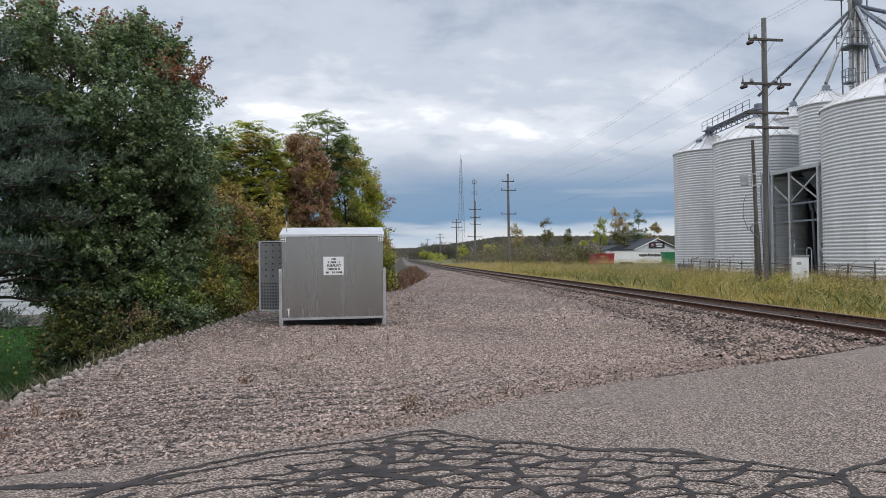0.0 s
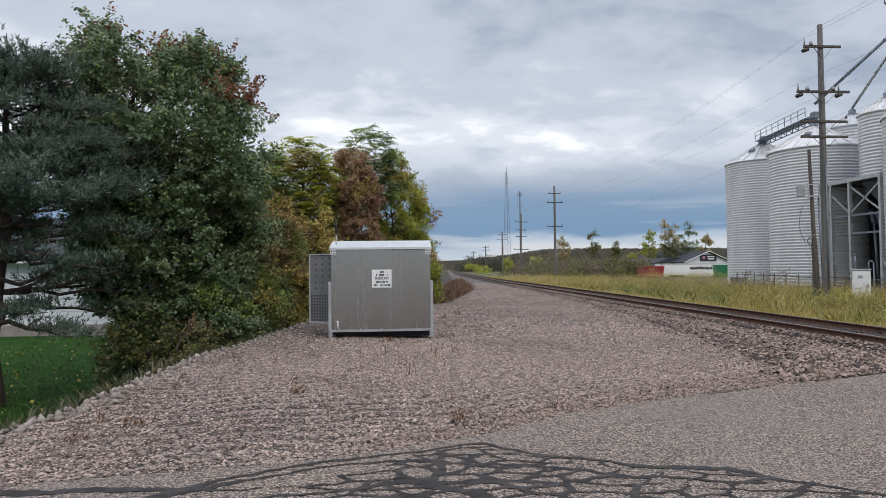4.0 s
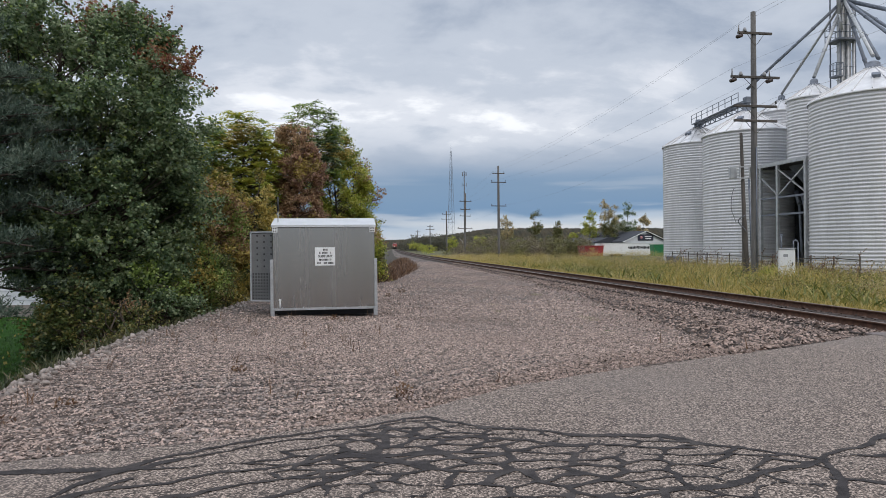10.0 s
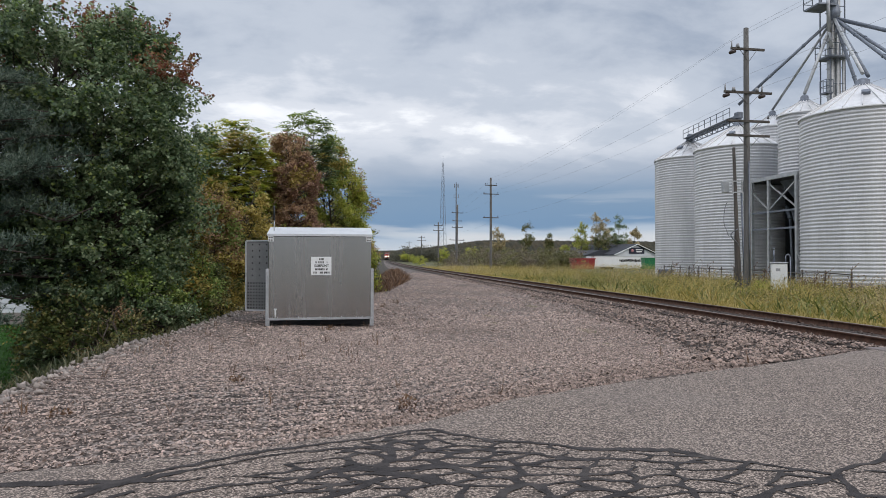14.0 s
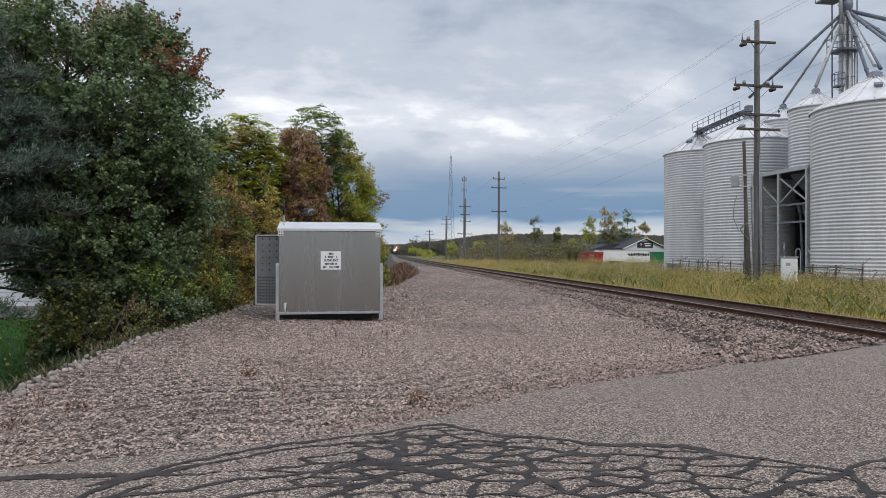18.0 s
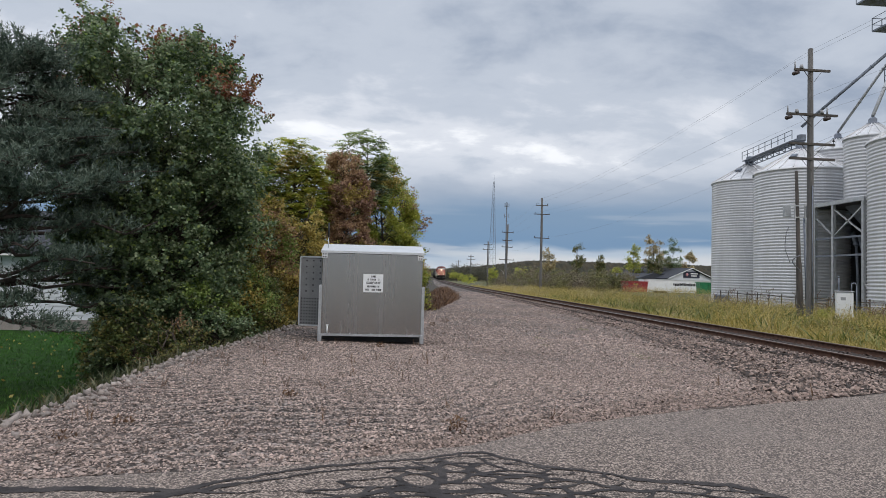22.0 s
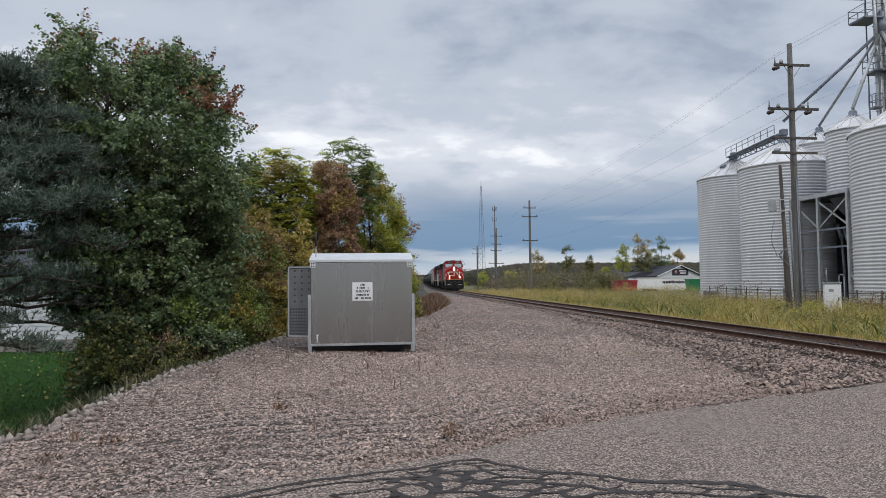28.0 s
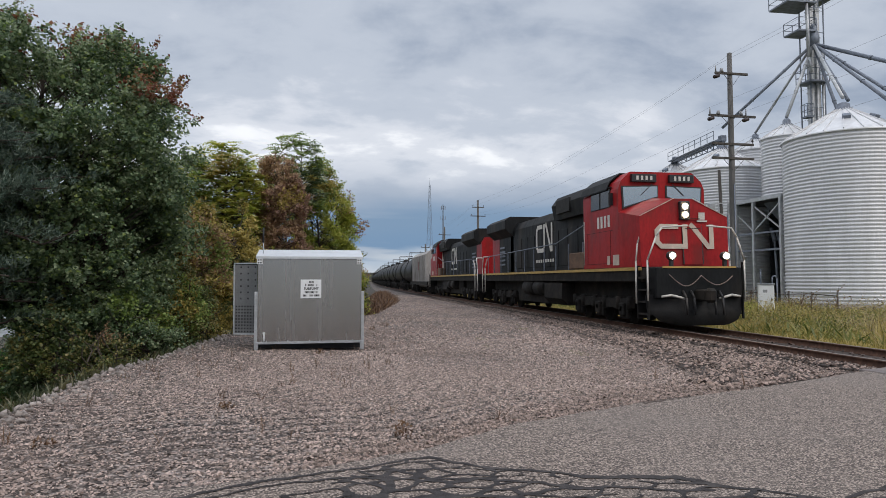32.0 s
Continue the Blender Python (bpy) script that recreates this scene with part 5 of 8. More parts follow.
platform(LX - 3.4, LX - 0.6, LY - 1.6, LY + 0.9, 25.3)
platform(LX - 2.3, LX - 0.6, LY - 1.4, LY + 0.5, 22.9)
platform(LX - 1.3, LX + 0.6, LY - 1.3, LY + 0.4, 18.6)
platform(LX + 0.4, LX + 1.2, LY - 1.2, LY + 0.6, 25.9)
platform(LX - 1.5, LX - 0.9, LY - 1.2, LY - 0.4, 15.5)
bm = bmesh.new()
lathe(bm, [(0.15, 23.6), (0.35, 23.0), (0.5, 22.4), (0.5, 22.1), (0.3, 21.7), (0.001, 21.6)], 14, center=(LX - 0.55, LY - 0.9, 0))
part("distributor", bm, GALV_DARK, leg)
bm = bmesh.new()
box(bm, (LX, LY, 28.6), (1.6, 0.9, 2.4), bevel=0.15)
part("head_section", bm, GALV, leg)
D0 = (LX - 0.55, LY - 0.9, 21.9)
SPOUTS = [((34.6, 55.0, 15.4), GALV_DARK, 0.13), ((38.4, 55.7, 15.2), GALV, 0.11), ((36.1, 48.3, 14.8), GALV, 0.13), ((36.6, 42.3, 14.6), GALV_DARK, 0.13), ((35.9, 42.0, 14.7), GALV, 0.13), ((38.4, 40.2, 13.8), GALV_DARK, 0.13), ((45.5, 36.0, 13.4), GALV_DARK, 0.16), ((40.6, 39.6, 12.9), GALV_DARK, 0.13), ((40.0, 46.5, 13.2), GALV_DARK, 0.13)]
for end, mt, rr in SPOUTS:
    bm = bmesh.new()
    tube(bm, D0, end, rr, rr, 8)
    for u in (0.3, 0.65):
        q = np.array(D0) + (np.array(end) - np.array(D0)) * u
        q2 = np.array(D0) + (np.array(end) - np.array(D0)) * (u + 0.01)
        tube(bm, q, q2, rr + 0.04, rr + 0.04, 8)
    part("spout", bm, mt, leg)
bm = bmesh.new()
pipe(bm, [(LX - 1.5, LY - 1.4, 25.2), (LX - 1.4, LY - 1.4, 20.5), (LX - 1.2, LY - 1.4, 19.2)], 0.13, 8)
part("bleed_spout", bm, GALV, leg)

# conveyor bridge with catwalk over the far bins
cv = empty("conveyor_bridge", "roof conveyor with a railed catwalk between bin tops", "conveyor")
A, B = np.array((35.85, 65.7, 14.35)), np.array((34.6, 55.0, 14.3))
bm = bmesh.new()
strut(bm, A, B, 0.42, 0.35)
part("trough", bm, GALV_DARK, cv)
bm = bmesh.new()
strut(bm, A + np.array((-0.6, 0, -0.1)), B + np.array((-0.6, 0, -0.1)), 0.5, 0.06)
part("walkway", bm, GALV_DARK, cv)
for hz in (0.4, 0.8):
    bm = bmesh.new()
    tube(bm, A + np.array((-0.85, 0, hz)), B + np.array((-0.85, 0, hz)), 0.03, 0.03, 4)
    part("rail", bm, GALV_DARK, cv)
for u in np.linspace(0, 1, 9):
    q = A + (B - A) * u + np.array((-0.85, 0, 0))
    bm = bmesh.new()
    strut(bm, q, q + np.array((0, 0, 0.8)), 0.05)
    part("rail_post", bm, GALV_DARK, cv)
bm = bmesh.new()
for u in np.linspace(0, 1, 10)[:-1]:
    q, q2 = A + (B - A) * u, A + (B - A) * (u + 1 / 9)
    strut(bm, q + np.array((-0.3, 0, -0.15)), q2 + np.array((-0.3, 0, -0.7)), 0.06)
    strut(bm, q2 + np.array((-0.3, 0, -0.7)), q2 + np.array((-0.3, 0, -0.15)), 0.06)
strut(bm, A + np.array((-0.3, 0, -0.7)), B + np.array((-0.3, 0, -0.7)), 0.07)
part("truss", bm, GALV_DARK, cv)
for q in (A, B):
    bm = bmesh.new()
    box(bm, q + np.array((0, 0, 0.12)), (0.55, 0.6, 0.6), bevel=0.06)
    lathe(bm, [(0.25, -1.2), (0.25, -0.2)], 10, center=tuple(q))
    part("drive_box", bm, GALV_DARK, cv)

# small things by the fence
cc = empty("control_cabinet", "white steel control cabinet in the weeds", "cabinet", pose(20.75, 29.8, -0.35, 0, 0, -32))
bm = bmesh.new()
box(bm, (0, 0, 0.90), (0.72, 0.42, 1.52), bevel=0.025)
part("body", bm, WHITE, cc)
bm = bmesh.new()
box(bm, (0, -0.214, 0.90), (0.62, 0.02, 1.40), bevel=0.008)
dr = part("door", bm, WHITE, cc)
bm = bmesh.new()
box(bm, (0.24, -0.235, 0.95), (0.04, 0.03, 0.16), bevel=0.006)
part("handle", bm, BLACK, dr)
bm = bmesh.new()
box(bm, (-0.05, -0.228, 1.36), (0.20, 0.006, 0.14))
part("warning_plate", bm, mat("faded_grey_plate", (0.33, 0.34, 0.35), 0.6, var=0.2), dr)
bm = bmesh.new()
box(bm, (0, 0, 1.70), (0.80, 0.50, 0.05), bevel=0.012)
part("rain_hood", bm, GALV, cc)
for lx in (-0.3, 0.3):
    bm = bmesh.new()
    box(bm, (lx, 0, 0.07), (0.07, 0.36, 0.14))
    part("leg", bm, GALV_DARK, cc)
bm = bmesh.new()
pipe(bm, [(0.30, 0.05, 1.70), (0.30, 0.05, 2.05), (0.42, 0.05, 2.12), (0.50, 0.05, 2.0), (0.50, 0.05, 0.0)], 0.03)
part("conduit", bm, GALV_DARK, cc)
bm = bmesh.new()
tube(bm, (-0.22, 0, 1.72), (-0.22, 0, 2.35), 0.035, 0.035, 8)
tube(bm, (-0.22, 0, 2.35), (-0.22, 0, 2.42), 0.06, 0.05, 8)
part("vent_pipe", bm, GALV_DARK, cc)
bm = bmesh.new()
box(bm, (0, 0, 0.5), (1.3, 0.8, 0.8), bevel=0.08)
tube(bm, (0.2, -0.42, 0.5), (0.2, -0.55, 0.5), 0.34, 0.34, 14)
fan = part("aeration_fan", bm, GALV_DARK)
fan.matrix_basis = pose(30.6, 61.0, -0.4, 0, 0, -40)
tagged(fan, "grey aeration fan on the ground beside a bin", "fan")
fen = empty("wire_fence", "rusty pipe-and-post fence overgrown with dead vines", "fence")
fy = np.linspace(28.5, 58, 14)
fx = 23.5 + (fy - 28) * 0.18
for x, y in zip(fx, fy):
    bm = bmesh.new()
    tube(bm, (x, y, -0.4), (x + 0.03, y, 0.95), 0.05, 0.045, 6)
    part("post", bm, OLD_WOOD, fen)
wood("top_rail", [([(x, y, 0.78 + 0.05 * math.sin(k * 1.7)) for k, (x, y) in enumerate(zip(fx, fy))], 0.03, 0.03)], OLD_WOOD, fen)
for k in range(3):
    wood("wire", [([(x, y, 0.1 + 0.22 * k + 0.03 * math.sin(j * 2.1 + k)) for j, (x, y) in enumerate(zip(fx, fy))], 0.008, 0.008)], CABLE, fen, 4)


# ---- white house behind the lawn ----
hs = empty("house", "white-sided house on a concrete foundation behind the trees", "house", pose(-14.0, 30.0, -1.2, 0, 0, -2))
bm = bmesh.new()
box(bm, (-9, 4, 0.22), (20.1, 8.1, 0.55))
part("foundation", bm, CONCRETE, hs)
bm = bmesh.new()
box(bm, (-9, 4, 1.95), (19.96, 7.96, 2.95))
part("wall", bm, SIDING, hs)
for k in range(15):
    bm = bmesh.new()
    box(bm, (-9, -0.01, 0.58 + k * 0.195), (20.0, 0.03, 0.17), Matrix.Rotation(-0.06, 4, "X"))
    part("siding_board", bm, SIDING, hs)
bm = bmesh.new()
prism(bm, [(-0.6, 3.3), (4, 5.4), (8.6, 3.3), (8.6, 3.42), (4, 5.56), (-0.6, 3.42)], -19.6, 1.6, "yz")
part("roof", bm, SHINGLE, hs)
for wx in (-6.3, -12.0):
    bm = bmesh.new()
    box(bm, (wx, -0.04, 2.15), (1.1, 0.06, 1.3))
    w = part("window", bm, WHITE, hs)
    bm = bmesh.new()
    box(bm, (wx, -0.076, 2.15), (0.92, 0.01, 1.12))
    part("pane", bm, GLASS, w)
bm = bmesh.new()
box(bm, (-9, -0.30, 3.28), (20.4, 0.6, 0.10))
part("soffit", bm, WHITE, hs)

# ---- shop with trailer and bins beyond the field ----
shop = empty("shop_building", "low white shop with a dark gable roof and a dark sign", "building", pose(53.2, 117.5, -0.4, 0, 0, 16))
bm = bmesh.new()
box(bm, (0, 9, 1.35), (9.4, 18, 2.7))
part("wall", bm, SIDING, shop)
bm = bmesh.new()
prism(bm, [(-4.7, 2.7), (4.7, 2.7), (0, 4.4)], 0.0, 18.0, "xz")
part("gable", bm, SIDING, shop)
bm = bmesh.new()
prism(bm, [(-5.4, 2.45), (0, 4.42), (5.4, 2.45), (5.4, 2.65), (0, 4.62), (-5.4, 2.65)], -0.4, 18.4, "xz")
part("roof", bm, SHINGLE, shop)
bm = bmesh.new()
for s in (-1, 1):
    strut(bm, (s * 5.4, -0.45, 2.55), (0, -0.45, 4.55), 0.24, 0.10)
part("fascia", bm, WHITE, shop)
bm = bmesh.new()
prism(bm, [(-9.5, 2.45), (-5.0, 2.45), (-3.0, 3.45), (-6, 3.45)], 3.0, 17.0, "xz")
part("side_roof", bm, SHINGLE, shop)
bm = bmesh.new()
box(bm, (-6.8, 10, 1.2), (4.4, 13.6, 2.4))
part("side_wall", bm, SIDING, shop)
bm = bmesh.new()
box(bm, (0.1, -0.08, 3.35), (3.6, 0.10, 1.15))
sg = part("shop_sign", bm, mat("navy_sign_paint", (0.02, 0.022, 0.045), 0.5, var=0.2), shop, "dark navy sign with pale lettering")
bm = bmesh.new()
for z, w in ((3.55, 1.6), (3.15, 1.3)):
    box(bm, (0.65, -0.14, z), (w, 0.02, 0.2))
part("sign_line", bm, WHITE, sg)
bm = bmesh.new()
lathe(bm, [(0.32, 0), (0.32, 0.02), (0.001, 0.02)], 6, center=(0, 0, 0))
bm.transform(Matrix.Translation((-0.95, -0.14, 3.35)) @ Matrix.Rotation(radians(90), 4, "X"))
part("sign_badge", bm, mat("badge_red_white", (0.55, 0.25, 0.27), 0.5, var=0.2), sg)

tr = empty("box_trailer", "long white box trailer with dark lettering", "trailer", pose(47.1, 109.2, -0.4, 0, 0, -9))
bm = bmesh.new()
box(bm, (0, 0, 1.35), (10.6, 2.3, 1.9), bevel=0.05)
part("body", bm, WHITE, tr)
bm = bmesh.new()
box(bm, (0, -0.03, 2.28), (10.7, 2.36, 0.14))
part("roof_edge", bm, ALU_BRIGHT, tr)
lr = random.Random(9)
x = -1.0
bm = bmesh.new()
while x < 2.6:
    k = lr.uniform(0.16, 0.3)
    box(bm, (x + k / 2, -1.17, 1.55 + lr.uniform(-0.04, 0.08)), (k * 0.8, 0.02, lr.uniform(0.3, 0.5)))
    x += k
part("lettering", bm, BLACK, tr)
for xx in (-3.4, -2.3, 3.6):
    bm = bmesh.new()
    tube(bm, (xx, -1.1, 0.38), (xx, 1.1, 0.38), 0.38, 0.38, 14)
    part("wheel", bm, BLACK, tr)


def dumpster(x, y, w, h, material, label, yaw=-9):
    d = empty("dumpster", label, "dumpster", pose(x, y, -0.4, 0, 0, yaw))
    bm = bmesh.new()
    prism(bm, [(-w / 2, 0.15), (w / 2, 0.15), (w / 2 + 0.15, h), (-w / 2 - 0.15, h)], -1.1, 1.1, "xz")
    part("tub", bm, material, d)
    bm = bmesh.new()
    box(bm, (0, 0, h + 0.03), (w + 0.5, 2.4, 0.12))
    part("rim", bm, material, d)
    for k in range(5):
        bm = bmesh.new()
        box(bm, (-w / 2 + w * (k + 0.5) / 5, -1.14, h / 2 + 0.1), (0.12, 0.10, h - 0.2))
        part("rib", bm, material, d)
    return d


rd = dumpster(39.8, 109.6, 3.7, 1.85, RED_BIN, "dark red roll-off dumpster")
bm = bmesh.new()
prism(bm, [(-0.5, 1.45), (0, 1.1), (0.5, 1.45), (0.2, 1.65), (0, 1.4), (-0.2, 1.65)], -1.18, -1.14, "xz")
part("emblem", bm, YELLOW, rd)
dumpster(48.9, 103.0, 1.8, 1.95, GREEN_PAINT, "green dumpster beside the trailer")
cr = empty("crossing_sign", "small white crossbuck sign by the far track", "sign", pose(26.3, 165.0, -0.4))
bm = bmesh.new()
strut(bm, (0, 0, 0), (0, 0, 3.2), 0.12)
strut(bm, (-0.8, -0.1, 2.4), (0.8, -0.1, 4.0), 0.25, 0.05)
strut(bm, (0.8, -0.1, 2.4), (-0.8, -0.1, 4.0), 0.25, 0.05)
part("crossbuck", bm, WHITE, cr)


# ---- trees and plants ----
def leaf_cloud(rng, clumps, per, spread, lo, hi, aspect=0.6):
    n = len(clumps)
    d = rng.normal(size=(n * per, 3))
    d *= rng.random((n * per, 1)) ** 0.4 * 1.45 / (np.linalg.norm(d, axis=1, keepdims=True) + 1e-9)
    c = np.repeat(clumps, per, axis=0) + d * np.array((spread, spread, spread * 0.75)) * np.repeat(rng.uniform(0.6, 1.35, (n, 1)), per, axis=0)
    return rand_quads(rng, c, lo, hi, aspect, 0.0)


LAWN_Z = -1.2


def leaf_quads(rng, c, out, lo, hi, aspect, up=0.9, loose=0.8):
    """Leaves that mostly face the sky and the outside of the crown."""
    n = len(c)
    nrm = np.array((0, 0, up)) + 0.5 * out + rng.normal(size=(n, 3)) * loose
    nrm /= np.linalg.norm(nrm, axis=1, keepdims=True) + 1e-9
    d = rng.normal(size=(n, 3))
    d -= nrm * (d * nrm).sum(axis=1, keepdims=True)
    d /= np.linalg.norm(d, axis=1, keepdims=True) + 1e-9
    w = np.cross(nrm, d)
    ln = rng.uniform(lo, hi, (n, 1))
    wd = ln * aspect * rng.uniform(0.75, 1.2, (n, 1))
    sag = nrm * ln * 0.16
    v = np.stack([c - d * ln * 0.5 - sag, c + w * wd * 0.5 + d * ln * 0.06, c + d * ln * 0.5 - sag, c - w * wd * 0.5 + d * ln * 0.06], 1)
    return v.reshape(-1, 3), np.arange(4 * n).reshape(n, 4)


def fronds(rng, base, way, length, pairs, droop, leaflet):
    """Feather leaves: leaflets in pairs along an arching stalk. base, way: one row for each frond."""
    n = len(base)
    L = length * rng.uniform(0.7, 1.2, (n, 1))
    side = np.cross(way, np.array((0, 0, 1.0))) + 1e-6
    side /= np.linalg.norm(side, axis=1, keepdims=True)
    V = []
    for k in range(pairs):
        u = 0.18 + 0.82 * k / (pairs - 1)
        p = base + way * L * u - np.array((0, 0, droop)) * L * u * u
        t = way - np.array((0, 0, 2 * droop * u))
        t /= np.linalg.norm(t, axis=1, keepdims=True)
        ll = leaflet * L / length * (0.55 + 0.6 * math.sin(math.pi * min(0.2 + 0.8 * u, 1.0))) * rng.uniform(0.8, 1.15, (n, 1))
        for sg in (-1, 1):
            d = side * sg + 0.45 * t - np.array((0, 0, 0.18)) + rng.normal(size=(n, 3)) * 0.14
            d /= np.linalg.norm(d, axis=1, keepdims=True)
            w = t * 0.19 * ll
            V.append(np.stack([p, p + d * ll * 0.45 + w, p + d * ll, p + d * ll * 0.45 - w], 1))
    V = np.concatenate(V).reshape(-1, 3)
    return V, np.arange(len(V)).reshape(-1, 4)


def crown_sites(rng, env, n, shell=0.45, airy=None):
    """Branch-end places inside a crown whose outline is given by rows of height, west edge, east edge, depth: place, outward way."""
    E = np.array(env, float)
    zs = np.linspace(E[0, 0], E[-1, 0], 200)
    half = (np.interp(zs, E[:, 0], E[:, 2]) - np.interp(zs, E[:, 0], E[:, 1])) / 2
    wgt = np.clip(half, 0.05, None) ** 1.5
    sites = []
    while len(sites) < n:
        z = rng.choice(zs, p=wgt / wgt.sum()) + rng.normal() * 0.05
        xl, xr, dp = (np.interp(z, E[:, 0], E[:, k]) for k in (1, 2, 3))
        a, u = rng.uniform(0, 6.283), shell + (1 - shell) * rng.random() ** 0.6
        p = np.array(((xl + xr) / 2 + math.cos(a) * u * (xr - xl) / 2, math.sin(a) * u * dp, z))
        if airy is not None and rng.random() < airy(p):
            continue
        out = np.array((math.cos(a), math.sin(a), 0.35 + 0.9 * max((z - E[0, 0]) / (E[-1, 0] - E[0, 0]) - 0.6, 0)))
        sites.append((p, out / np.linalg.norm(out)))
    return sites


def crown_limbs(rng, stems, sites, h, r, fork=0.2):
    """Stems up through the crown and a limb to every branch end."""
    boughs = []
    for m, (bx, by, tx, ty, th) in enumerate(stems):
        pts = wander(rng, (bx, by, -0.3), (tx, ty, th), 7, 0.07)
        boughs.append((pts, r, r * 0.16))
        tpa = np.array(pts)
        for p, out in sites[m::len(stems)]:
            zz = min(max(h * fork, p[2] - np.hypot(p[0] - tx, p[1] - ty) * rng.uniform(0.5, 0.9)), th * 0.97)
            q = np.array([np.interp(zz, tpa[:, 2], tpa[:, k]) for k in range(3)])
            boughs.append((wander(rng, q, p + out * 0.25, 4, 0.07), max(r * 0.34 * (1 - zz / h), 0.018), 0.008))
    return boughs


def leafy(seed, x, y, z, env, n, twigs, leaves, leaf, mats, mat_of, label, reach=0.5, stems=((0, 0, 0, 0, 3.0),), r=0.08, aspect=0.75, shell=0.45, airy=None, up=0.9, droop=0.0, name="tree", category="tree", fork=0.2, level=False):
    """A broad-leaved plant: limbs end in sprays of twigs, each twig set with leaves."""
    rng = np.random.default_rng(seed)
    t = empty(name, label, category, pose(x, y, z))
    if level:
        env, stems = [(e[0] - z, *e[1:]) for e in env], [(*q[:4], q[4] - z) for q in stems]
    sites = crown_sites(rng, env, n, shell, airy)
    h = env[-1][0]
    wood("trunk", crown_limbs(rng, stems, sites, h, r, fork), BARK, t)
    P = np.array([p for p, o in sites])
    O = np.array([o for p, o in sites])
    size = rng.uniform(0.6, 1.25, n) * reach
    S = np.repeat(np.arange(n), twigs)
    d = O[S] * 0.55 + rng.normal(size=(len(S), 3)) * np.array((0.75, 0.75, 0.55))
    d /= np.linalg.norm(d, axis=1, keepdims=True)
    d[:, 2] -= droop
    b = P[S] + rng.normal(size=(len(S), 3)) * 0.22 * size[S][:, None]
    T = np.repeat(np.arange(len(S)), leaves)
    u = rng.random((len(T), 1)) ** 0.75 * size[S][T][:, None]
    c = b[T] + d[T] * u + rng.normal(size=(len(T), 3)) * leaf * 0.55
    out = d[T]
    keep = c[:, 2] > 0.02
    c, out = c[keep], out[keep]
    v, f = leaf_quads(rng, c, out, leaf * 0.65, leaf * 1.2, aspect, up)
    from_arrays("crown", v, f, mats, t, slots=mat_of(c, rng))
    return t


def feather_tree(seed, x, y, z, env, n, rosette, mats, mat_of, label, stems, r=0.07, length=0.62, pairs=8, leaflet=0.19, droop=0.34, shell=0.5, airy=None):
    """A tree with rosettes of feather leaves at its branch ends."""
    rng = np.random.default_rng(seed)
    t = empty("tree", label, "tree", pose(x, y, z))
    env, stems = [(e[0] - z, *e[1:]) for e in env], [(*q[:4], q[4] - z) for q in stems]
    sites = crown_sites(rng, env, n, shell, airy)
    wood("trunk", crown_limbs(rng, stems, sites, env[-1][0], r), BARK, t)
    P = np.repeat(np.array([p for p, o in sites]), rosette, axis=0)
    O = np.repeat(np.array([o for p, o in sites]), rosette, axis=0)
    a = rng.uniform(0, 6.283, len(P))
    w = np.stack([np.cos(a), np.sin(a), rng.uniform(0.0, 0.8, len(P))], 1) + 0.35 * O
    w /= np.linalg.norm(w, axis=1, keepdims=True)
    v, f = fronds(rng, P + rng.normal(size=P.shape) * np.array((0.08, 0.08, 0.14)), w, length, pairs, droop, leaflet)
    sl = mat_of(v.reshape(-1, 4, 3).mean(axis=1), rng)
    from_arrays("crown", v, f, mats, t, slots=sl)
    return t


def patches(cuts, scale=1.1, seed=0.0, jitter=0.10):
    """Material slots in soft patches through a crown: slot k above the k-th cut."""
    def f(c, rng):
        w = (np.sin(c[:, 0] * scale * 1.9 + seed + 1.2 * np.sin(c[:, 2] * scale * 1.3 + seed)) + np.sin(c[:, 2] * scale * 2.1 + 2 * seed + np.sin(c[:, 1] * scale * 1.7))) * 0.25 + 0.5
        w = w + rng.normal(size=len(c)) * jitter
        return sum((w > k).astype(int) for k in cuts) if cuts else np.zeros(len(c), int)
    return f


def maple_slots(c, rng):
    w = 0.5 * np.sin(c[:, 0] * 2.3 + 0.8) + 0.5 * np.sin(c[:, 2] * 2.9 + c[:, 1] * 1.7 + 1.0)
    tip = (c[:, 2] > 8.35) | ((c[:, 2] > 7.1) & (c[:, 0] < -1.25)) | ((c[:, 2] > 7.0) & (c[:, 0] > 1.6))
    return np.where(tip & (w + rng.normal(size=len(c)) * 0.2 > -0.05), 1, np.where(rng.random(len(c)) < 0.10, 2, 0))


# the big dark-green maple by the lot's edge: heights above the lawn, west and east edges from its axis, depth
MAPLE = [(1.3, -0.6, 2.0, 1.4), (2.6, -1.4, 2.35, 1.9), (4.2, -1.75, 2.7, 2.1), (5.9, -2.0, 2.9, 2.2), (7.2, -2.1, 2.5, 2.0), (7.9, -2.15, 2.05, 1.7), (8.45, -1.95, 1.5, 1.4), (8.85, -1.5, 0.9, 0.9)]
leafy(3, -6.75, 17.2, LAWN_Z + 0.05, MAPLE, 280, 15, 34, 0.088, [LEAF_GREEN, LEAF_RED, LEAF_LIGHT], maple_slots, "tall dark-green maple turning red at the top", reach=0.62, stems=((-0.7, 0, -0.5, 0.1, 8.3), (-0.45, 0.1, 0.6, 0.2, 7.9), (-0.6, 0.2, -1.4, 0.2, 7.2)), r=0.15, aspect=0.9, shell=0.35, airy=lambda p: 0.35 if (p[2] > 7.2 and p[0] < -0.9) else 0.0)


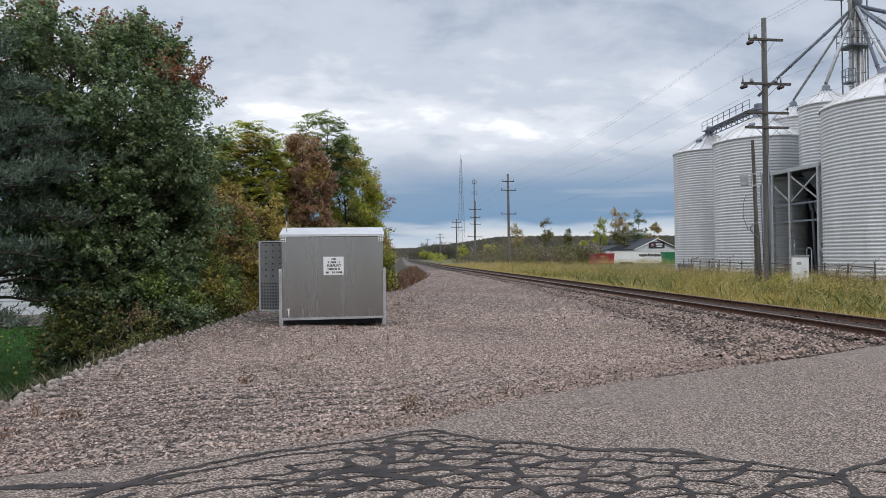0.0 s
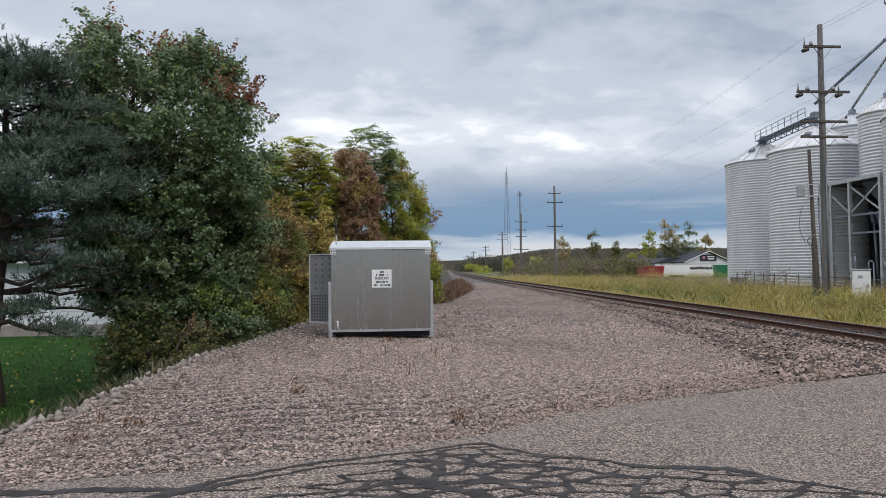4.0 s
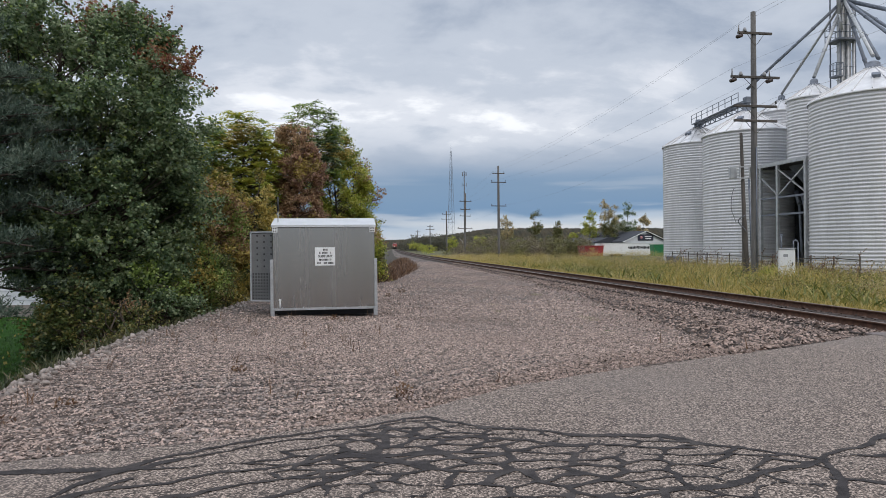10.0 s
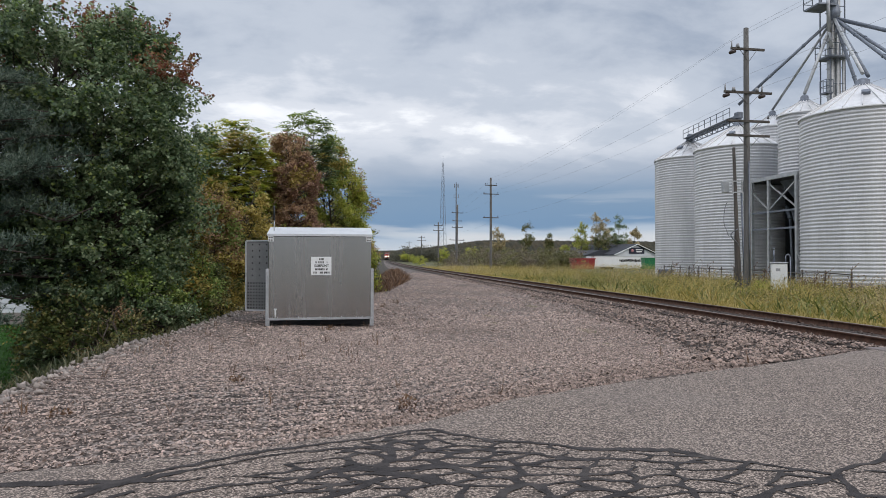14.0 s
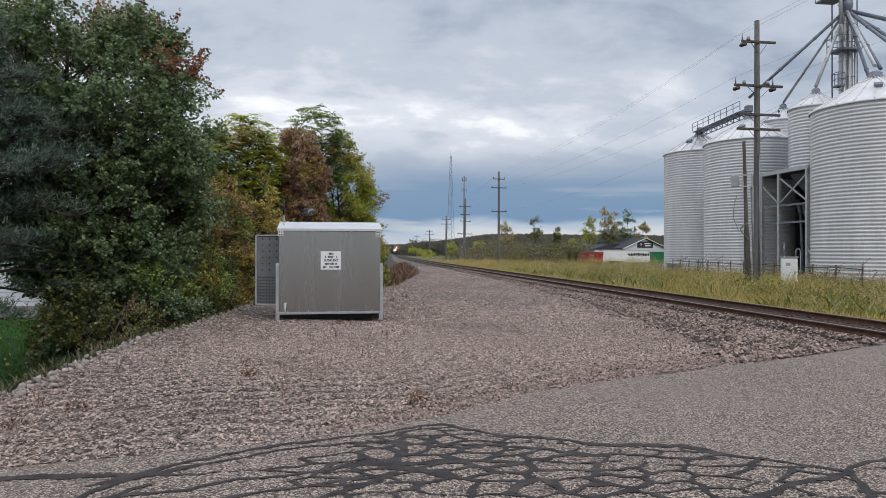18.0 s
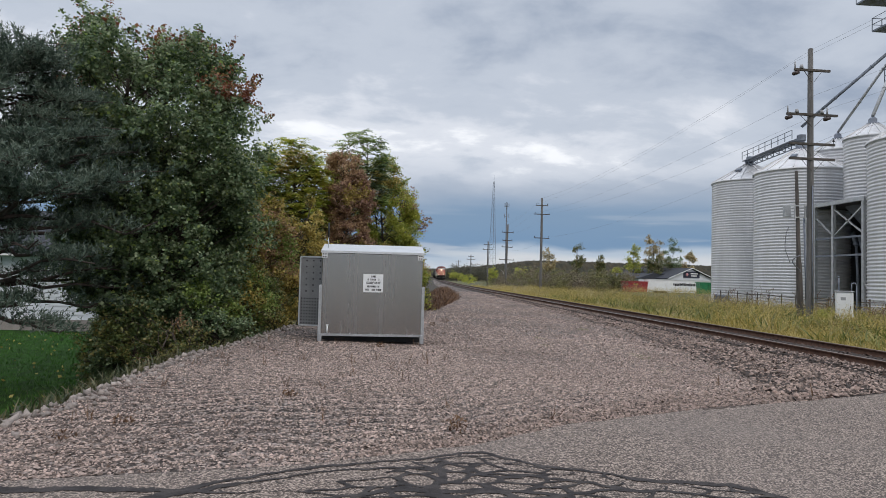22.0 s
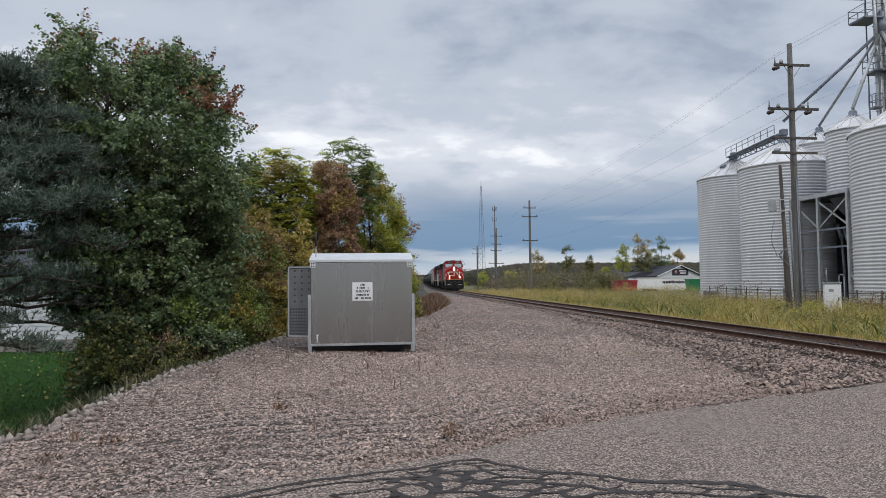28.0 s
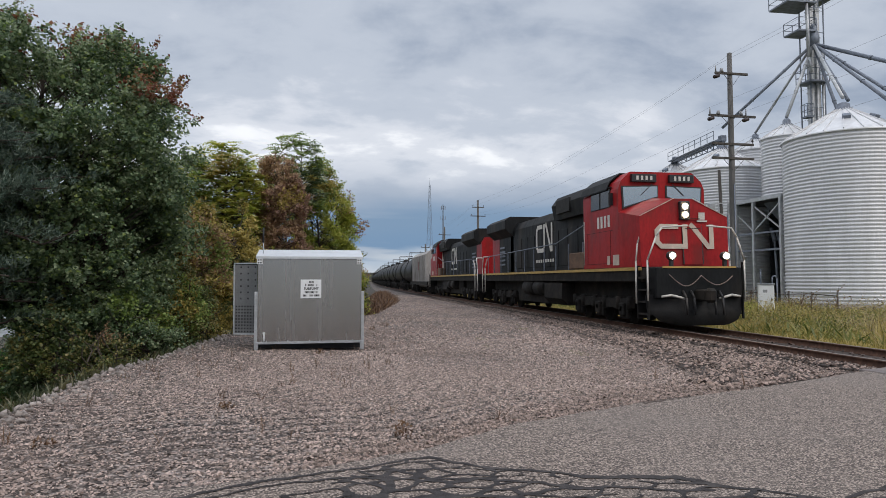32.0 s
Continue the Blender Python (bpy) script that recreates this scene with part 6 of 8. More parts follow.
def pine(seed, x, y, z, h, label):
    rng = np.random.default_rng(seed)
    t = empty("pine_tree", label, "tree", pose(x, y, z))
    boughs = [([(0, 0, -0.2), (0.0, 0, 0.15), (0, 0, 0.5)], 0.27, 0.20), (wander(rng, (0, 0, 0.42), (0.25, 0.1, h * 0.93), 8, 0.05), 0.204, 0.04)]
    shoots, ways = [], []
    zz = 1.75
    while zz < h * 0.97:
        low = zz < 3.6
        for k in range(rng.integers(4, 7) if low else rng.integers(7, 11)):
            a = rng.uniform(0, 6.283)
            L = (3.0 * (1 - (max(zz - 2.5, 0) / (h - 2.5)) ** 1.8) + 0.75) * rng.uniform(0.65, 1.08) * min(1, 0.62 + zz / 9)
            e = np.array((math.cos(a) * L, math.sin(a) * L, zz + rng.uniform(-0.35, 0.25) + 0.22 * L * (zz / h)))
            pts = wander(rng, (0.25 * zz / h, 0, zz), e, 5, 0.07)
            boughs.append((pts, 0.055 * (1 - zz / h) + 0.018, 0.012))
            for q in range(11):
                u = rng.uniform(0.25, 0.95) if low else rng.uniform(0.35, 1.0)
                i = min(int(u * 5), 4)
                p = np.array(pts[i]) + (np.array(pts[i + 1]) - np.array(pts[i])) * (u * 5 - i)
                way = np.array((math.cos(a) * 0.6 + rng.normal() * 0.6, math.sin(a) * 0.6 + rng.normal() * 0.6, 0.0))
                tw = p + way * rng.uniform(0.25, 0.5) + np.array((0, 0, rng.uniform(-0.02, 0.16)))
                boughs.append(([p, tw], 0.012, 0.005))
                if not low or rng.random() < 0.7:
                    # a puff of upturned shoots along the side twig
                    for w in range(20):
                        c = p + (tw - p) * rng.uniform(0.25, 1.1) + rng.normal(size=3) * np.array((0.16, 0.16, 0.07))
                        shoots.append(c)
                        ways.append((rng.normal() * 0.5 + way[0] * 0.5, rng.normal() * 0.5 + way[1] * 0.5, 0.9))
        zz += rng.uniform(0.24, 0.40)
    wood("trunk", boughs, PINE_BARK, t, 8)
    S, W = np.array(shoots), np.array(ways)
    W /= np.linalg.norm(W, axis=1, keepdims=True)
    per = 9
    base = np.repeat(S, per, axis=0) + np.repeat(W, per, axis=0) * rng.uniform(0, 0.13, (len(S) * per, 1))
    d = np.repeat(W, per, axis=0) * 0.9 + rng.normal(size=base.shape) * 0.55
    d /= np.linalg.norm(d, axis=1, keepdims=True)
    L = rng.uniform(0.06, 0.11, (len(base), 1))
    sd = np.cross(d, rng.normal(size=d.shape))
    sd /= np.linalg.norm(sd, axis=1, keepdims=True)
    w = 0.008
    v = np.stack([base + sd * w, base - sd * w, base + d * L - sd * w * 0.4, base + d * L + sd * w * 0.4], 1).reshape(-1, 3)
    from_arrays("needles", v, np.arange(len(v)).reshape(-1, 4), NEEDLES, t)


pine(8, -8.95, 14.4, LAWN_Z, 7.45, "dark blue-green pine on the lawn with a bare lower trunk")

# ---- the hedge: heights above the lot, west and east edges from the stem, depth ----
def foot(x, y):
    return float(gz(x, y))


leafy(21, -4.55, 20.6, foot(-4.55, 20.6), [(-0.6, -1.2, 0.9, 0.9), (1.4, -1.2, 1.15, 1.1), (2.7, -1.0, 1.1, 1.0), (3.4, -0.4, 0.85, 0.7), (3.75, 0.1, 0.6, 0.4)], 125, 11, 26, 0.08, [LEAF_YELLOW, LEAF_BROWN, LEAF_LIGHT], patches((0.66, 0.88), 1.0, 0.7), "golden and rust-brown vine-covered shrub by the gravel", level=True, reach=0.36, stems=((0, 0, 0.2, 0, 4.2), (-0.5, 0.2, -0.6, 0.1, 3.2)), r=0.05, droop=0.25, name="shrub", category="shrub")
leafy(22, -3.3, 22.2, foot(-3.3, 22.2), [(0.1, -0.9, 0.9, 0.9), (1.8, -1.0, 0.9, 0.9), (3.2, -0.8, 0.6, 0.7), (4.0, -0.4, 0.3, 0.4)], 85, 10, 22, 0.085, [LEAF_YELLOW, LEAF_MIX, LEAF_BROWN], patches((0.6, 0.8), 1.2, 2.0), "low mixed shrub behind the cabinet", level=True, reach=0.34, stems=((0, 0, 0, 0, 3.4),), r=0.04, droop=0.15, name="shrub", category="shrub")
feather_tree(23, -4.4, 25.5, foot(-4.4, 25.5), [(0.5, -1.2, 1.2, 1.0), (2.6, -1.4, 1.35, 1.2), (4.2, -1.5, 1.45, 1.4), (5.5, -1.35, 1.2, 1.2), (6.1, -0.9, 0.9, 0.8), (6.5, -0.3, 0.5, 0.4)], 280, 9, [LEAF_LIME, LEAF_LIGHT, LEAF_YELLOW], patches((0.72, 0.86), 0.9, 1.0), "yellow-green sumac tree with feathery leaves", ((0, 0, 0.1, 0, 6.0), (-0.5, 0.2, -0.8, 0, 5.4), (0.4, 0, 0.8, 0, 5.4)))
feather_tree(42, -5.9, 24.6, foot(-5.9, 24.6), [(0.2, -1.3, 1.0, 1.0), (2.2, -1.3, 1.0, 1.2), (4.0, -1.3, 1.1, 1.3), (5.3, -0.9, 0.9, 0.9), (5.9, -0.4, 0.6, 0.4)], 190, 8, [LEAF_LIGHT, LEAF_LIME], patches((0.5,), 0.9, 2.4), "green sumac tree with arching feathery leaves", ((0, 0, 0.1, 0, 5.5), (-0.5, 0.2, -0.6, 0, 4.8)))
leafy(24, -2.3, 25.6, foot(-2.3, 25.6), [(0.1, -0.6, 0.75, 0.7), (2.9, -0.62, 0.8, 0.8), (4.9, -0.75, 0.95, 0.8), (5.8, -0.7, 0.6, 0.7), (6.35, -0.4, 0.2, 0.4)], 170, 12, 26, 0.085, [LEAF_BROWN, LEAF_RUST, LEAF_YELLOW], patches((0.52, 0.88), 1.3, 0.2), "slim tree thickly wrapped in red-brown vine leaves", level=True, reach=0.34, stems=((0, 0, -0.2, 0, 6.4),), r=0.08, droop=0.35)
feather_tree(25, -1.9, 29.0, foot(-1.9, 29.0), [(4.5, -0.9, 0.9, 0.9), (6.6, -1.0, 0.9, 0.9), (7.3, -0.8, 0.8, 0.8), (7.65, -0.4, 0.5, 0.4)], 80, 7, [LEAF_LIGHT, LEAF_GREEN], patches((0.6,), 1.0, 0.3), "tall thin sumac tree with airy dark-green fronds", ((0, 0, 0.2, 0, 7.6), (0.1, 0, -0.9, 0, 7.3)), droop=0.45)
leafy(26, -0.85, 31.0, foot(-0.85, 31.0), [(0.4, -1.0, 1.3, 1.0), (2.8, -1.1, 1.45, 1.3), (4.4, -1.2, 1.3, 1.4), (5.8, -1.1, 0.9, 1.2), (6.5, -0.8, 0.35, 0.8), (6.95, -0.5, 0.0, 0.4)], 190, 10, 24, 0.12, [LEAF_LIME, LEAF_LIGHT, LEAF_YELLOW], patches((0.60, 0.72), 0.8, 1.7), "yellow-green tree at the end of the hedge", level=True, reach=0.42, stems=((0, 0, -0.3, 0, 6.6), (0.4, 0, 0.7, 0, 5.0), (-0.3, 0, -0.7, 0.2, 5.5)), r=0.09, aspect=0.5, droop=0.2)
leafy(46, 0.35, 31.4, foot(0.35, 31.4), [(3.8, -0.3, 0.6, 0.4), (4.8, -0.4, 0.85, 0.5), (5.6, -0.4, 0.4, 0.3)], 13, 6, 12, 0.12, [LEAF_RUST, LEAF_BROWN], patches((0.6,), 1.2, 1.0), "thin wild cherry with sparse russet leaves", level=True, reach=0.35, stems=((-0.5, 0, 0.0, 0, 5.2),), r=0.05, shell=0.6)
leafy(47, -3.5, 27.6, foot(-3.5, 27.6), [(0.5, -1.6, 1.6, 1.0), (3.0, -1.7, 1.6, 1.1), (4.8, -1.5, 1.4, 1.0), (5.9, -0.8, 0.8, 0.6)], 110, 9, 22, 0.12, [LEAF_LIME, LEAF_LIGHT], patches((0.58,), 1.0, 5.0), "leafy yellow-green tree filling the hedge", level=True, reach=0.45, stems=((0, 0, 0, 0, 5.4), (0.3, 0.1, 0.8, 0, 4.8)), r=0.08, aspect=0.5, droop=0.15)
leafy(27, -6.9, 24.0, foot(-6.9, 24.0), [(0.0, -2.0, 1.8, 1.6), (3.5, -2.0, 1.6, 1.6), (5.2, -1.3, 1.0, 1.0), (5.8, -0.5, 0.4, 0.5)], 110, 9, 18, 0.15, [LEAF_GREEN, LEAF_MIX], patches((0.6,), 0.9, 3.0), "dense green tree behind the shrubs", level=True, reach=0.55, stems=((0, 0, 0, 0, 5.4),), r=0.10)
leafy(36, -6.0, 20.8, foot(-6.0, 20.8), [(0.0, -1.5, 1.2, 1.2), (2.6, -1.5, 1.2, 1.2), (3.9, -1.0, 0.7, 0.8)], 90, 9, 18, 0.12, [LEAF_MIX, LEAF_LIGHT], patches((0.6,), 0.9, 4.0), "dark dense tree behind the shrubs", level=True, reach=0.45, stems=((0, 0, 0, 0, 3.8),), r=0.07)
# bank and lot-edge shrubs
for seed, x, y, w, h, mats, cuts, leaf, label in (
    (29, -5.7, 15.3, 1.1, 2.1, [LEAF_MIX, LEAF_GREEN], (0.45,), 0.08, "low dark shrub on the bank"),
    (48, -6.5, 15.9, 0.8, 2.0, [LEAF_MIX, LEAF_GREEN], (0.5,), 0.075, "dark tangled shrub at the foot of the bank"),
    (30, -5.5, 17.8, 1.2, 2.6, [LEAF_GREEN, LEAF_MIX], (0.55,), 0.08, "dark green shrub on the bank"),
    (38, -4.9, 14.4, 0.7, 1.3, [LEAF_MIX, LEAF_BROWN], (0.75,), 0.06, "dark low shrub on the bank"),
    (39, -4.8, 16.3, 1.0, 2.0, [LEAF_GREEN, LEAF_LIGHT], (0.72,), 0.08, "dark green shrub under the maple"),
    (40, -4.5, 18.3, 0.95, 2.5, [LEAF_MIX, LEAF_LIGHT, LEAF_YELLOW], (0.45, 0.8), 0.075, "green shrub beside the gravel lot"),
    (41, -4.0, 19.8, 0.7, 1.9, [LEAF_YELLOW, LEAF_MIX], (0.5,), 0.07, "golden shrub beside the gravel lot"),
    (34, -1.9, 24.0, 0.9, 2.6, [LEAF_MIX, LEAF_LIME], (0.6,), 0.09, "low mixed shrub behind the cabinet"),
    (35, 0.2, 30.0, 0.9, 3.0, [LEAF_MIX, LEAF_LIME, LEAF_BROWN], (0.45, 0.8), 0.11, "bushy shrub at the end of the hedge"),
    (31, -0.6, 43.0, 1.8, 5.6, [LEAF_MIX, LEAF_YELLOW], (0.6,), 0.16, "farther mixed tree of the hedge"),
    (32, -0.4, 56.0, 2.0, 5.0, [LEAF_MIX, LEAF_LIME], (0.6,), 0.2, "farther mixed tree of the hedge"),
    (33, 0.5, 76.0, 2.2, 4.4, [LEAF_MIX, LEAF_LIME], (0.6,), 0.24, "farther mixed tree of the hedge"),
):
    kind = "tree" if h > 4 else "shrub"
    leafy(seed, x, y, foot(x, y), [(0.1, -w * 0.8, w * 0.8, w * 0.8), (h * 0.4, -w, w, w), (h * 0.75, -w * 0.8, w * 0.8, w * 0.8), (h * 0.97, -w * 0.3, w * 0.3, w * 0.3)], int(34 * w * h ** 0.7), 8, 20, leaf, mats, patches(cuts, 1.3, seed * 0.37), label, reach=0.2 + 0.12 * h ** 0.6, stems=((0, 0, 0, 0, h * 0.8), (0.15, 0.1, w * 0.4, 0.1, h * 0.7), (-0.1, 0, -w * 0.4, -0.1, h * 0.7)), r=0.03 + 0.01 * h, name=kind, category=kind)


# ---- weeds ----
def blades(name, rng, xy, zz, h_lo, h_hi, w, material, label, lean=0.35, category="weeds", parent=None, tall=None):
    n = len(xy)
    base = np.stack([xy[:, 0], xy[:, 1], zz], 1)
    h = rng.uniform(h_lo, h_hi, (n, 1))
    if tall is not None:
        h *= tall[:, None]
    a = rng.uniform(0, 6.283, n)
    s = np.stack([np.cos(a), np.sin(a), np.zeros(n)], 1) * (w * rng.uniform(0.5, 1.4, (n, 1)))
    d = np.stack([rng.normal(size=n) * lean, rng.normal(size=n) * lean, np.ones(n)], 1)
    d /= np.linalg.norm(d, axis=1, keepdims=True)
    m = base + d * h * 0.55
    tip = base + d * h + np.stack([d[:, 0], d[:, 1], -0.15 * np.ones(n)], 1) * h * 0.35
    v = np.stack([base - s * 0.6, base + s * 0.6, m + s, tip, m - s], 1).reshape(-1, 3)
    k = 5 * np.arange(n)[:, None]
    f = np.concatenate([np.concatenate([k, k + 1, k + 2, k + 4], 1), np.concatenate([k + 4, k + 2, k + 3, k + 3], 1)])
    q = np.concatenate([k, k + 1, k + 2, k + 4], 1)
    t = np.concatenate([k + 4, k + 2, k + 3], 1)
    tri = np.concatenate([q[:, [0, 1, 2]], q[:, [0, 2, 3]], t])
    return tagged(from_arrays(name, v, tri, material, parent), label, category, kind="stuff")


wrng = np.random.default_rng(5)


def field_pts(n, x0, x1, y0, y1, power=1.0, clump=0.0):
    y = y0 + (y1 - y0) * wrng.random(n) ** power
    x = track_x(y) + wrng.uniform(x0, x1, n)
    return np.stack([x, y], 1)


p = field_pts(80000, 3.0, 17, 8, 130, 1.6)
hump = np.array([0.30 + 1.35 * (0.5 + noise.noise((a * 0.45, b * 0.28, 7))) ** 2 + 0.35 * noise.noise((a * 1.6, b * 1.1, 1)) for a, b in p])
straw = np.array([noise.noise((a * 0.3, b * 0.16, 4)) + 0.35 * noise.noise((a * 1.3, b * 0.9, 9)) > 0.12 for a, b in p]) & (wrng.random(len(p)) < 0.8)
hump = np.clip(hump, 0.25, 2.0)
blades("golden_weeds", wrng, p[~straw], gz(p[~straw][:, 0], p[~straw][:, 1]), 0.25, 0.75, 0.014, WEED_GOLD, "tall golden-green grass and goldenrod beyond the track", 0.45, tall=hump[~straw])
blades("straw_weeds", wrng, p[straw], gz(p[straw][:, 0], p[straw][:, 1]), 0.35, 0.95, 0.010, STRAW, "pale dry straw-coloured grass beyond the track", 0.3, tall=hump[straw])
p = field_pts(26000, 2.8, 16, 8, 60, 1.3)
keep = np.array([noise.noise((a * 0.35, b * 0.25, 2)) > 0.0 for a, b in p])
p = p[keep]
blades("green_weeds", wrng, p, gz(p[:, 0], p[:, 1]), 0.3, 0.9, 0.03, WEED_GREEN, "leafy green weeds in clumps beyond the track", 0.6)
p = field_pts(12000, 2.0, 3.6, 10, 120, 1.4)
blades("verge_grass", wrng, p, gz(p[:, 0], p[:, 1]), 0.15, 0.4, 0.012, WEED_GOLD, "short dry grass along the ballast")
# leafy goldenrod and burdock clumps
cr_ = np.random.default_rng(77)
for nm, mt, n, x0, x1, y0, y1, hh, lab in (("goldenrod", WEED_GOLD, 750, 3.4, 15, 10, 95, 0.75, "goldenrod clumps going to seed beyond the track"), ("leafy_weeds", WEED_GREEN, 380, 3.4, 15, 12, 75, 0.7, "leafy green weed clumps beyond the track"), ("field_edge_weeds", WEED_GOLD, 260, 20, 33, 80, 101, 0.8, "tall weeds before the shop and trailer"), ("brown_seed_weeds", WEED_SEED, 170, 3.6, 13, 13, 75, 0.8, "brown seed-headed weeds among the grass"), ("dead_vines", WEED_BROWN, 70, 11.5, 15.5, 26, 52, 0.75, "dead brown vines tangled on the fence")):
    yy = y0 + (y1 - y0) * cr_.random(n) ** 1.4
    xx = track_x(yy) + cr_.uniform(x0, x1, n)
    cl = np.stack([xx, yy, gz(xx, yy) + hh * cr_.uniform(0.5, 1.1, n)], 1)
    cl = np.repeat(cl, 60, axis=0) + cr_.normal(size=(60 * n, 3)) * np.array((0.32, 0.32, 0.16)) * hh / 0.55
    v, f = leaf_quads(cr_, cl, np.zeros_like(cl), 0.05, 0.11, 0.3, up=1.2, loose=0.9)
    tagged(from_arrays(nm, v, f, mt), lab, "weeds", kind="stuff")
rng_b = np.random.default_rng(9)
sp_b = [(20.3, 30.6, -0.4, 1.0, 0.7, 0.35, 40), (21.4, 31.6, -0.4, 0.9, 0.7, 0.45, 40), (19.6, 29.6, -0.4, 0.7, 0.6, 0.3, 30), (22.6, 30.6, -0.4, 0.8, 0.6, 0.3, 30)]
cb = np.concatenate([np.array((a, b, c + f * 0.8)) + rng_b.normal(size=(n, 3)) * 0.5 * np.array((d, e, f)) for a, b, c, d, e, f, n in sp_b])
v, f = leaf_cloud(rng_b, cb, 26, 0.2, 0.06, 0.13, 0.5)
tagged(from_arrays("pole_foot_shrub", v, f, LEAF_LIME), "bright leafy green shrub round the pole's foot", "shrub", kind="stuff")
# dead burdock: tall dark stalks with burs along the fence and bins
st = np.random.default_rng(12)
bm = bmesh.new()
for k in range(40):
    by = 24 + 30 * st.random()
    bx = float(np.interp(by, [24, 30, 40, 54], [20.5, 22.0, 24.0, 27.5])) + st.normal() * 0.8
    b0 = np.array((bx, by, float(gz(bx, by)) - 0.05))
    e0 = b0 + np.array((st.normal() * 0.22, st.normal() * 0.22, st.uniform(0.8, 1.7)))
    limb(bm, wander(st, b0, e0, 4, 0.05), 0.016, 0.007, 4)
    for q in range(5):
        u = st.uniform(0.4, 1.0)
        s0 = b0 + (e0 - b0) * u
        s1 = s0 + np.array((st.normal() * 0.22, st.normal() * 0.22, st.uniform(0.05, 0.3)))
        limb(bm, [s0, s1], 0.009, 0.005, 4)
        box(bm, s1, (0.04, 0.04, 0.04))
        box(bm, s0 + (s1 - s0) * 0.6, (0.03, 0.035, 0.035))
tagged(part("dead_burdock", bm, WEED_BROWN), "dead brown burdock stalks with burs by the fence", "weeds", kind="stuff")
# brown dock and dry weeds at the hedge's foot
y = wrng.uniform(25, 75, 9000)
p = np.stack([edge_x(y) + wrng.uniform(-1.8, 0.35, 9000) * np.clip((y - 22) / 8, 0.2, 1), y], 1)
blades("brown_weeds", wrng, p, gz(p[:, 0], p[:, 1]), 0.2, 0.7, 0.02, WEED_BROWN, "dry red-brown weeds at the foot of the hedge", 0.5)
y = wrng.uniform(5, 24, 6000)
p = np.stack([edge_x(y) - 0.3 - np.abs(wrng.normal(size=6000)) * 1.1, y], 1)
blades("bank_weeds", wrng, p, gz(p[:, 0], p[:, 1]), 0.08, 0.30, 0.008, BANK_WEED, "rough weeds growing up the bank", 0.45)
n = 36000
y = 6 + 26 * wrng.random(n) ** 1.2
x = edge_x(y) - 1.8 - 15 * wrng.random(n) ** 1.2
blades("lawn_grass", wrng, np.stack([x, y], 1), gz(x, y), 0.05, 0.12, 0.009, GRASS_BLADE, "mown green lawn", 0.5, "lawn")


# ---- scrub, far trees ----
def scrub(seed, specs, material, name, label, leaf, per, cat="bushes"):
    rng = np.random.default_rng(seed)
    C = []
    for x, y, z, rx, ry, rz, n in specs:
        d = rng.normal(size=(n, 3))
        d /= np.linalg.norm(d, axis=1, keepdims=True)
        u = 0.45 + 0.6 * rng.random((n, 1))
        c = np.array((x, y, z + rz * 0.8)) + d * u * np.array((rx, ry, rz))
        C.append(c[c[:, 2] > -0.4])
    v, f = leaf_cloud(rng, np.concatenate(C), per, leaf * 1.6, leaf * 0.7, leaf * 1.3)
    return tagged(from_arrays(name, v, f, material), label, cat, kind="stuff")


frng = random.Random(17)
# low grey-brown and olive bushes between the weeds and the woods
sp, sp2 = [], []
for k in range(150):
    a, y = frng.uniform(8.2, 25), frng.uniform(105, 150)
    x = y * math.tan(radians(a))
    if x < float(track_x(y)) + 8 or (x > 38 and y < 135):
        continue
    h = float(np.interp(a, [8, 10, 12, 15, 18, 25], [1.6, 2.1, 2.5, 1.9, 2.0, 2.6])) * frng.uniform(0.6, 1.15)
    (sp if frng.random() < 0.62 else sp2).append((x, y, -0.4, frng.uniform(1.4, 3.0), frng.uniform(1.4, 2.6), h, 46))
for k in range(34):
    a, y = frng.uniform(15.5, 19.6), frng.uniform(113, 118)
    sp2.append((y * math.tan(radians(a)), y, -0.4, frng.uniform(1.2, 2.2), frng.uniform(0.8, 1.4), frng.uniform(1.2, 2.3), 46))
sp += [(43.0, 126, -0.4, 2.4, 2.0, 2.4, 70), (46.2, 127, -0.4, 2.6, 2.0, 2.7, 70), (40.2, 128, -0.4, 2.2, 2.0, 2.0, 60)]
sp2 += [(49.5, 128, -0.4, 1.9, 1.8, 3.3, 90)]
scrub(41, sp, SHRUB, "scrub_bushes", "grey-brown scrub bushes behind the weeds", 0.20, 18)
scrub(44, sp2, SHRUB_GREEN, "olive_bushes", "olive-green bushes among the scrub", 0.20, 18)
sp = [(18.6, 178, 0.0, 2.6, 3.0, 1.2, 90)]
scrub(45, sp, LEAF_LIME, "track_side_bushes", "yellow-green bushes beside the far track", 0.22, 18)
# dark woods along the far right-of-way
sp = []
for k in range(44):
    a, y = frng.uniform(4.0, 9.5), frng.uniform(280, 340)
    x = y * math.tan(radians(a))
    if x > float(track_x(y)) + 3:
        sp.append((x, y, -0.4, frng.uniform(3, 5), 4, frng.uniform(2.2, 4.4), 80))
scrub(43, sp, FAR_LEAF, "mid_woods", "dark leafy trees along the far right-of-way", 0.5, 12, "woods")


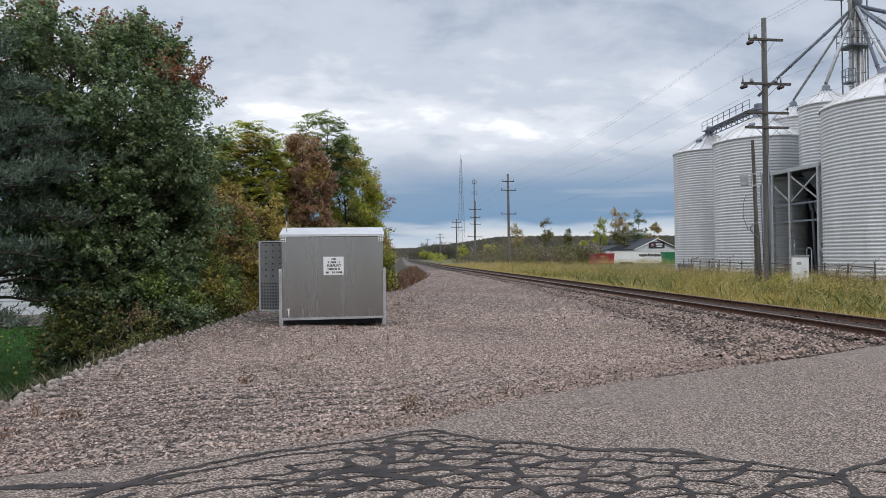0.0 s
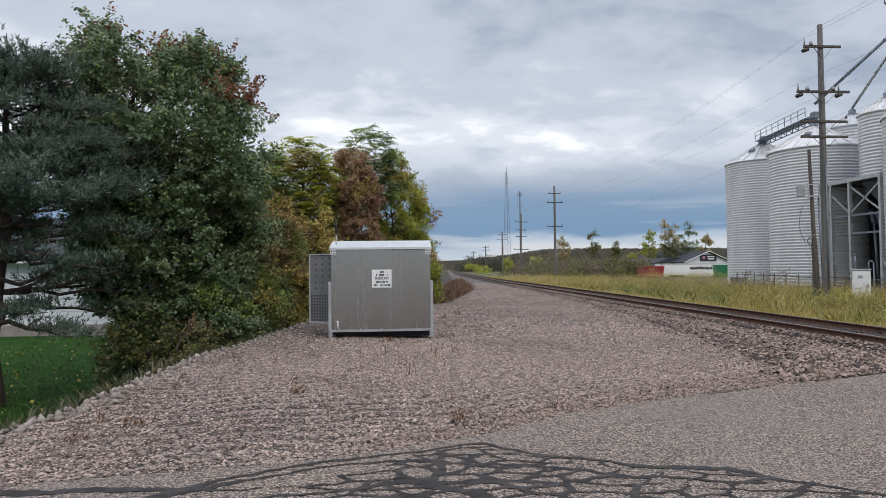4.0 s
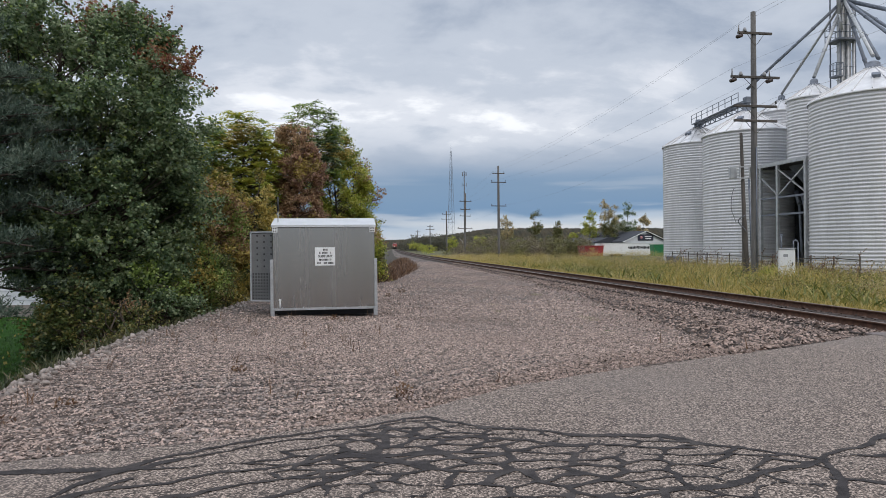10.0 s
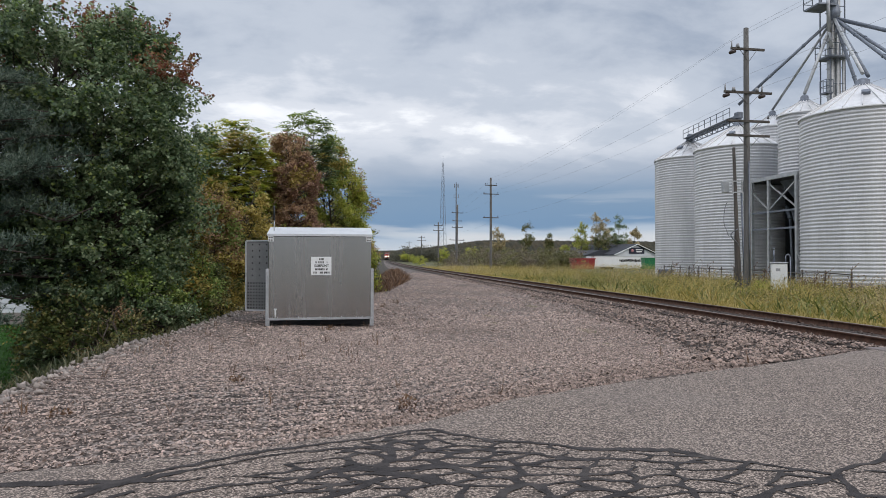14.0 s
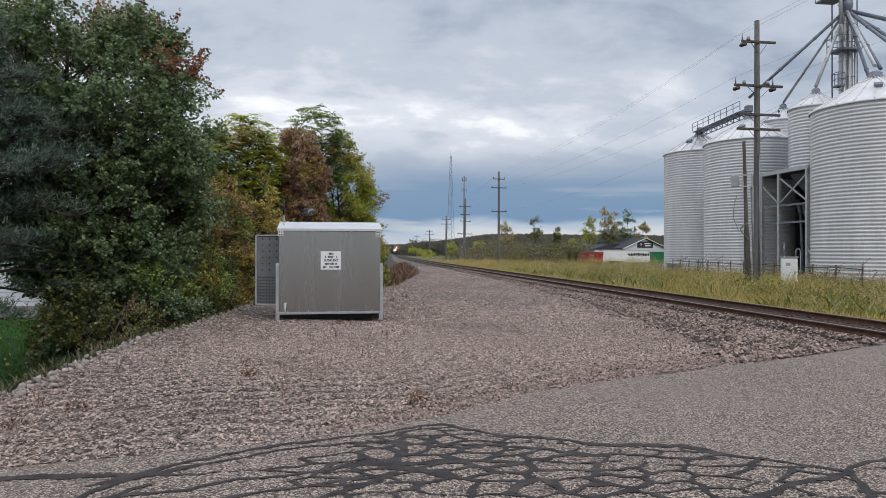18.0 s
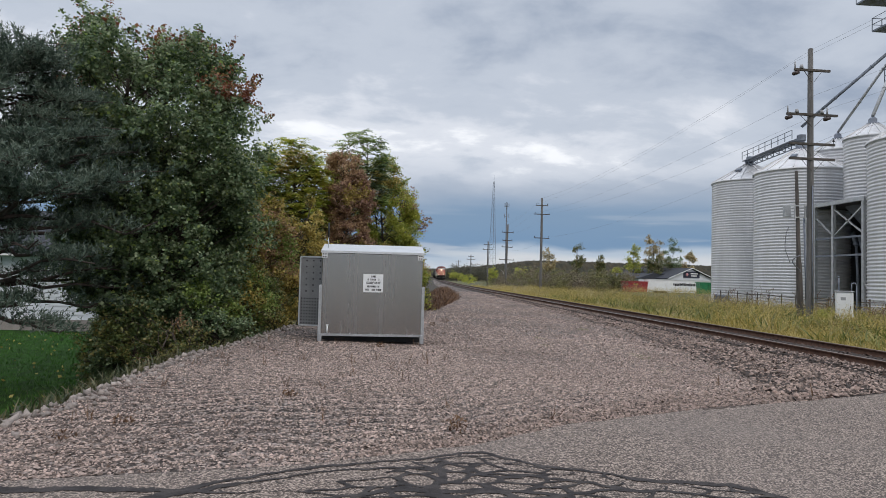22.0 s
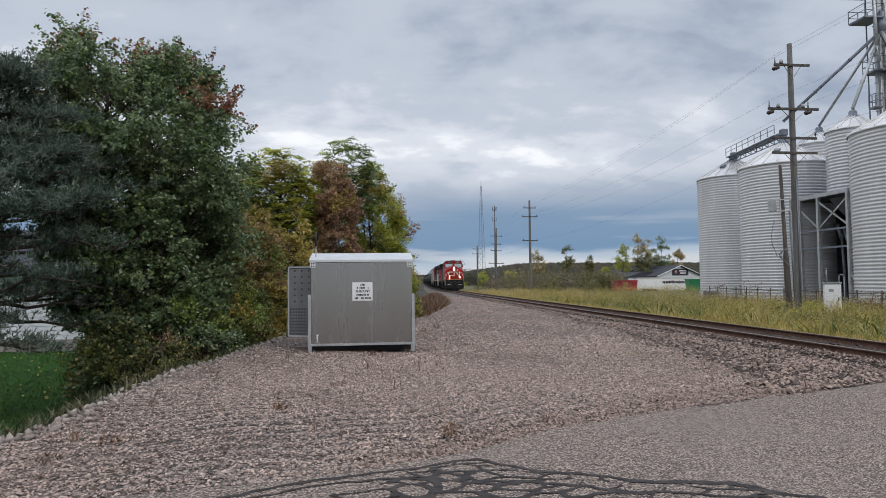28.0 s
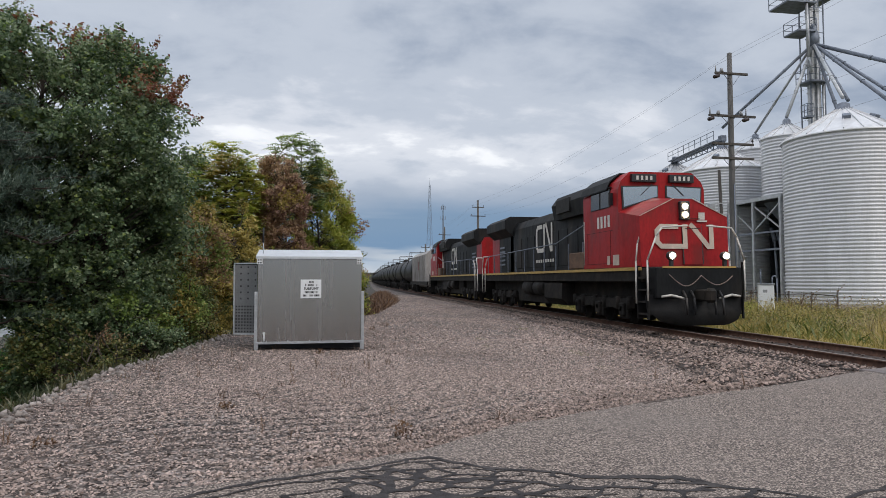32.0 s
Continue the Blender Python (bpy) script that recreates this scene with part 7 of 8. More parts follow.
# the wooded ridge that closes the view: a swelling canopy of many crowns
def canopy(x, y):
    rise = np.interp(x, [-500, -60, 40, 80, 107, 125, 160, 300, 700, 1000], [5, 5, 6, 9.5, 13.5, 16.0, 16.2, 15.5, 15.0, 12.0])
    bump = np.abs(np.sin(x * 0.31 + 1.7 * np.sin(y * 0.05))) * np.abs(np.sin(y * 0.23 + 0.9 * np.sin(x * 0.07))) + 0.5 * np.abs(np.sin(x * 0.83 + y * 0.11))
    return rise * smooth((y - 570) / 40) + (2.2 * bump + 1.3 * np.abs(np.sin(x * 1.37 + 0.6 * y))) * smooth((y - 572) / 14) - 1.2


ridge = grid_sheet("wooded_ridge", np.linspace(-300, 800, 1100), np.linspace(560, 670, 30), canopy, FAR_WOOD)
tagged(ridge, "distant ridge covered in hazy autumn woods", "woods", kind="structure")

LONE = [(12.9, 155, 9.6, [LEAF_PALE], 1.9), (15.35, 150, 10.2, [LEAF_MIX], 1.8), (17.2, 150, 7.6, [LEAF_MIX], 1.2), (19.9, 128, 9.0, [LEAF_LIME], 2.0), (21.4, 125, 11.2, [LEAF_PALE], 2.5), (21.9, 122, 6.8, [LEAF_MIX], 3.0), (23.0, 124, 10.2, [LEAF_GREEN], 2.4), (24.2, 126, 8.6, [LEAF_PALE], 1.8), (10.6, 150, 4.6, [LEAF_LIME], 2.0), (12.0, 140, 4.2, [LEAF_MIX], 2.2), (17.6, 140, 4.0, [SHRUB], 2.4), (18.6, 132, 4.4, [LEAF_LIME], 2.0), (8.2, 190, 4.6, [LEAF_LIME], 2.6), (5.0, 230, 3.6, [LEAF_LIME], 3.0)]
for i, (a, y, h, mats, r) in enumerate(LONE):
    lr = random.Random(70 + i)
    x = y * math.tan(radians(a))
    leafy(70 + i, x, y, -0.4, [(h * 0.30, -r * 0.35, r * 0.35, r * 0.4), (h * 0.55, -r * 0.75, r * 0.75, r * 0.8), (h * 0.82, -r * 0.6, r * 0.6, r * 0.6), (h * 0.98, -r * 0.2, r * 0.2, r * 0.2)], 30 if h > 5.8 else 22, 8, 10, 0.27, mats, patches((), 1.0), "slender autumn tree beyond the field" if h > 5.8 else "small bushy tree beyond the field", reach=0.17 * r + 0.35, stems=((0, 0, lr.uniform(-0.3, 0.3), 0, h * 0.85),), r=0.09, shell=0.15)


# dry sprigs and a few low plants standing in the gravel
sprig = np.random.default_rng(31)
n = 46
yy = sprig.uniform(6.6, 15.0, n)
xx = np.where(sprig.random(n) < 0.75, sprig.uniform(-3.6, 0.8, n), sprig.uniform(-3.6, 6, n))
ok = yy > road_edge(xx) + 0.15
xx, yy = xx[ok], yy[ok]
pp = np.repeat(np.stack([xx, yy], 1), 7, axis=0) + sprig.normal(size=(len(xx) * 7, 2)) * 0.035
blades("dry_sprigs", sprig, pp, gz(pp[:, 0], pp[:, 1]) + 0.03, 0.05, 0.26, 0.004, WEED_BROWN, "dry brown weed sprigs standing in the gravel", 0.3)
cl = np.array([(0.42, 6.85, 0.10), (-2.9, 6.9, 0.07), (-3.2, 6.3, 0.06), (-1.55, 8.6, 0.06), (-0.55, 14.7, 0.06), (0.9, 20.5, 0.1), (1.4, 22.5, 0.1)])
v, f = leaf_cloud(sprig, cl, 70, 0.10, 0.03, 0.07, 0.4)
tagged(from_arrays("low_dead_plants", v, f, WEED_BROWN), "small dead brown plants on the gravel", "weeds", kind="stuff")
# litter of fallen leaves on the lawn
ly = sprig.uniform(8, 28, 420)
lx = edge_x(ly) - 2.2 - sprig.random(420) * 12
v, f = rand_quads(sprig, np.stack([lx, ly, gz(lx, ly) + 0.10], 1), 0.06, 0.12, 0.8)
tagged(from_arrays("fallen_leaves", v, f, LEAF_YELLOW), "fallen pale leaves on the lawn", "leaves", kind="stuff")


# ---- train ----
def truck(parent, y, wb, axles, name="truck"):
    t = new(name)
    t.parent = parent
    t.matrix_basis = Matrix.Translation((0, y, 0))
    L = wb * (axles - 1)
    for s in (-1, 1):
        bm = bmesh.new()
        prism(bm, [(-L / 2 - 0.55, 0.55), (-L / 2 - 0.5, 0.85), (L / 2 + 0.5, 0.85), (L / 2 + 0.55, 0.55), (L / 2 + 0.2, 0.40), (L / 4, 0.55), (0, 0.42), (-L / 4, 0.55), (-L / 2 - 0.2, 0.40)], s * 1.05, s * 1.2, "yz")
        for k in range(axles):
            yy = -L / 2 + k * wb
            box(bm, (s * 1.2, yy, 0.5), (0.22, 0.36, 0.42), bevel=0.03)
            for d in (-0.42, 0.42):
                tube(bm, (s * 1.18, yy + d, 0.5), (s * 1.18, yy + d, 0.92), 0.11, 0.11, 8)
            box(bm, (s * 1.13, yy, 0.42), (0.16, 0.62, 0.44), bevel=0.03)
            box(bm, (s * 1.26, yy, 0.52), (0.10, 0.20, 0.20), bevel=0.02)
        part("side_frame", bm, UNDER, t)
    for k in range(axles):
        yy = -L / 2 + k * wb
        bm = bmesh.new()
        for s in (-1, 1):
            tube(bm, (s * 0.70, yy, 0.5), (s * 0.84, yy, 0.5), 0.5, 0.5, 20)
        tube(bm, (-0.8, yy, 0.5), (0.8, yy, 0.5), 0.09, 0.09, 8)
        part("wheelset", bm, UNDER, t)
        bm = bmesh.new()
        box(bm, (0, yy + 0.42, 0.50), (1.25, 0.85, 0.60), bevel=0.08)
        box(bm, (0, yy - 0.45, 0.56), (1.5, 0.35, 0.42), bevel=0.05)
        part("traction_motor" if axles == 3 else "bolster", bm, UNDER, t)
    return t


def stroke(bm, pts, th, put):
    """A flat painted stroke of even width along a bent line, mitred at its bends. put(u, v, d) gives the place d off the surface."""
    P = [np.array(p, float) for p in pts]
    L, R = [], []
    for i, p in enumerate(P):
        a = P[i] - P[i - 1] if i else P[1] - P[0]
        b = P[i + 1] - P[i] if i < len(P) - 1 else a
        a, b = a / np.linalg.norm(a), b / np.linalg.norm(b)
        n = np.array((-a[1] - b[1], a[0] + b[0]))
        n /= np.linalg.norm(n)
        k = th / 2 / max(float(n @ np.array((-a[1], a[0]))), 0.35)
        L.append(p + n * k)
        R.append(p - n * k)
    rows = [[bm.verts.new(put(q[0], q[1], d)) for q in side] for side in (L, R) for d in (0.0, 0.008)]
    l0, l1, r0, r1 = rows
    fs = []
    for i in range(len(P) - 1):
        for a, b in ((l1, r1), (r0, l0), (l0, l1), (r1, r0)):
            fs.append(bm.faces.new((a[i], a[i + 1], b[i + 1], b[i])))
    fs += [bm.faces.new((l0[k], l1[k], r1[k], r0[k])) for k in (0, -1)]
    bmesh.ops.recalc_face_normals(bm, faces=fs)


def emblem(bm, w, h, th, put):
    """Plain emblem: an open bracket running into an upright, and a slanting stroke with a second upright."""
    c, e = 0.07 * w, th / 2
    stroke(bm, [(0.40 * w, h - e), (c + e, h - e), (e, h - c - e), (e, c + e), (c + e, e), (0.51 * w, e), (0.51 * w, h)], th, put)
    stroke(bm, [(0.60 * w, h), (0.66 * w, h * 0.86), (0.90 * w, e), (w - e, e), (w - e, h)], th, put)


def locomotive(name, label, lit):
    lo = empty(name, label, "locomotive", group="train")
    W = 1.5
    DK = 1.87
    # frame, deck and steps
    bm = bmesh.new()
    box(bm, (0, 11.6, DK - 0.25), (2.9, 21.6, 0.42), bevel=0.02)
    frame_part = part("underframe", bm, UNDER, lo)
    for s in (-1, 1):
        bm = bmesh.new()
        box(bm, (s * 1.49, 11.6, DK - 0.06), (0.03, 21.6, 0.10))
        part("sill_stripe", bm, YELLOW, lo, "faded yellow sill stripe")
    bm = bmesh.new()
    box(bm, (0, 11.4, 1.12), (1.75, 20.6, 1.06))
    part("underbody", bm, UNDER, lo)
    # pilot plough
    bm = bmesh.new()
    n = 14
    top, mid_, bot = [], [], []
    for k in range(n + 1):
        x = -1.60 + 3.2 * k / n
        a = abs(x) / 1.6
        top.append(bm.verts.new((x, 0.10 + 0.26 * a ** 2, 1.02)))
        mid_.append(bm.verts.new((x * 0.98, 0.06 + 0.30 * a ** 2, 0.62 - 0.05 * (1 - a))))
        bot.append(bm.verts.new((x * 0.80, -0.16 + 0.34 * a ** 1.5, 0.14 + 0.55 * max(a - 0.6, 0) ** 1.4)))
    back = [bm.verts.new((v.co.x, v.co.y + 0.12, v.co.z)) for v in bot]
    for ra, rb in ((top, mid_), (mid_, bot), (bot, back)):
        for k in range(n):
            bm.faces.new((ra[k], ra[k + 1], rb[k + 1], rb[k])).smooth = ra is not bot
    part("snow_plough", bm, mat("grimy_plough_paint", (0.017, 0.0165, 0.0165), 0.6, var=0.4, scale=3, stain=(0.034, 0.029, 0.026), stain_scale=2, spec=0.2), lo, "dark steel snow plough")
    bm = bmesh.new()
    box(bm, (0, 0.35, 1.38), (2.75, 0.5, 0.92), bevel=0.03)
    part("pilot_plate", bm, LOCO_BLACK, lo)
    bm = bmesh.new()
    box(bm, (0, -0.12, 1.02), (0.34, 0.7, 0.34), bevel=0.05)
    box(bm, (0, -0.48, 1.02), (0.30, 0.26, 0.42), bevel=0.08)
    part("coupler", bm, UNDER, lo)
    bm = bmesh.new()
    box(bm, (0, 0.085, DK - 0.03), (2.35, 0.03, 0.05))
    part("front_stripe", bm, YELLOW, lo)
    bm = bmesh.new()
    pts = [(-1.0 + 2.0 * u, 0.0, 1.60 - 0.30 * abs(math.sin(2 * math.pi * u)) + 0.02 * math.cos(9 * u)) for u in np.linspace(0, 1, 25)]
    pipe(bm, pts, 0.016)
    part("jumper_cable", bm, mat("dusty_cable", (0.20, 0.15, 0.13), 0.7), lo)
    for x0 in (-0.55, 0.35, 0.6, -0.3):
        bm = bmesh.new()
        pipe(bm, [(x0, 0.08, 1.15), (x0, -0.12, 0.95), (x0 + 0.02, -0.14, 0.45)], 0.035)
        part("air_hose", bm, BLACK, lo)
    for s in (-1, 1):
        bm = bmesh.new()
        pipe(bm, [(s * 1.25, 0.02, 0.98), (s * 0.95, -0.02, 1.02), (s * 0.55, -0.02, 0.92)], 0.035)
        part("cut_lever", bm, OFF_WHITE, lo)
        for k in range(4):
            bm = bmesh.new()
            box(bm, (s * 1.32, 0.62 + 0.05 * k, 0.45 + k * 0.36), (0.42, 0.62, 0.05))
            part("step", bm, UNDER, lo)
        bm = bmesh.new()
        box(bm, (s * 1.34, 0.98, 1.1), (0.40, 0.04, 1.6))
        box(bm, (s * 1.52, 0.30, 1.15), (0.05, 0.06, 1.7))
        part("step_side", bm, LOCO_BLACK, lo)
        # front handrails
        bm = bmesh.new()
        pipe(bm, [(s * 1.56, 0.25, 0.85), (s * 1.56, 0.25, 2.05), (s * 1.30, 0.20, 2.75), (s * 1.12, 0.18, 3.02), (s * 0.30, 0.18, 3.08)], 0.026)
        part("front_handrail", bm, OFF_WHITE, lo, "white front handrail")
        bm = bmesh.new()
        pipe(bm, [(s * 1.56, 1.0, 0.75), (s * 1.56, 1.0, 2.05), (s * 1.50, 1.0, 2.6), (s * 1.38, 0.98, 2.95)], 0.026)
        part("front_handrail", bm, OFF_WHITE, lo, "white front handrail")
        # rear handrails
        bm = bmesh.new()
        pipe(bm, [(s * 1.52, 22.45, 0.75), (s * 1.52, 22.45, 2.2), (s * 1.52, 22.2, 2.9), (s * 1.1, 22.2, 2.9)], 0.034)
        part("rear_handrail", bm, OFF_WHITE, lo, "white rear handrail")
        bm = bmesh.new()
        pipe(bm, [(s * 1.52, 21.7, 0.75), (s * 1.52, 21.7, 2.2), (s * 1.5, 21.2, 2.75)], 0.034)
        part("rear_handrail", bm, OFF_WHITE, lo, "white rear handrail")
        bm = bmesh.new()
        pipe(bm, [(s * 1.46, 5.4, DK + 1.65), (s * 1.46, 8.7, DK + 1.12), (s * 1.46, 21.2, DK + 1.0)], 0.026)
        for yy in np.arange(5.6, 21.4, 1.55):
            strut(bm, (s * 1.46, yy, DK), (s * 1.46, yy, DK + 1.02), 0.04)
        part("side_handrail", bm, GALV_DARK, lo)
    # nose with a peaked top and slanted front
    bm = bmesh.new()
    front = [(-1.44, DK), (1.44, DK), (1.46, 3.42), (0.66, 3.80), (0.30, 3.98), (-0.30, 3.98), (-0.66, 3.80), (-1.46, 3.42)]
    back = [(-1.52, DK), (1.52, DK), (1.52, 3.68), (0.75, 4.02), (0.34, 4.16), (-0.34, 4.16), (-0.75, 4.02), (-1.52, 3.68)]
    va = [bm.verts.new((x, 0.86 + 0.10 * (z - DK) / 2, z)) for x, z in front]
    vb = [bm.verts.new((x, 2.35, z)) for x, z in back]
    bm.faces.new(va)
    for i in range(8):
        bm.faces.new((va[i], vb[i], vb[(i + 1) % 8], va[(i + 1) % 8]))
    bmesh.ops.recalc_face_normals(bm, faces=bm.faces[:])
    part("nose", bm, RED_PAINT, lo, "red nose with emblem")
    for sx in (-1, 1):
        bm = bmesh.new()
        strut(bm, (sx * 0.32, 0.93, 3.985), (sx * 0.67, 0.93, 3.81), 0.02, 0.02)
        strut(bm, (sx * 0.67, 0.93, 3.81), (sx * 1.45, 0.93, 3.43), 0.02, 0.02)
        part("nose_edge", bm, CREAM, lo)
    for zz in (3.35, 3.05):
        bm = bmesh.new()
        box(bm, (0.25, 0.868, zz), (0.5, 0.02, 0.02))
        part("nose_seam", bm, GRIME_LINE, lo)
    # nose door and trim
    bm = bmesh.new()
    box(bm, (0.25, 0.87, 2.55), (0.62, 0.03, 1.25), Matrix.Rotation(-0.05, 4, "X"), bevel=0.01)
    part("nose_door", bm, RED_PAINT, lo)
    bm = bmesh.new()
    for xx in (-0.07, 0.57):
        strut(bm, (xx, 0.83, 1.95), (xx, 0.93, 3.15), 0.03, 0.03)
    part("door_seam", bm, BLACK, lo)
    bm = bmesh.new()
    emblem(bm, 1.95, 0.76, 0.15, lambda u, v, d: (-1.0 + u, 0.818 + 0.05 * (v + 2.42 - DK) - d, 2.42 + v))
    part("nose_emblem", bm, CREAM, lo, "faded white emblem strokes")
    bm = bmesh.new()
    box(bm, (0, 0.90, 3.60), (0.32, 0.16, 0.58), bevel=0.02)
    hl = part("headlight_housing", bm, BLACK, lo)
    for zz in (3.47, 3.73):
        bm = bmesh.new()
        tube(bm, (0, 0.83, zz), (0, 0.80, zz), 0.095, 0.085, 16)
        part("headlight", bm, LAMP if lit else GLASS, hl, "lit headlight" if lit else "unlit headlight")
    for xx in (-0.86, 0.86):
        bm = bmesh.new()
        strut(bm, (xx, 0.16, DK), (xx, 0.16, 2.1), 0.10)
        tube(bm, (xx, 0.22, 2.18), (xx, 0.06, 2.18), 0.13, 0.13, 14)
        dl = part("ditch_light_housing", bm, BLACK, lo)
        bm = bmesh.new()
        tube(bm, (xx, 0.065, 2.18), (xx, 0.04, 2.18), 0.092, 0.084, 16)
        part("ditch_light", bm, LAMP if lit else GLASS, dl, "lit ditch light" if lit else "unlit ditch light")
    bm = bmesh.new()
    box(bm, (0.58, 0.90, 3.44), (0.20, 0.02, 0.22))
    box(bm, (0.58, 0.885, 3.28), (0.34, 0.02, 0.05))
    part("nose_decal", bm, OFF_WHITE, lo)
    for xx in (-0.40, 0.36):
        bm = bmesh.new()
        box(bm, (xx * 3.1, 1.02, 2.95), (0.12, 0.03, 0.08))
        part("marker_plate", bm, OFF_WHITE, lo)
    # cab
    bm = bmesh.new()
    cabp = [(-1.52, DK), (1.52, DK), (1.52, 4.45), (1.42, 4.72), (1.08, 5.02), (-1.08, 5.02), (-1.42, 4.72), (-1.52, 4.45)]
    prism(bm, cabp, 2.30, 5.35, "xz")
    part("cab", bm, RED_PAINT, lo, "red cab")
    bm = bmesh.new()
    prism(bm, [(-1.60, 4.50), (-1.47, 4.76), (-1.10, 5.06), (1.10, 5.06), (1.47, 4.76), (1.60, 4.50), (1.60, 4.54), (1.49, 4.80), (1.11, 5.09), (-1.11, 5.09), (-1.49, 4.80), (-1.60, 4.54)], 3.05, 5.45, "xz")
    part("cab_roof", bm, LOCO_BLACK, lo)
    for s in (-1, 1):
        bm = bmesh.new()
        prism(bm, [(s * 0.13, 4.18), (s * 1.38, 3.78), (s * 1.42, 4.54), (s * 0.13, 4.58)], 2.27, 2.31, "xz")
        wf = part("window_frame", bm, BLACK, lo)
        bm = bmesh.new()
        prism(bm, [(s * 0.17, 4.21), (s * 1.34, 3.85), (s * 1.37, 4.50), (s * 0.17, 4.54)], 2.255, 2.268, "xz")
        part("windshield", bm, GLASS, wf, "windshield reflecting the pale sky")
        bm = bmesh.new()
        strut(bm, (s * 0.35, 2.24, 4.62), (s * 0.75, 2.24, 4.25), 0.02)
        part("wiper", bm, BLACK, wf)
        bm = bmesh.new()
        box(bm, (s * 0.66, 2.24, 4.80), (0.86, 0.14, 0.26), bevel=0.01)
        nb = part("number_board", bm, PLATE_BLACK, lo, "black number board with white figures")
        bm = bmesh.new()
        for k in range(4):
            box(bm, (s * 0.66 - 0.24 + 0.16 * k, 2.166, 4.80), (0.075, 0.01, 0.14))
        part("number_bars", bm, OFF_WHITE, nb)
        # cab side window and door
        bm = bmesh.new()
        box(bm, (s * 1.525, 3.75, 4.22), (0.03, 1.7, 0.62), bevel=0.01)
        cw = part("cab_window_frame", bm, BLACK, lo)
        for yy in (3.30, 4.15):
            bm = bmesh.new()
            box(bm, (s * 1.545, yy, 4.20), (0.012, 0.72, 0.54))
            part("cab_window", bm, DARK_GLASS, cw, "dark cab window")
        bm = bmesh.new()
        box(bm, (s * 1.60, 2.72, 4.15), (0.14, 0.05, 0.42))
        part("mirror", bm, BLACK, lo)
        bm = bmesh.new()
        for k in range(4):
            box(bm, (s * 1.53, 3.05 + 0.30 * k, 3.45), (0.012, 0.17, 0.40))
        part("cab_number_bars", bm, OFF_WHITE, lo)
        for yy, zz, ly, lz in ((3.9, 3.12, 2.3, 0.014), (3.9, 2.02, 2.3, 0.014), (4.95, 2.57, 0.014, 1.1), (2.95, 2.57, 0.014, 1.1)):
            bm = bmesh.new()
            box(bm, (s * 1.522, yy, zz), (0.012, ly, lz))
            part("panel_seam", bm, GRIME_LINE, lo)
        bm = bmesh.new()
        box(bm, (s * 1.535, 3.75, 4.565), (0.05, 1.9, 0.035))
        part("drip_rail", bm, LOCO_BLACK, lo)
        bm = bmesh.new()
        pipe(bm, [(s * 1.58, 5.15, 2.0), (s * 1.58, 5.15, 3.6)], 0.018)
        part("grab_iron", bm, OFF_WHITE, lo)
        bm = bmesh.new()
        box(bm, (s * 1.53, 2.5, 2.12), (0.012, 0.46, 0.34))
        box(bm, (s * 1.53, 3.1, 2.12), (0.012, 0.2, 0.3))
        part("service_label", bm, CREAM, lo)
    bm = bmesh.new()
    for xx in (-0.2, 0.05, 0.3):
        tube(bm, (xx, 4.6, 5.15), (xx, 4.25, 5.18), 0.03, 0.06, 8)
    box(bm, (0.05, 4.6, 5.13), (0.7, 0.10, 0.07))
    part("air_horn", bm, BLACK, lo)
    # long hood
    bm = bmesh.new()
    hood = [(-1.02, DK), (1.02, DK), (1.02, 4.15), (0.82, 4.52), (-0.82, 4.52), (-1.02, 4.15)]
    prism(bm, hood, 5.35, 17.5, "xz")
    part("long_hood", bm, LOCO_BLACK, lo, "black long hood with emblem")
    bm = bmesh.new()
    prism(bm, [(-1.30, 4.0), (1.30, 4.0), (1.42, 4.62), (1.15, 4.98), (-1.15, 4.98), (-1.42, 4.62)], 5.5, 9.3, "xz")
    part("equipment_blower", bm, LOCO_BLACK, lo)
    for s in (-1, 1):
        bm = bmesh.new()
        box(bm, (s * 1.40, 7.9, 4.5), (0.06, 1.6, 0.55))
        part("intake_grille", bm, DARK, lo)
    bm = bmesh.new()
    box(bm, (0, 11.2, 4.72), (0.7, 1.1, 0.40), bevel=0.05)
    part("exhaust_stack", bm, BLACK, lo)
    bm = bmesh.new()
    prism(bm, [(-1.02, DK), (1.02, DK), (1.02, 3.85), (1.50, 4.25), (1.50, 4.72), (1.2, 4.92), (-1.2, 4.92), (-1.50, 4.72), (-1.50, 4.25), (-1.02, 3.85)], 16.9, 21.3, "xz")
    part("radiator_section", bm, LOCO_BLACK, lo)
    bm = bmesh.new()
    prism(bm, [(-1.03, DK), (1.03, DK), (1.03, 3.95), (0.8, 4.3), (-0.8, 4.3), (-1.03, 3.95)], 20.0, 21.7, "xz")
    part("rear_hood_end", bm, RED_PAINT, lo, "red rear hood end")
    for s in (-1, 1):
        for k in range(9):
            bm = bmesh.new()
            box(bm, (s * 1.03, 6.6 + 1.16 * k, 2.85), (0.03, 1.05, 1.55), bevel=0.01)
            part("hood_door", bm, LOCO_BLACK, lo)
        bm = bmesh.new()
        for k in range(5):
            box(bm, (s * 1.045, 19.2, 2.35 + 0.24 * k), (0.04, 1.1, 0.10))
            box(bm, (s * 1.045, 5.75, 2.35 + 0.10 * k), (0.04, 0.5, 0.04))
        part("louvres", bm, GALV_DARK, lo)
        bm = bmesh.new()
        emblem(bm, 2.4, 1.3, 0.19, (lambda u, v, d: (-1.055 - d, 12.7 - u, 2.75 + v)) if s < 0 else (lambda u, v, d: (1.055 + d, 10.3 + u, 2.75 + v)))
        part("hood_emblem", bm, OFF_WHITE, lo, "white emblem strokes")
        bm = bmesh.new()
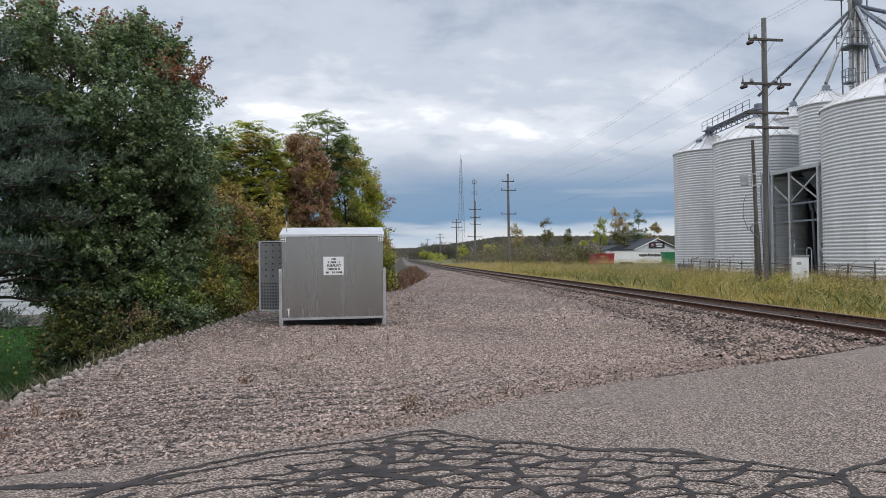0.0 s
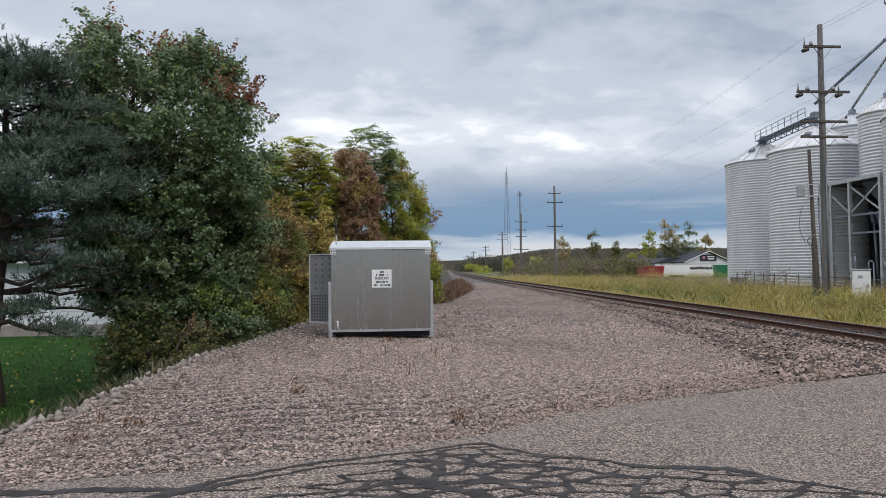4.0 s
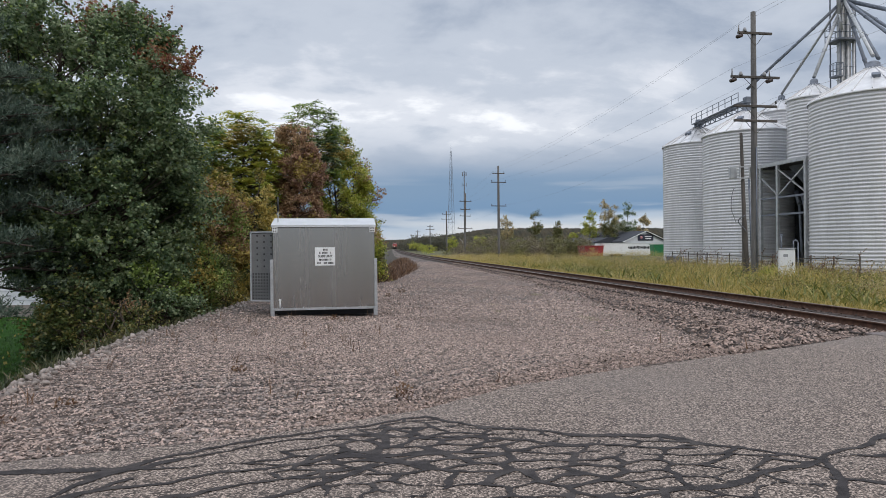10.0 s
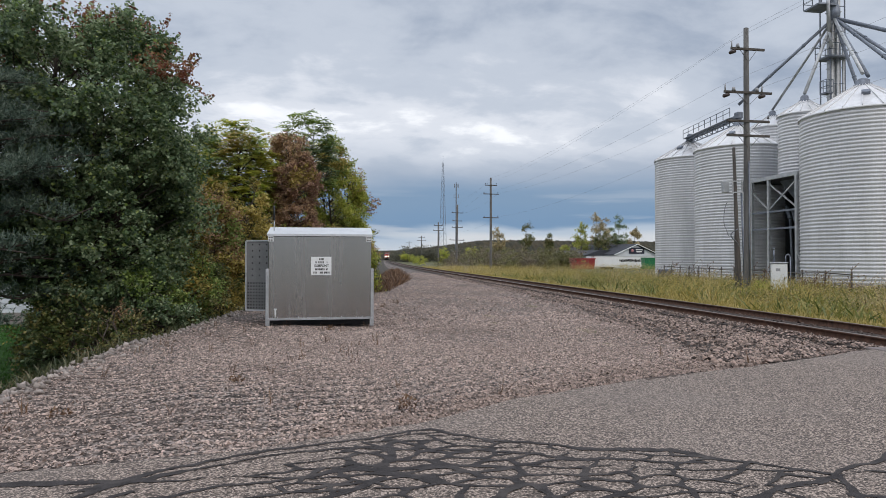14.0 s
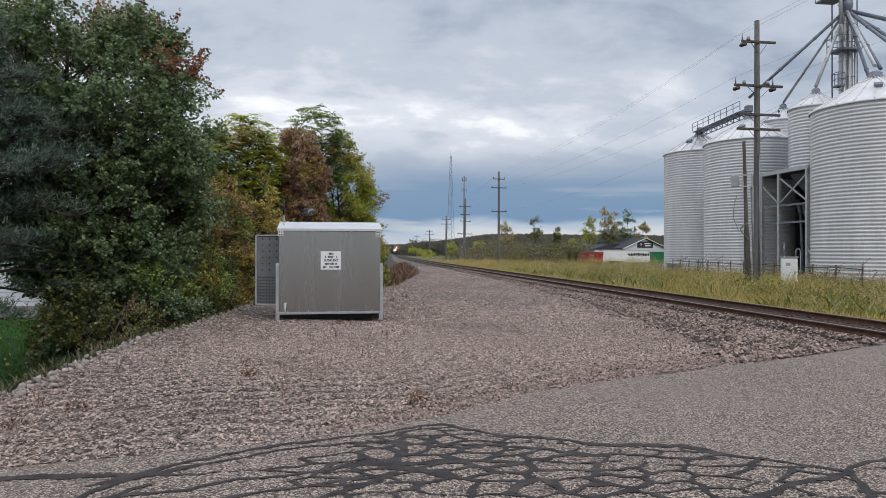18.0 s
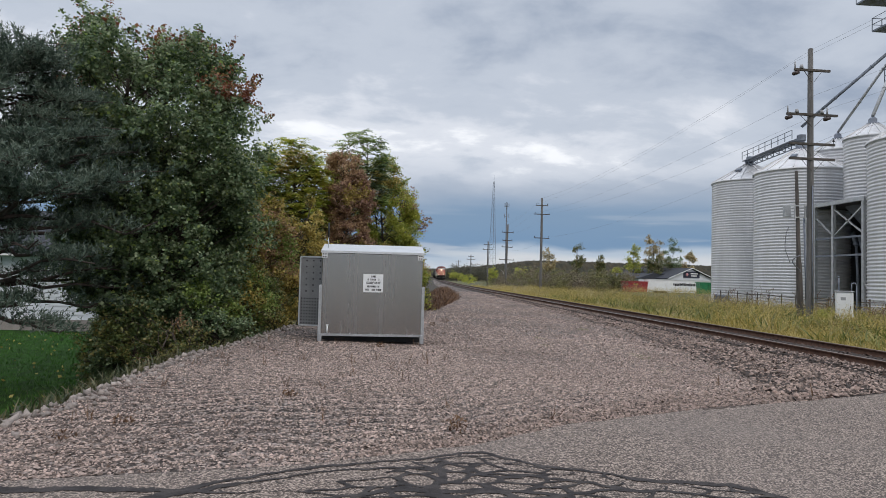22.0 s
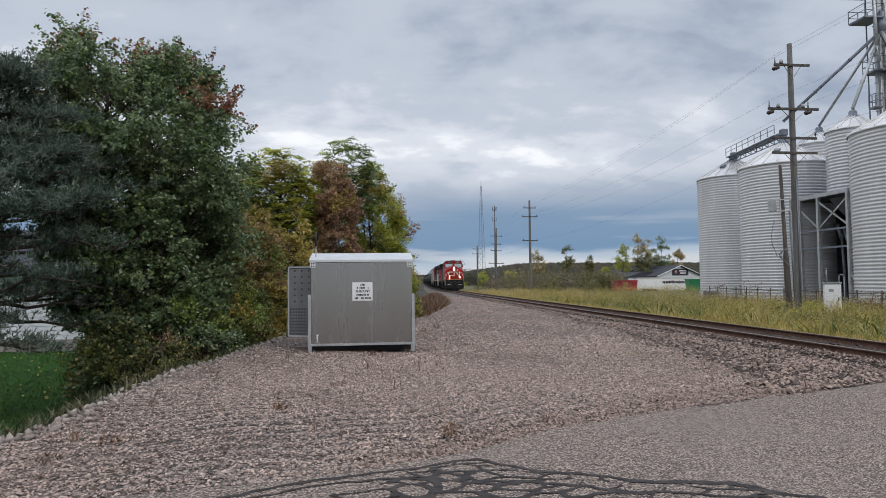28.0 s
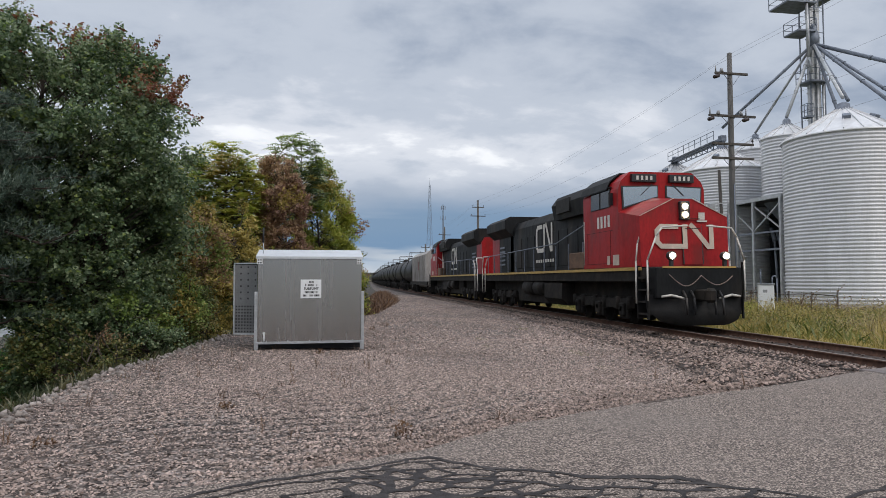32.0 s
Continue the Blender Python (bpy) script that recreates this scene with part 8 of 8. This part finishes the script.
        for k in range(8):
            box(bm, (s * 1.065, 10.2 + 0.34 * k, 2.35), (0.012, 0.2, 0.14))
        part("hood_lettering", bm, OFF_WHITE, lo)
        bm = bmesh.new()
        prism(bm, [(5.40, 2.55), (6.35, 2.55), (5.45, 4.0)], s * 1.036, s * 1.066, "yz")
        part("cream_flash", bm, CREAM, lo)
        bm = bmesh.new()
        box(bm, (s * 1.25, 6.2, 2.2), (0.5, 1.6, 0.62), bevel=0.03)
        part("battery_box", bm, mat("brown_grime", (0.15, 0.085, 0.05), 0.8, var=0.4, scale=3), lo)
        # fuel tank, reservoirs
        bm = bmesh.new()
        for yy in (11.2, 12.9):
            tube(bm, (s * 1.14, yy - 0.75, 1.12), (s * 1.14, yy + 0.75, 1.12), 0.37, 0.37, 18)
        part("air_reservoir", bm, UNDER, lo)
    bm = bmesh.new()
    prism(bm, [(-1.45, 1.35), (-1.45, 0.7), (-1.15, 0.42), (1.15, 0.42), (1.45, 0.7), (1.45, 1.35)], 8.0, 10.3, "xz")
    prism(bm, [(-1.1, 1.4), (-1.1, 0.42), (1.1, 0.42), (1.1, 1.4)], 10.3, 15.6, "xz")
    part("fuel_tank", bm, UNDER, lo)
    truck(lo, 4.7, 2.0, 3)
    truck(lo, 18.4, 2.0, 3)
    bm = bmesh.new()
    box(bm, (0, 22.3, 1.35), (2.8, 0.12, 0.95))
    box(bm, (0, 22.7, 1.02), (0.30, 0.9, 0.34), bevel=0.05)
    part("rear_coupler", bm, UNDER, lo)
    return lo


def hopper_car():
    h = empty("hopper_car", "grey ribbed covered hopper car streaked with rust", "freight car", group="train")
    bm = bmesh.new()
    prism(bm, [(-1.55, 1.25), (-1.0, 0.75), (1.0, 0.75), (1.55, 1.25), (1.58, 4.1), (1.2, 4.45), (-1.2, 4.45), (-1.58, 4.1)], 1.5, 13.7, "xz")
    part("body", bm, HOPPER_GREY, h)
    for s in (-1, 1):
        for k in range(14):
            bm = bmesh.new()
            box(bm, (s * 1.60, 1.6 + k * 0.92, 2.65), (0.10, 0.12, 2.85))
            part("rib", bm, HOPPER_GREY, h)
        bm = bmesh.new()
        box(bm, (s * 1.60, 7.6, 1.15), (0.12, 14.6, 0.34))
        part("side_sill", bm, UNDER, h)
        bm = bmesh.new()
        box(bm, (s * 1.605, 7.6, 3.0), (0.02, 0.62, 0.9))
        part("emblem_patch", bm, mat("rust_red_emblem", (0.20, 0.035, 0.03), 0.6, var=0.3), h)
        bm = bmesh.new()
        for yy in (0.45, 14.75):
            strut(bm, (s * 1.45, yy, 0.6), (s * 1.45, yy, 3.9), 0.05)
        for zz in np.arange(0.8, 3.8, 0.38):
            strut(bm, (s * 1.45, 0.45, zz), (s * 1.0, 0.45, zz), 0.04)
        part("ladder", bm, HOPPER_GREY, h)
    bm = bmesh.new()
    box(bm, (0, 7.6, 1.0), (1.2, 15.2, 0.5))
    box(bm, (0, 0.9, 1.3), (2.9, 1.4, 0.12))
    box(bm, (0, 14.3, 1.3), (2.9, 1.4, 0.12))
    part("centre_sill", bm, UNDER, h)
    for k in range(3):
        bm = bmesh.new()
        prism(bm, [(-1.2, 0.95), (-0.4, 0.35), (0.4, 0.35), (1.2, 0.95)], 3.4 + k * 3.6, 5.6 + k * 3.6, "xz")
        part("outlet_gate", bm, UNDER, h)
    bm = bmesh.new()
    box(bm, (0, 7.6, 4.62), (1.0, 12.4, 0.08))
    for k in range(5):
        box(bm, (0, 2.8 + k * 2.4, 4.54), (0.6, 1.4, 0.14))
    part("roof_walk", bm, HOPPER_GREY, h)
    truck(h, 2.1, 1.75, 2)
    truck(h, 13.1, 1.75, 2)
    return h


def tank_car():
    t = empty("tank_car", "black cylindrical tank car with a railed top platform", "freight car", group="train")
    bm = bmesh.new()
    prof = [(0.001, 0.35), (0.8, 0.42), (1.2, 0.62), (1.45, 0.95), (1.54, 1.35)] + [(1.54, 1.35 + k * 1.76) for k in range(1, 8)] + [(1.45, 14.1), (1.2, 14.45), (0.8, 14.65), (0.001, 14.72)]
    lathe(bm, prof, 28)
    bm.transform(Matrix.Translation((0, 0, 2.72)) @ Matrix.Rotation(radians(-90), 4, "X"))
    part("tank", bm, TANK_BLACK, t)
    for k in range(4):
        bm = bmesh.new()
        lathe(bm, [(1.56, 3.0 + k * 3.0), (1.57, 3.03 + k * 3.0), (1.57, 3.09 + k * 3.0), (1.56, 3.12 + k * 3.0)], 28)
        bm.transform(Matrix.Translation((0, 0, 2.72)) @ Matrix.Rotation(radians(-90), 4, "X"))
        part("weld_band", bm, TANK_BLACK, t)
    bm = bmesh.new()
    box(bm, (0, 7.5, 0.95), (0.8, 15.6, 0.42))
    for yy in (1.2, 13.8):
        box(bm, (0, yy, 1.15), (2.8, 1.9, 0.16))
        prism(bm, [(-1.3, 1.2), (1.3, 1.2), (1.15, 1.75), (-1.15, 1.75)], yy + (0.2 if yy < 7 else -0.5), yy + (0.5 if yy < 7 else -0.2), "xz")
    part("stub_sill", bm, UNDER, t)
    bm = bmesh.new()
    tube(bm, (0, 7.5, 4.15), (0, 7.5, 4.62), 0.42, 0.40, 14)
    part("dome", bm, TANK_BLACK, t)
    bm = bmesh.new()
    box(bm, (0, 7.5, 4.34), (1.9, 2.6, 0.06))
    for yy in (6.3, 8.7):
        for xx in (-0.92, 0.92):
            strut(bm, (xx, yy, 4.3), (xx, yy, 5.1), 0.05)
        strut(bm, (-0.92, yy, 5.1), (0.92, yy, 5.1), 0.05)
    for xx in (-0.92, 0.92):
        strut(bm, (xx, 6.3, 5.1), (xx, 8.7, 5.1), 0.05)
    part("platform_rails", bm, UNDER, t)
    for s in (-1, 1):
        bm = bmesh.new()
        for yy in (7.2, 7.8):
            strut(bm, (s * 1.62, yy, 0.9), (s * 1.62, yy, 2.9), 0.04)
            strut(bm, (s * 1.62, yy, 2.9), (s * 0.95, yy, 4.3), 0.04)
        for zz in np.arange(1.0, 2.9, 0.3):
            strut(bm, (s * 1.62, 7.2, zz), (s * 1.62, 7.8, zz), 0.03)
        part("ladder", bm, UNDER, t)
    truck(t, 1.9, 1.75, 2)
    truck(t, 13.1, 1.75, 2)
    return t


lead = locomotive("locomotive", "red and black diesel locomotive leading the train, headlights lit", True)
second = locomotive("locomotive", "red and black diesel locomotive running hood first, unlit", False)
hop = hopper_car()
tank = tank_car()
TRAIN = [(lead, 0.0, 23.1, False), (second, 23.3, 23.1, True), (hop, 46.4, 15.3, False), (tank, 61.9, 15.2, False)]
for k in range(1, 22):
    TRAIN.append((copy_thing(tank, Matrix.Translation((0, 0, 0))), 61.9 + k * 15.6, 15.2, False))


def motions():
    """The train runs along the track toward the crossing at a steady pace."""
    for thing, back, length, turned in TRAIN:
        rows = []
        for t in range(33):
            y0 = 18.1 + 22.8 * (32 - t) + back
            y1 = y0 + length
            x0, x1 = float(track_x(y0)), float(track_x(y1))
            yaw = -math.degrees(math.atan2(x1 - x0, y1 - y0))
            if turned:
                rows.append((t, pose(x1, y1, RAIL_Z, 0, 0, yaw + 180)))
            else:
                rows.append((t, pose(x0, y0, RAIL_Z, 0, 0, yaw)))
        walk(thing, rows)


motions()
